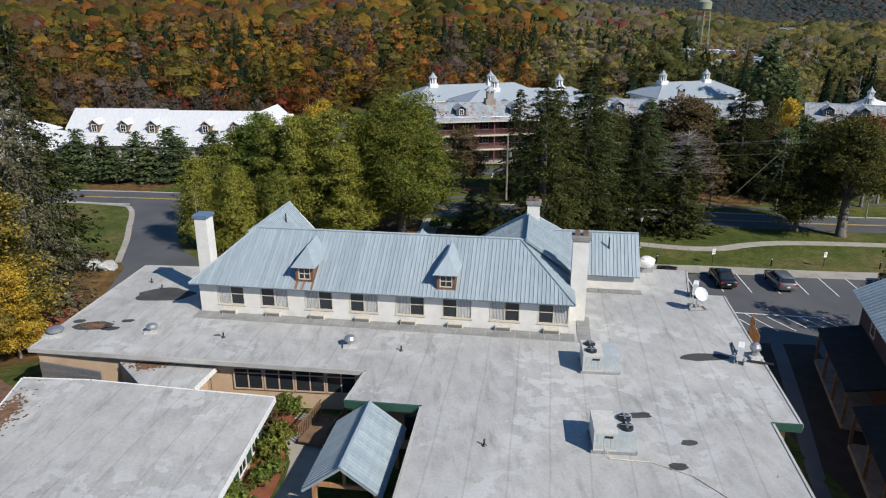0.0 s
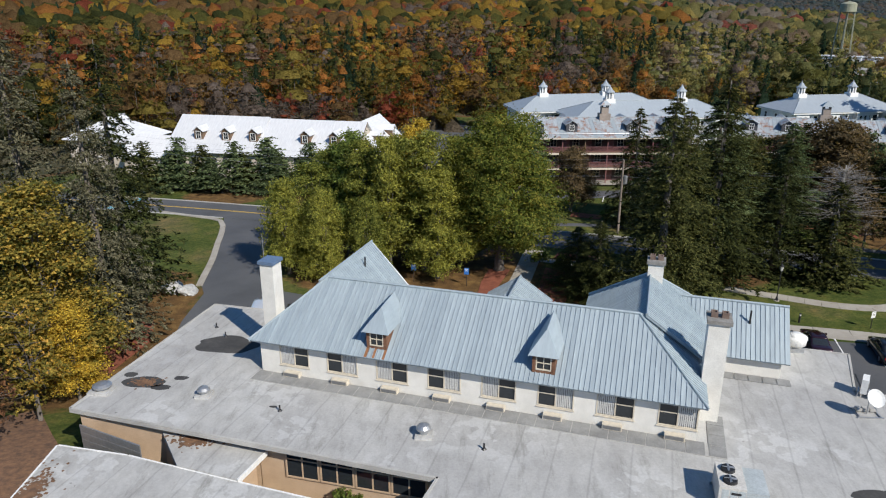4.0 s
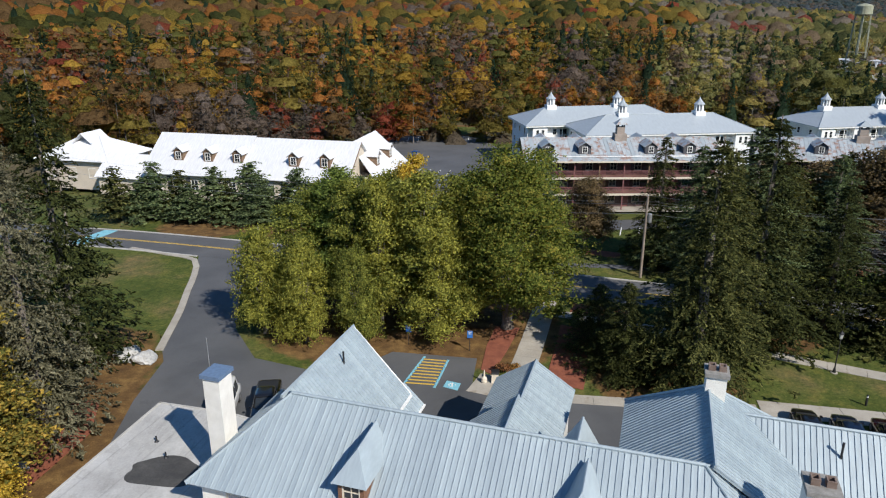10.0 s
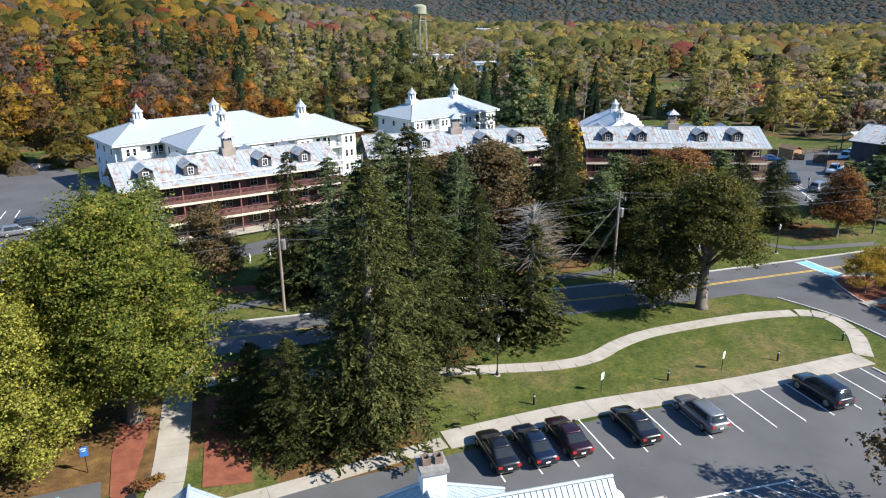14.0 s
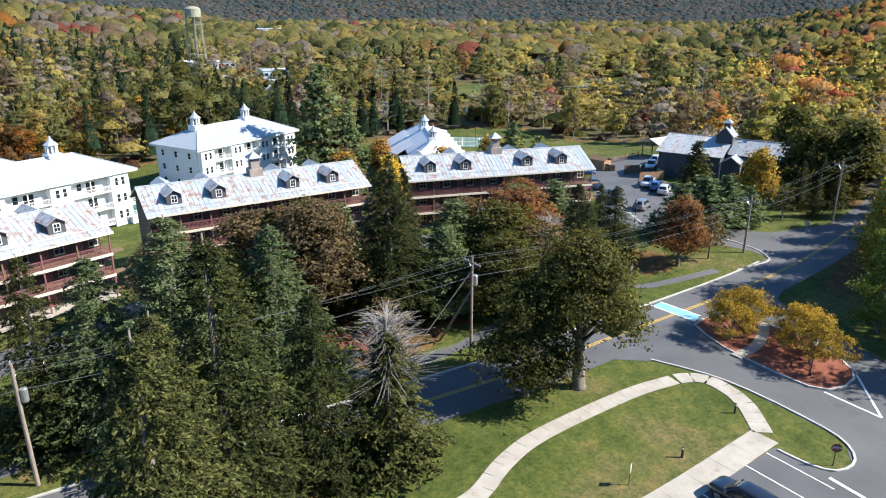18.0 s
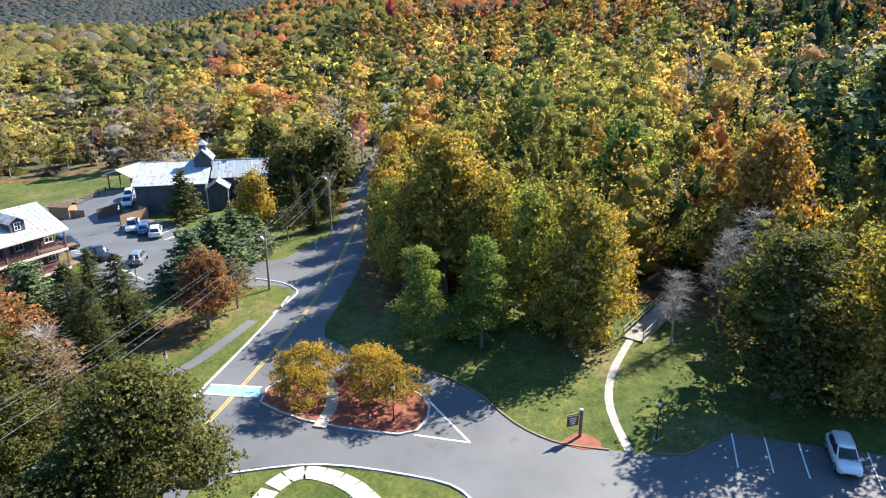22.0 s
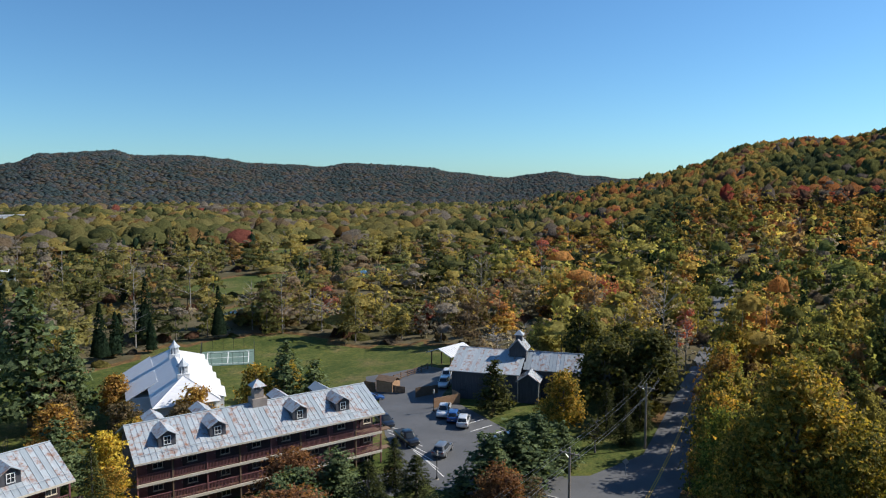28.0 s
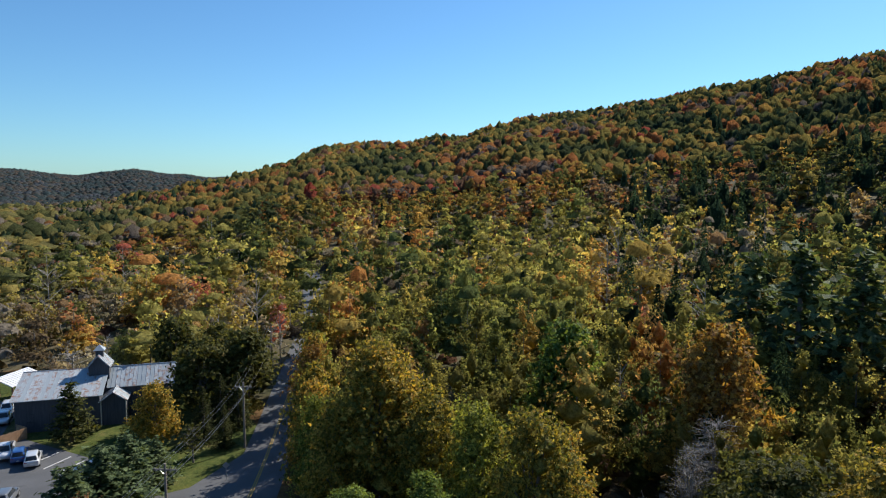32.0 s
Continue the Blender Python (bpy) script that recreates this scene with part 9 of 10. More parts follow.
# ---- on the flat roof ----
def roof_unit(m, w, d, h, label, fans):
    root = thing("rooftop_unit", m, label, "air conditioner", "rooftop units")
    part("base_rail", Geo().box(-0.1, w + 0.1, 0.0, 0.12, 0, 0.18).box(-0.1, w + 0.1, d - 0.12, d, 0, 0.18), STEEL, root)
    part("cabinet", Geo().box(0, w * 0.55, 0, d, 0.18, h), UNIT, root)
    part("coil_cabinet", Geo().box(w * 0.552, w, 0, d, 0.18, h * 0.9), UNIT2, root)
    for k in range(3):
        part("panel_seam", Geo().box(w * 0.06 + k * w * 0.17, w * 0.06 + k * w * 0.17 + w * 0.14, -0.012, -0.002, 0.3, h - 0.12), UNIT2, root)
    part("badge", Geo().box(w * 0.25, w * 0.45, -0.02, -0.013, h * 0.72, h * 0.82), BLACK, root)
    for fx, fy in fans:
        f = part("fan_ring", Geo().tube([(fx, fy, h * 0.9 + (0.1 if fx < w * 0.55 else 0)), (fx, fy, h * 0.9 + 0.16 + (0.1 if fx < w * 0.55 else 0))], [0.33, 0.3], 16), BLACK, root)
        for k in range(4):
            a = k * math.pi / 2
            part("fan_blade", Geo().box(-0.05, 0.05, 0.03, 0.27, -0.01, 0.01, 0, Matrix.Translation((fx, fy, h * 0.9 + 0.19 + (0.1 if fx < w * 0.55 else 0))) @ Matrix.Rotation(a, 4, "Z") @ Matrix.Rotation(0.4, 4, "Y")), STEEL, f)
    return root


UNIT = surface("unit_paint", (0.50, 0.485, 0.45), (0.62, 0.60, 0.56), 1.0, 10.0, 0.6)
UNIT2 = surface("unit_paint_grey", (0.36, 0.40, 0.41), (0.47, 0.51, 0.52), 1.0, 10.0, 0.55)
roof_unit(pose(11.5, 24.6, ZR, 0, 0, -10), 2.1, 1.9, 1.25, "beige rooftop air conditioner with twin fans", ((0.5, 0.5), (0.5, 1.35)))
roof_unit(pose(9.9, 16.9, ZR, 0, 0, -10), 2.0, 1.9, 1.25, "grey rooftop air conditioner with twin fans", ((1.6, 0.6), (1.6, 1.4)))
dish = thing("satellite_dish", pose(22.2, 33.3, ZR), "white satellite dish on a weighted frame", "satellite dish")
bm = bmesh.new()
bmesh.ops.create_uvsphere(bm, u_segments=24, v_segments=16, radius=1.0)
bmesh.ops.delete(bm, geom=[v for v in bm.verts if v.co.z > -0.62], context="VERTS")
bmesh.ops.solidify(bm, geom=bm.faces[:], thickness=0.03)
me = bpy.data.meshes.new("reflector")
bm.to_mesh(me)
bm.free()
me.materials.append(WHITE)
part("reflector", me, None, dish, m=pose(-0.05, -0.55, 1.3, 52, 0, 10) @ Matrix.Scale(0.72, 4) @ Matrix.Translation((0, 0, 0.85)))
part("mast", Geo().tube([(0, 0, 0), (0, 0, 1.1)], [0.04, 0.04], 8), STEEL, dish)
part("frame", Geo().box(-0.7, 0.7, -0.5, -0.44, 0.02, 0.08).box(-0.7, 0.7, 0.44, 0.5, 0.02, 0.08).box(-0.6, -0.54, -0.44, 0.44, 0.02, 0.08).box(0.54, 0.6, -0.44, 0.44, 0.02, 0.08), STEEL, dish)
for k in range(3):
    part("ballast_block", Geo().box(-0.5 + 0.36 * k, -0.2 + 0.36 * k, 0.1, 0.42, 0.085, 0.25), KERB, dish)
part("feed_arm", Geo().tube([(0, 0, 0.8), (0, -0.9, 0.75)], [0.02, 0.02], 6), STEEL, dish)


def mini_split(x, y, turn):
    root = thing("condenser", pose(x, y, ZR, 0, 0, turn), "white upright condenser on a small stand", "air conditioner", "condensers")
    part("stand", Geo().box(-0.45, 0.45, -0.3, -0.24, 0, 0.25).box(-0.45, 0.45, 0.24, 0.3, 0, 0.25), STEEL, root)
    part("cabinet", Geo().box(-0.42, 0.42, -0.17, 0.17, 0.25, 1.15), WHITE, root)
    part("fan_grille", Geo().tube([(-0.1, -0.18, 0.72), (-0.1, -0.2, 0.72)], [0.3, 0.3], 16), KERB, root)
    part("line_set", Geo().tube([(0.4, 0.1, 0.5), (0.7, 0.2, 0.15), (2.4, 0.6, 0.06)], [0.05, 0.05, 0.05], 6), BLACK, root)


mini_split(21.4, 25.3, 60)
mini_split(23.0, 35.4, 60)


def roof_vent(x, y, r, h, label, dome=True):
    root = thing("roof_vent", pose(x, y, ZR), label, "roof vent", "roof vents")
    part("curb", Geo().box(-r * 1.25, r * 1.25, -r * 1.25, r * 1.25, 0, 0.16), MEMBRANE, root)
    part("neck", Geo().tube([(0, 0, 0.16), (0, 0, h * 0.55)], [r * 0.7, r * 0.7], 12), STEEL, root)
    part("hood", Geo().tube([(0, 0, h * 0.55), (0, 0, h * 0.7), (0, 0, h * 0.9), (0, 0, h)], [r * 1.1, r * 1.1, r * 0.75, r * 0.1], 14), STEEL, root)


roof_vent(-2.2, 29.4, 0.36, 0.75, "round galvanised roof vent")
roof_vent(-15.4, 32.5, 0.34, 0.6, "small galvanised roof vent")
roof_vent(-21.6, 32.6, 0.5, 0.55, "low domed roof vent at the roof's edge")
drum = thing("roof_vent", pose(21.3, 41.0, ZR), "large white drum-shaped roof exhaust fan", "roof vent", "roof vents")
part("curb", Geo().box(-0.45, 0.45, -0.45, 0.45, 0, 0.3), STEEL, drum)
part("drum", Geo().tube([(0, 0, 0.3), (0, 0, 0.42), (0, 0, 0.5), (0, 0, 0.98), (0, 0, 1.04), (0, 0, 1.02), (0, 0, 0.8)], [0.42, 0.46, 0.62, 0.68, 0.66, 0.62, 0.6], 28), WHITE, drum, smooth=True)
part("hood", Geo().tube([(0, 0, 0.8), (0, 0, 1.12), (0, 0, 1.2), (0, 0, 1.24)], [0.45, 0.45, 0.37, 0.05], 24), WHITE, drum, smooth=True)
roof_vent(22.6, 25.8, 0.3, 1.0, "tall silver exhaust vent at the roof's edge")
for x, y in ((1.0, 28.4), (4.8, 18.0), (-10.5, 31.2), (-17.0, 40.2), (-18.2, 41.6), (14.2, 34.4)):
    solo("vent_stub", Geo().tube([(0, 0, 0), (0, 0, 0.35)], [0.05, 0.05], 8).tube([(0, 0, 0), (0, 0, 0.08)], [0.14, 0.07], 8), BLACK, "short dark pipe on the flat roof", "pipe", "roof pipes", m=pose(x, y, ZR))
STAINS = surface("dark_roof_stain", (0.035, 0.035, 0.036), (0.075, 0.073, 0.07), 0.9, 10.0, 0.9)
for x, y, rx, ry, lab in ((-16.6, 38.9, 2.2, 1.3, "dark damp patch on the flat roof"), (-19.6, 33.7, 1.3, 0.7, "dark leaf-stained patch on the flat roof"), (-18.4, 33.2, 0.6, 0.3, "dark leaf-stained patch on the flat roof"), (-17.6, 34.4, 0.45, 0.25, "dark leaf-stained patch on the flat roof"), (-20.9, 34.6, 0.4, 0.3, "dark leaf-stained patch on the flat roof"), (-11.0, 31.6, 0.25, 0.12, "dark damp patch on the flat roof"), (19.6, 26.0, 1.5, 0.5, "dark damp patch on the flat roof"), (13.3, 20.0, 0.7, 0.3, "dark debris on the flat roof"), (13.6, 15.6, 0.5, 0.3, "dark debris on the flat roof"), (14.9, 17.4, 0.4, 0.25, "dark debris on the flat roof")):
    poly = [(x + rx * math.cos(a) * (1 + 0.32 * noise.noise((1.4 * math.cos(a), 1.4 * math.sin(a), x))), y + ry * math.sin(a) * (1 + 0.32 * noise.noise((1.4 * math.cos(a), 1.4 * math.sin(a), y)))) for a in [i * math.pi / 24 for i in range(48)]]
    solo("roof_patch", Geo().prism(poly, ZR - 0.02, ZR + 0.004), STAINS, lab, "patch", m=None)
RUST_LEAF = surface("leaf_drift", (0.10, 0.06, 0.04), (0.24, 0.13, 0.07), 3.0, 16.0, 0.95)


def leaf_drift(x, y, rx, ry, z, n, seed, label):
    """Fallen leaves lying flat in a ragged drift."""
    rng = np.random.default_rng(seed)
    g = Geo()
    for i in range(n):
        a, r = rng.uniform(0, 6.283), abs(rng.normal(0, 0.5))
        px, py, t, q = x + rx * r * math.cos(a), y + ry * r * math.sin(a), rng.uniform(0, 6.283), rng.uniform(0.05, 0.13)
        g.add([(px + q * math.cos(t + k), py + q * math.sin(t + k), z + 0.008 + 0.02 * rng.uniform()) for k in (0, 1.7, 3.1, 4.6)], [(0, 1, 2, 3)])
    tagged(solo("leaf_drift", g, RUST_LEAF, label, "leaves"), kind="stuff")


leaf_drift(-14.6, 29.0, 1.3, 0.7, 5.2, 420, 1, "drift of brown leaves on the link roof")
leaf_drift(-20.9, 24.2, 0.9, 2.2, 5.08, 700, 2, "drift of brown leaves on the low roof")
leaf_drift(-19.6, 33.7, 0.9, 0.5, 5.86, 160, 3, "few brown leaves on the flat roof")
litter = [(-22.6, 30.0), (-26.0, 33.5), (-30.0, 38.0), (-34.0, 33.0), (-29.0, 19.0), (-19.5, 18.0)]
drape(litter, 0.04, RUST_LEAF, "leaf_litter", "brown leaf litter beside the low roof", "leaves", 2.0)
# pavers along the foot of the upper wall
pavers = thing("paver_strip", HOUSE, "grey concrete pavers along the foot of the wall", "pavers", kind="structure")
part("mortar_bed", Geo().box(0.38, 27.6, -0.78, 0.44, ZR - 0.02, ZR + 0.035), KERB, pavers)
for k in range(27):
    part("paver", Geo().box(0.4 + 0.97 * k, 1.33 + 0.97 * k, -0.75, 0.42, ZR - 0.02, ZR + 0.05), PAVER, pavers)
for k in range(4):
    part("paver", Geo().box(26.75, 27.6, -0.7 + 1.0 * k, 0.26 + 1.0 * k, ZR - 0.02, ZR + 0.05), PAVER, pavers)
for k in range(6):
    part("paver", Geo().box(27.0 + 0.8 * k, 27.75 + 0.8 * k, 8.0, 8.8, ZR - 0.02, ZR + 0.05), PAVER, pavers)

# ---- courtyard ----
solo("courtyard_path", ribbon(smooth_line([(-4.4, 26.6), (-5.0, 24.6), (-4.3, 22.0), (-4.8, 18.5), (-6.5, 14), (-7.5, 9)]), 2.0, 0.03), CONCRETE, "pale concrete path curving through the courtyard", "path", kind="structure")
solo("courtyard_bed", ribbon(smooth_line([(-6.6, 27.2), (-6.9, 24.5), (-6.5, 21.5), (-7.2, 18.0), (-8.4, 14.5)]), 1.9, 0.02), MULCH, "red mulch bed along the low annexe", "mulch bed", kind="structure")
solo("courtyard_bed", Geo().prism([(-8.9, 27.6), (-3.4, 25.4), (-3.2, 24.4), (-6.0, 25.0)], 2.3, 2.64), MULCH, "red mulch bed under the windows", "mulch bed", kind="structure")
# window band of the recessed wall
band = thing("window_band", pose(-9.6, 28.3, 0, 0, 0, -10.3), "band of dark windows in a tan wall", "windows", kind="structure")
part("band_wall", Geo().box(-1.3, 8.3, 0.05, 0.4, 2.4, 5.5), TAN, band)
for k in range(4):
    w = part("window_frame", Geo().add([(v[0] + 0.2 + 1.95 * k, v[1] - 0.02, v[2] + 3.75) for v in frame_geo(1.9, 1.5, 0.09, 0.1, 2, 1, 0.08).v], frame_geo(1.9, 1.5, 0.09, 0.1, 2, 1, 0.08).f), TAN, band)
    part("transom", Geo().box(0.29 + 1.95 * k, 2.0 + 1.95 * k, -0.03, 0.04, 4.85, 4.92), TAN, w)
    part("pane", Geo().box(0.29 + 1.95 * k, 2.0 + 1.95 * k, 0.0, 0.045, 3.83, 5.16), GLASS, w)
for x in (-1.1, 1.0):
    m = pose(x, 22.75 - 0.22 * (x + 1.1), 3.5, 0, 0, -13)
    w = part("window", frame_geo(0.8, 1.5, 0.06, 0.1, 1, 1), GREEN_TRIM, annexe, m=m)
    part("pane", Geo().box(0.06, 0.74, 0.02, 0.05, 0.06, 1.44), GLASS, w)
garage = thing("roller_door", pose(-21.5, 29.9, 0, 0, 0, -21.3), "closed grey ribbed roller door", "door", kind="structure")
for k in range(12):
    part("door_slat", Geo().box(0.0, 4.6, -0.06 - 0.015 * (k % 2), 0.0, 2.55 + 0.23 * k, 2.77 + 0.23 * k), STEEL, garage)
pav = thing("pavilion", pose(-1.45, 19.1, 2.6, 0, 0, -13.1), "small timber pavilion with a blue metal roof", "pavilion")
for x, y in ((-1.5, -2.3), (1.5, -2.3), (-1.5, 2.3), (1.5, 2.3)):
    part("post", Geo().box(x - 0.1, x + 0.1, y - 0.1, y + 0.1, -0.1, 2.2), CEDAR, pav)
for y in (-2.3, 2.3):
    part("tie_beam", Geo().box(-1.6, 1.6, y - 0.07, y + 0.07, 2.05, 2.25), CEDAR, pav)
    part("king_post", Geo().box(-0.07, 0.07, y - 0.06, y + 0.06, 2.25, 3.25), CEDAR, pav)
    for s in (-1, 1):
        part("rafter", Geo().tube([(s * 1.7, y, 2.2), (0, y, 3.4)], [0.08, 0.08], 4), CEDAR, pav)
for s in (-1, 1):
    part("wall_plate", Geo().box(s * 1.5 - 0.07, s * 1.5 + 0.07, -2.6, 2.6, 2.25, 2.4), CEDAR, pav)
roof_face(pav, [(1.95, -2.9, 2.15), (1.95, 2.9, 2.15), (0, 2.9, 3.6), (0, -2.9, 3.6)], ROOF_BLUE, 0.25)
roof_face(pav, [(-1.95, 2.9, 2.15), (-1.95, -2.9, 2.15), (0, -2.9, 3.6), (0, 2.9, 3.6)], ROOF_BLUE, 0.25)
ridge_cap(pav, (0, -2.9, 3.6), (0, 2.9, 3.6), ROOF_BLUE)
deck = thing("ramp_deck", pose(-3.6, 24.6, 2.6, 0, 0, -21), "weathered timber ramp with slatted railings", "deck")
part("deck_floor", Geo().box(-0.9, 0.9, -1.6, 1.4, 0.3, 0.4), BROWN_WOOD, deck)
for s in (-0.9, 0.86):
    part("handrail", Geo().box(s, s + 0.06, -1.6, 1.4, 1.25, 1.33), BROWN_WOOD, deck)
    for k in range(14):
        part("baluster", Geo().box(s + 0.01, s + 0.05, -1.55 + 0.21 * k, -1.47 + 0.21 * k, 0.4, 1.25), BROWN_WOOD, deck)
fence = thing("timber_fence", pose(25.2, 29.8, 0, 0, 0, 75), "orange cedar board fence at the roof's edge", "fence")
for k in range(9):
    part("board", Geo().box(0.28 * k, 0.28 * k + 0.25, 0, 0.04, 0, 5.75 if k > 4 else 5.3), CEDAR, fence)


# footbridge on the dirt path
bridge = thing("footbridge", pose(88.0, 27.8, 0.05, 0, 0, -34.8), "weathered timber footbridge with rails on the dirt path", "footbridge")
for k in range(30):
    part("deck_board", Geo().box(0.4 * k, 0.4 * k + 0.37, -1.1, 1.1, 0.05, 0.11), GREY_WOOD, bridge)
for y in (-1.1, 1.1):
    part("beam", Geo().box(0, 12.0, y - 0.09, y + 0.09, -0.2, 0.045), GREY_WOOD, bridge)
    for k in range(7):
        part("post", Geo().box(1.98 * k - 0.06, 1.98 * k + 0.06, y - 0.05, y + 0.05, 0.115, 1.15), GREY_WOOD, bridge)
    for z in (0.6, 1.15):
        part("rail", Geo().box(-0.1, 12.1, y - 0.04, y + 0.04, z + 0.003, z + 0.1), GREY_WOOD, bridge)

solo("roof_cable", Geo().tube([(10.4, 17.0, ZR + 0.5), (10.6, 16.4, ZR + 0.04), (12.4, 16.0, ZR + 0.03), (14.0, 14.8, ZR + 0.03), (15.0, 13.0, ZR + 0.03), (15.2, 9.0, ZR + 0.03)], [0.03] * 6, 6), CREAM, "pale cable lying on the flat roof", "cable")
solo("roof_conduit", Geo().tube([(21.8, 25.2, ZR + 0.12), (23.2, 24.6, ZR + 0.1)], [0.07, 0.07], 8), BLACK, "black conduit at the roof's edge", "conduit")

# ---- parked cars ----
def car_paint(name, col):
    mat, nt, b = nodes_of(name)
    b.inputs["Base Color"].default_value = (*col, 1)
    b.inputs["Roughness"].default_value, b.inputs["Metallic"].default_value = 0.28, 0.3
    b.inputs["Coat Weight"].default_value, b.inputs["Coat Roughness"].default_value = 1.0, 0.05
    return mat


TYRE = plain("tyre_rubber", (0.02, 0.02, 0.02), 0.8)
RIM = plain("wheel_rim", (0.45, 0.46, 0.47), 0.3, 0.8)
TAIL = plain("tail_lamp", (0.35, 0.02, 0.02), 0.2)
HEADL = plain("head_lamp", (0.7, 0.72, 0.74), 0.1)
CARS = {}
# stations: x, sill, waist, half width; cabin: rear foot, rear top, front top, front foot, roof height
SHAPES = {
    "sedan": dict(L=4.7, W=1.82, lower=[(-2.35, 0.42, 0.78, 0.70), (-2.27, 0.30, 0.95, 0.80), (-2.05, 0.24, 1.0, 0.87), (-1.2, 0.2, 1.0, 0.91), (0.2, 0.2, 0.96, 0.91), (1.1, 0.2, 0.93, 0.90), (1.75, 0.22, 0.84, 0.87), (2.15, 0.27, 0.74, 0.78), (2.33, 0.4, 0.62, 0.6)], cabin=(-1.85, -0.85, 0.25, 1.2, 1.44)),
    "wagon": dict(L=4.85, W=1.85, lower=[(-2.42, 0.42, 0.9, 0.76), (-2.32, 0.28, 1.0, 0.86), (-2.0, 0.22, 1.02, 0.9), (-1.2, 0.2, 1.02, 0.92), (0.2, 0.2, 0.98, 0.92), (1.15, 0.2, 0.94, 0.91), (1.8, 0.22, 0.85, 0.88), (2.2, 0.27, 0.74, 0.78), (2.4, 0.4, 0.62, 0.6)], cabin=(-2.36, -1.9, 0.3, 1.2, 1.48)),
    "suv": dict(L=4.8, W=1.92, lower=[(-2.4, 0.5, 1.05, 0.8), (-2.3, 0.34, 1.12, 0.9), (-2.0, 0.29, 1.14, 0.94), (-1.2, 0.28, 1.13, 0.96), (0.2, 0.28, 1.1, 0.96), (1.2, 0.28, 1.06, 0.95), (1.85, 0.29, 1.0, 0.92), (2.2, 0.33, 0.9, 0.84), (2.38, 0.45, 0.76, 0.68)], cabin=(-2.34, -1.95, 0.4, 1.25, 1.74)),
    "van": dict(L=5.1, W=1.98, lower=[(-2.55, 0.45, 1.05, 0.88), (-2.48, 0.3, 1.12, 0.95), (-2.0, 0.26, 1.14, 0.98), (-1.2, 0.25, 1.13, 0.99), (0.6, 0.25, 1.1, 0.99), (1.5, 0.25, 1.05, 0.97), (2.1, 0.28, 0.95, 0.92), (2.4, 0.33, 0.84, 0.82), (2.55, 0.45, 0.7, 0.66)], cabin=(-2.52, -2.35, 0.75, 1.8, 1.95)),
    "pickup": dict(L=5.6, W=1.98, lower=[(-2.8, 0.55, 1.08, 0.92), (-2.74, 0.4, 1.12, 0.97), (-1.0, 0.34, 1.12, 0.98), (0.3, 0.34, 1.12, 0.98), (1.5, 0.34, 1.12, 0.97), (2.2, 0.35, 1.08, 0.95), (2.6, 0.38, 1.02, 0.9), (2.8, 0.5, 0.9, 0.78)], cabin=(-0.85, -0.6, 0.85, 1.55, 1.86)),
}


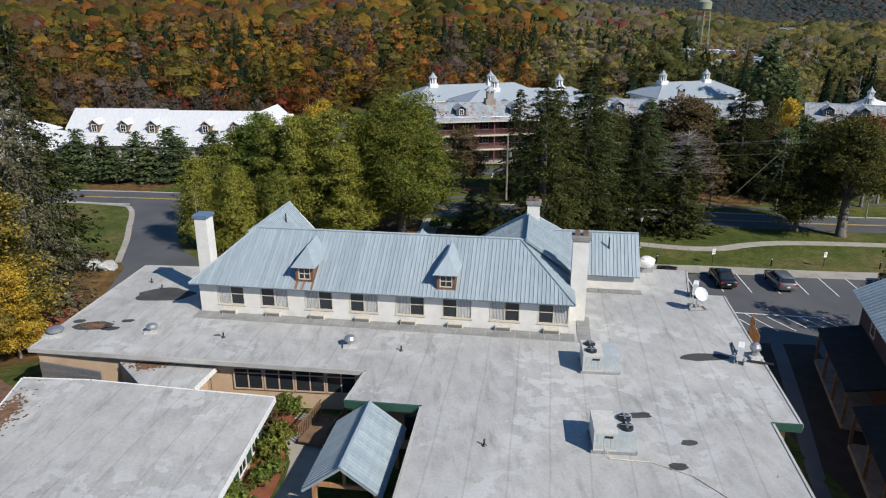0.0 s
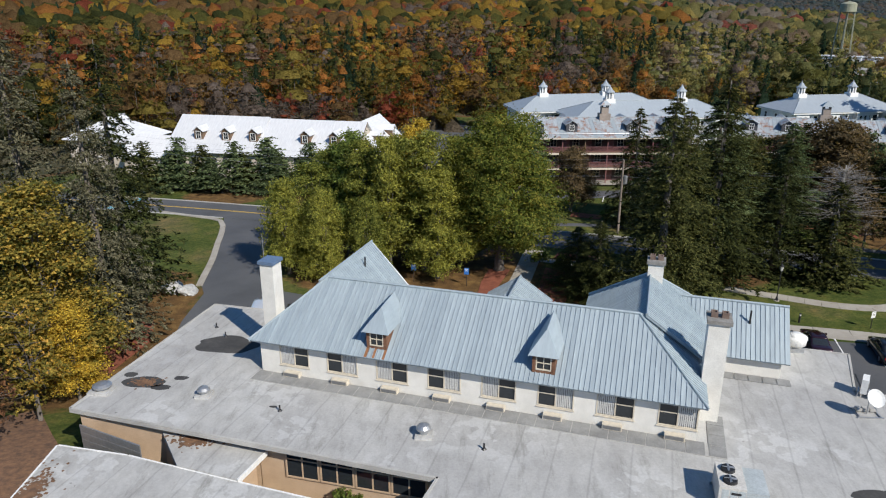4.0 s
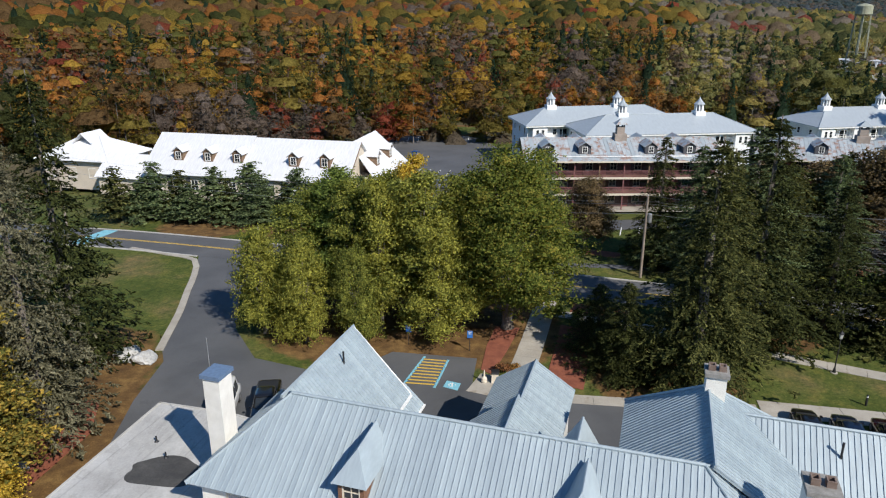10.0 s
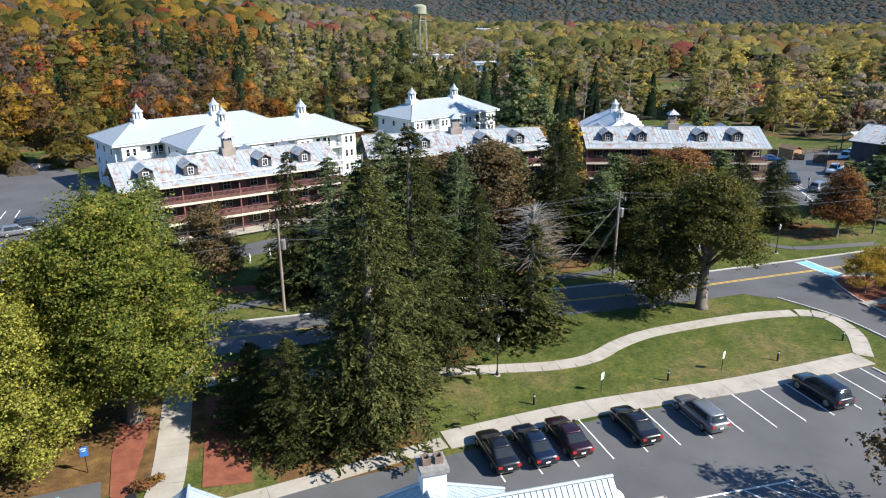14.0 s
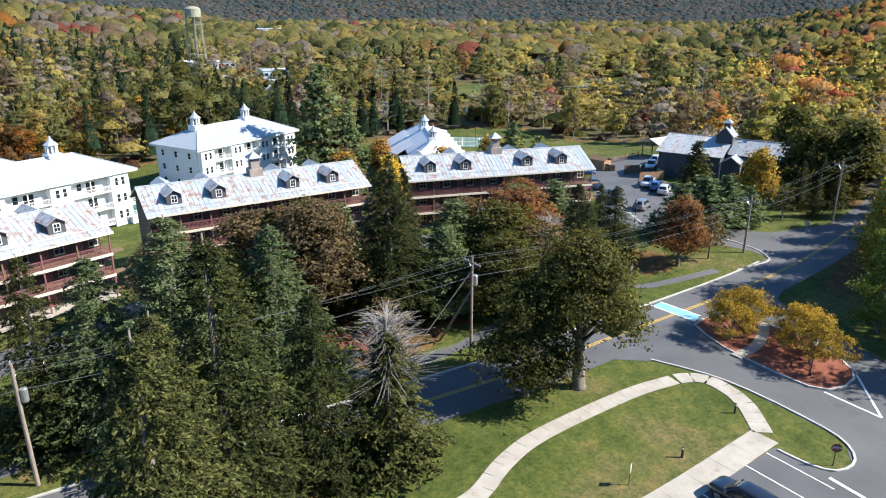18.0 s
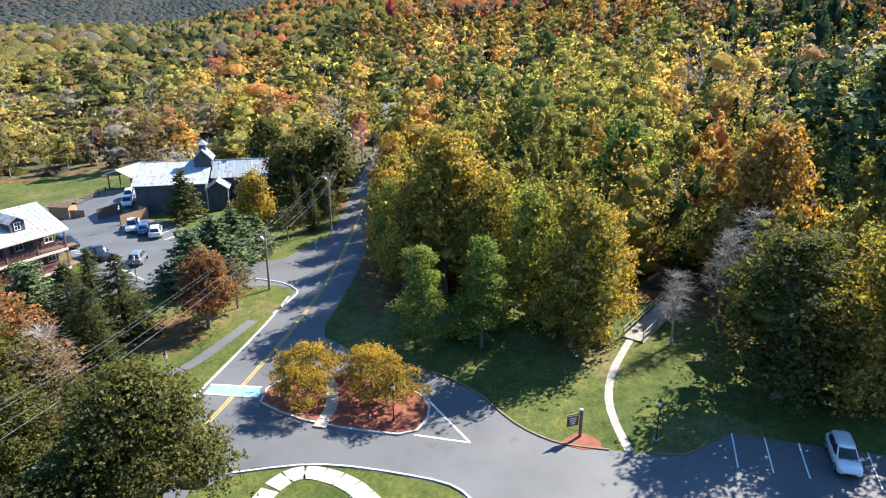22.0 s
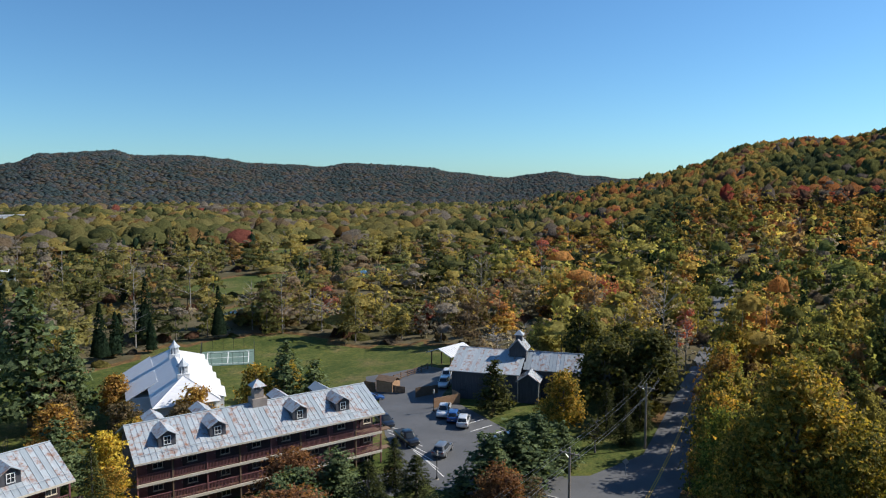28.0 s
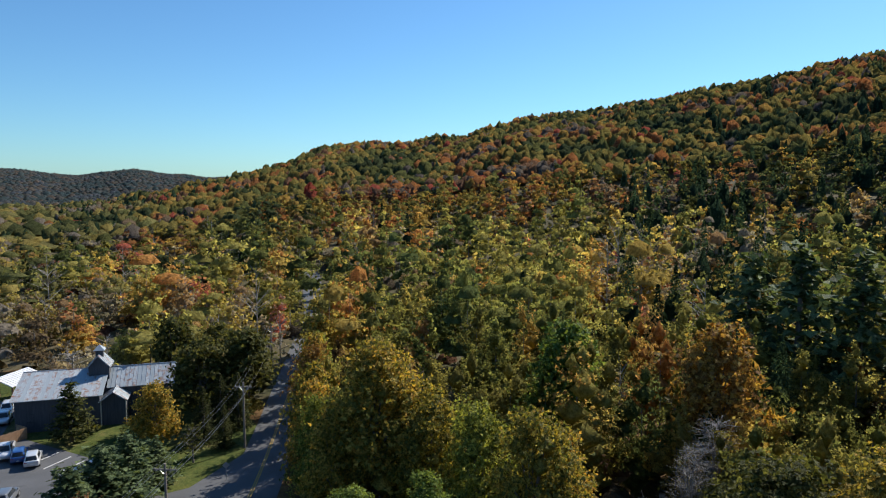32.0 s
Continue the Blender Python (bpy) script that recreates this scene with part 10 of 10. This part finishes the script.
def car(kind, col, x, y, heading, label, z=None):
    """heading: the way the bonnet points, degrees from +x."""
    key = (kind, col)
    m = pose(x, y, land(x, y) + 0.045 if z is None else z, 0, 0, heading)
    if key in CARS:
        return tagged(copy_thing(CARS[key], m), label)
    s = SHAPES[kind]
    paint = car_paint("car_paint", col)
    root = thing("car", m, label, kind if kind in ("pickup", "van") else "car", "parked cars")
    # body: rounded cross-sections from tail to nose
    half = [(0.80, 0.0), (0.95, 0.07), (0.995, 0.3), (1.0, 0.55), (0.98, 0.76), (0.93, 0.9), (0.82, 0.975), (0.5, 1.01)]
    ring = [(-a, b) for a, b in half] + [(a, b) for a, b in half[::-1]]
    k = len(ring)
    st = s["lower"]
    v = [(px, a * hw, zs + b * (zw - zs)) for px, zs, zw, hw in st for a, b in ring]
    f = [(i * k + j, i * k + (j + 1) % k, (i + 1) * k + (j + 1) % k, (i + 1) * k + j) for i in range(len(st) - 1) for j in range(k)]
    f += [tuple(range(k))[::-1], tuple((len(st) - 1) * k + j for j in range(k))]
    part("body", Geo().add(v, f), paint, root, smooth=True)
    # cabin: rounded plan rings rising and drawing in
    r0, r1, f1, f0, zt = s["cabin"]
    zw = (0.95 if kind in ("sedan", "wagon") else 1.07)
    hw, hr = s["W"] / 2 * 0.90, s["W"] / 2 * 0.70

    def shell(u, t, out=1.0):
        xr, xf = r0 + (r1 - r0) * t, f0 + (f1 - f0) * t
        b = hw + (hr - hw) * t ** 1.2
        c, d = math.cos(u), math.sin(u)
        px = (xr + xf) / 2 + out * (xf - xr) / 2 * math.copysign(abs(c) ** 0.36, c)
        bow = 0.94 + 0.06 * min(1.0, abs(d) * 2.2)
        return (px, out * b * bow * math.copysign(abs(d) ** 0.36, d), zw - 0.04 + (zt - zw) * (1.04 * t - 0.04 * t * t) - 0.02)

    us = [2 * math.pi * (j + 0.5) / 28 for j in range(28)]
    loft = lambda ts: [shell(u, t) for t in ts for u in us]
    skin = lambda n: [(i * 28 + j, i * 28 + (j + 1) % 28, (i + 1) * 28 + (j + 1) % 28, (i + 1) * 28 + j) for i in range(n - 1) for j in range(28)]
    part("cabin_glass", Geo().add(loft((0, 0.3, 0.6, 0.9)), skin(4) + [tuple(range(84, 112))]), GLASS, root, smooth=True)
    rim_ = [shell(u, 0.88, 1.012) for u in us]
    mid_ = [shell(u, 1.0, 0.985) for u in us]
    cxr = (r1 + f1) / 2
    top_ = [(cxr + (p[0] - cxr) * 0.7, p[1] * 0.7, zt - 0.012) for p in mid_]
    part("roof", Geo().add(rim_ + mid_ + top_, skin(3) + [tuple(range(56, 84)), tuple(range(28))[::-1]]), paint, root, smooth=True)
    for sy in (-1, 1):
        # corner pillars at windscreen and tail, a slim one between the doors
        spans = [(0.62, 0.90), (2.02 if kind == "sedan" else 1.9, 2.55)]
        for u0, u1 in spans:
            g = Geo()
            pts = [shell(sy * u, t, o) for o in (1.012, 0.97) for t in (0.0, 0.45, 0.9) for u in (u0, (u0 + u1) / 2, u1)]
            quad = [(i, i + 1, i + 4, i + 3) for i in (0, 1, 3, 4)]
            fs = quad + [tuple(j + 9 for j in q[::-1]) for q in quad] + [(0, 3, 12, 9), (3, 6, 15, 12), (5, 2, 11, 14), (8, 5, 14, 17), (1, 0, 9, 10), (2, 1, 10, 11), (6, 7, 16, 15), (7, 8, 17, 16)]
            part("pillar", g.add(pts, fs), paint, root)
        for mid in ((-0.25,) if kind != "van" else (0.55, -0.9)):
            lo, hi = shell(sy * math.pi / 2, 0.0, 1.01), shell(sy * math.pi / 2, 0.9, 1.01)
            y0, y1 = lo[1], hi[1]
            w = 0.05 if kind != "van" else 0.09
            part("pillar", Geo().add([(mid - w, y0, lo[2]), (mid + w, y0, lo[2]), (mid + w, y1, hi[2]), (mid - w, y1, hi[2]), (mid - w, y0 * 0.96, lo[2]), (mid + w, y0 * 0.96, lo[2]), (mid + w, y1 * 0.96, hi[2]), (mid - w, y1 * 0.96, hi[2])],
                                      [(0, 1, 2, 3), (7, 6, 5, 4), (0, 4, 5, 1), (1, 5, 6, 2), (2, 6, 7, 3), (3, 7, 4, 0)]), paint, root)
        part("mirror", Geo().box(f0 - 0.42, f0 - 0.27, sy * (hw + 0.12) - 0.1, sy * (hw + 0.12) + 0.1, zw + 0.0, zw + 0.14, taper=0.02), paint, root)
        hx, hz = s["L"] / 2, st[-2][2]
        part("headlight", Geo().add([(hx - 0.42, sy * 0.50, hz + 0.015), (hx - 0.5, sy * 0.83 * s["W"] / 1.9, hz - 0.02), (hx - 0.22, sy * 0.76 * s["W"] / 1.9, hz - 0.1), (hx - 0.07, sy * 0.45, hz - 0.12),
                                     (hx - 0.42, sy * 0.46, hz - 0.2), (hx - 0.5, sy * 0.7, hz - 0.2), (hx - 0.26, sy * 0.66, hz - 0.22), (hx - 0.12, sy * 0.4, hz - 0.22)],
                                    [(0, 1, 2, 3), (7, 6, 5, 4), (0, 4, 5, 1), (1, 5, 6, 2), (2, 6, 7, 3), (3, 7, 4, 0)]), HEADL, root)
        tz = st[1][2]
        part("tail_light", Geo().box(-hx - 0.01, -hx + 0.2, sy * 0.66 - 0.15, sy * 0.66 + 0.15, tz - 0.26, tz - 0.09, taper=0.02), TAIL, root)
        part("door_handle", Geo().box(-0.75, -0.55, sy * (s["W"] / 2 - 0.005) - 0.012, sy * (s["W"] / 2 - 0.005) + 0.012, zw - 0.16, zw - 0.13), paint, root)
        for wx in (-s["L"] * 0.295, s["L"] * 0.305):
            r = 0.33 if kind in ("sedan", "wagon") else 0.37
            c = sy * (s["W"] / 2 - 0.095)
            wh = part("wheel", Geo().tube([(wx, c - 0.1, r), (wx, c - 0.08, r), (wx, c + 0.08, r), (wx, c + 0.105, r)], [r * 0.94, r, r, r * 0.92], 20), TYRE, root)
            part("rim", Geo().tube([(wx, c + sy * 0.103, r), (wx, c + sy * 0.118, r)], [r * 0.68, r * 0.6], 12), RIM, wh)
    part("windscreen_base", Geo().box(f0 - 0.06, f0 + 0.05, -hw * 0.8, hw * 0.8, zw - 0.1, zw - 0.005), TYRE, root)
    part("number_plate", Geo().box(-s["L"] / 2 - 0.03, -s["L"] / 2 - 0.004, -0.16, 0.16, 0.56, 0.68), WHITE, root)
    part("bumper", Geo().box(s["L"] / 2 - 0.14, s["L"] / 2 + 0.01, -0.45, 0.45, 0.44, 0.54, taper=0.02), TYRE, root)
    if kind == "pickup":
        part("bed", Geo().box(-2.6, -0.95, -0.76, 0.76, 1.10, 1.136), BLACK, root)
    CARS[key] = root
    return root


A_ = 80
BLACK_C, BLUE_C, MAROON_C, SILVER_C, NAVY_C, WHITE_C, BLUE2_C = (0.012, 0.012, 0.014), (0.008, 0.014, 0.034), (0.026, 0.006, 0.009), (0.17, 0.18, 0.195), (0.016, 0.02, 0.03), (0.70, 0.71, 0.72), (0.03, 0.10, 0.30)
car("sedan", BLACK_C, 23.4, 54.3, A_, "black sedan parked at the pavement")
car("sedan", BLUE_C, 26.0, 53.7, A_, "dark blue sedan parked at the pavement")
car("sedan", MAROON_C, 28.7, 53.4, A_, "dark maroon sedan parked at the pavement")
car("sedan", BLACK_C, 33.9, 52.3, A_, "black sedan parked beside empty stalls")
car("wagon", SILVER_C, 39.3, 51.2, A_, "silver estate car parked at the pavement")
car("suv", NAVY_C, 50.2, 49.0, A_, "dark navy SUV parked at the lot's end")
car("suv", WHITE_C, 67.0, 16.2, 165, "white compact SUV parked under the trees")
car("sedan", BLUE2_C, 129.9, 116.0, -45, "blue sedan beside the brown shed")
car("suv", NAVY_C, 117.8, 105.6, 235, "dark SUV at the lodge's end")
car("pickup", BLACK_C, 112.4, 98.4, 235, "black pickup parked before the lodge")
car("suv", SILVER_C, 111.0, 91.8, 10, "silver SUV parked in the barn lot")
car("pickup", WHITE_C, 125.9, 99.3, -160, "white pickup parked before the barn")
car("suv", BLUE2_C, 124.4, 96.7, 20, "blue SUV parked before the barn")
car("suv", WHITE_C, 122.9, 94.3, 20, "white hatchback parked before the barn")
car("suv", WHITE_C, 119.0, 85.0, 120, "white SUV parked by the pines")
car("pickup", WHITE_C, 141.5, 107.3, 200, "white pickup beside the barn wall")
car("suv", WHITE_C, 147.0, 109.6, 200, "white van beside the barn wall")
car("suv", SILVER_C, -9.2, 142.6, 10, "silver-blue SUV in the far lot")
car("sedan", BLUE2_C, -19.0, 175.0, 90, "blue car in the far lot")
car("suv", NAVY_C, -7.4, 147.4, 10, "dark SUV in the far lot")
car("suv", BLACK_C, 86.5, 99.6, -28, "black SUV on the lodge drive")
car("van", WHITE_C, -19.6, 53.8, -80, "white van parked beside the house")
car("pickup", BLACK_C, -16.4, 54.3, -78, "black pickup parked beside the white van")
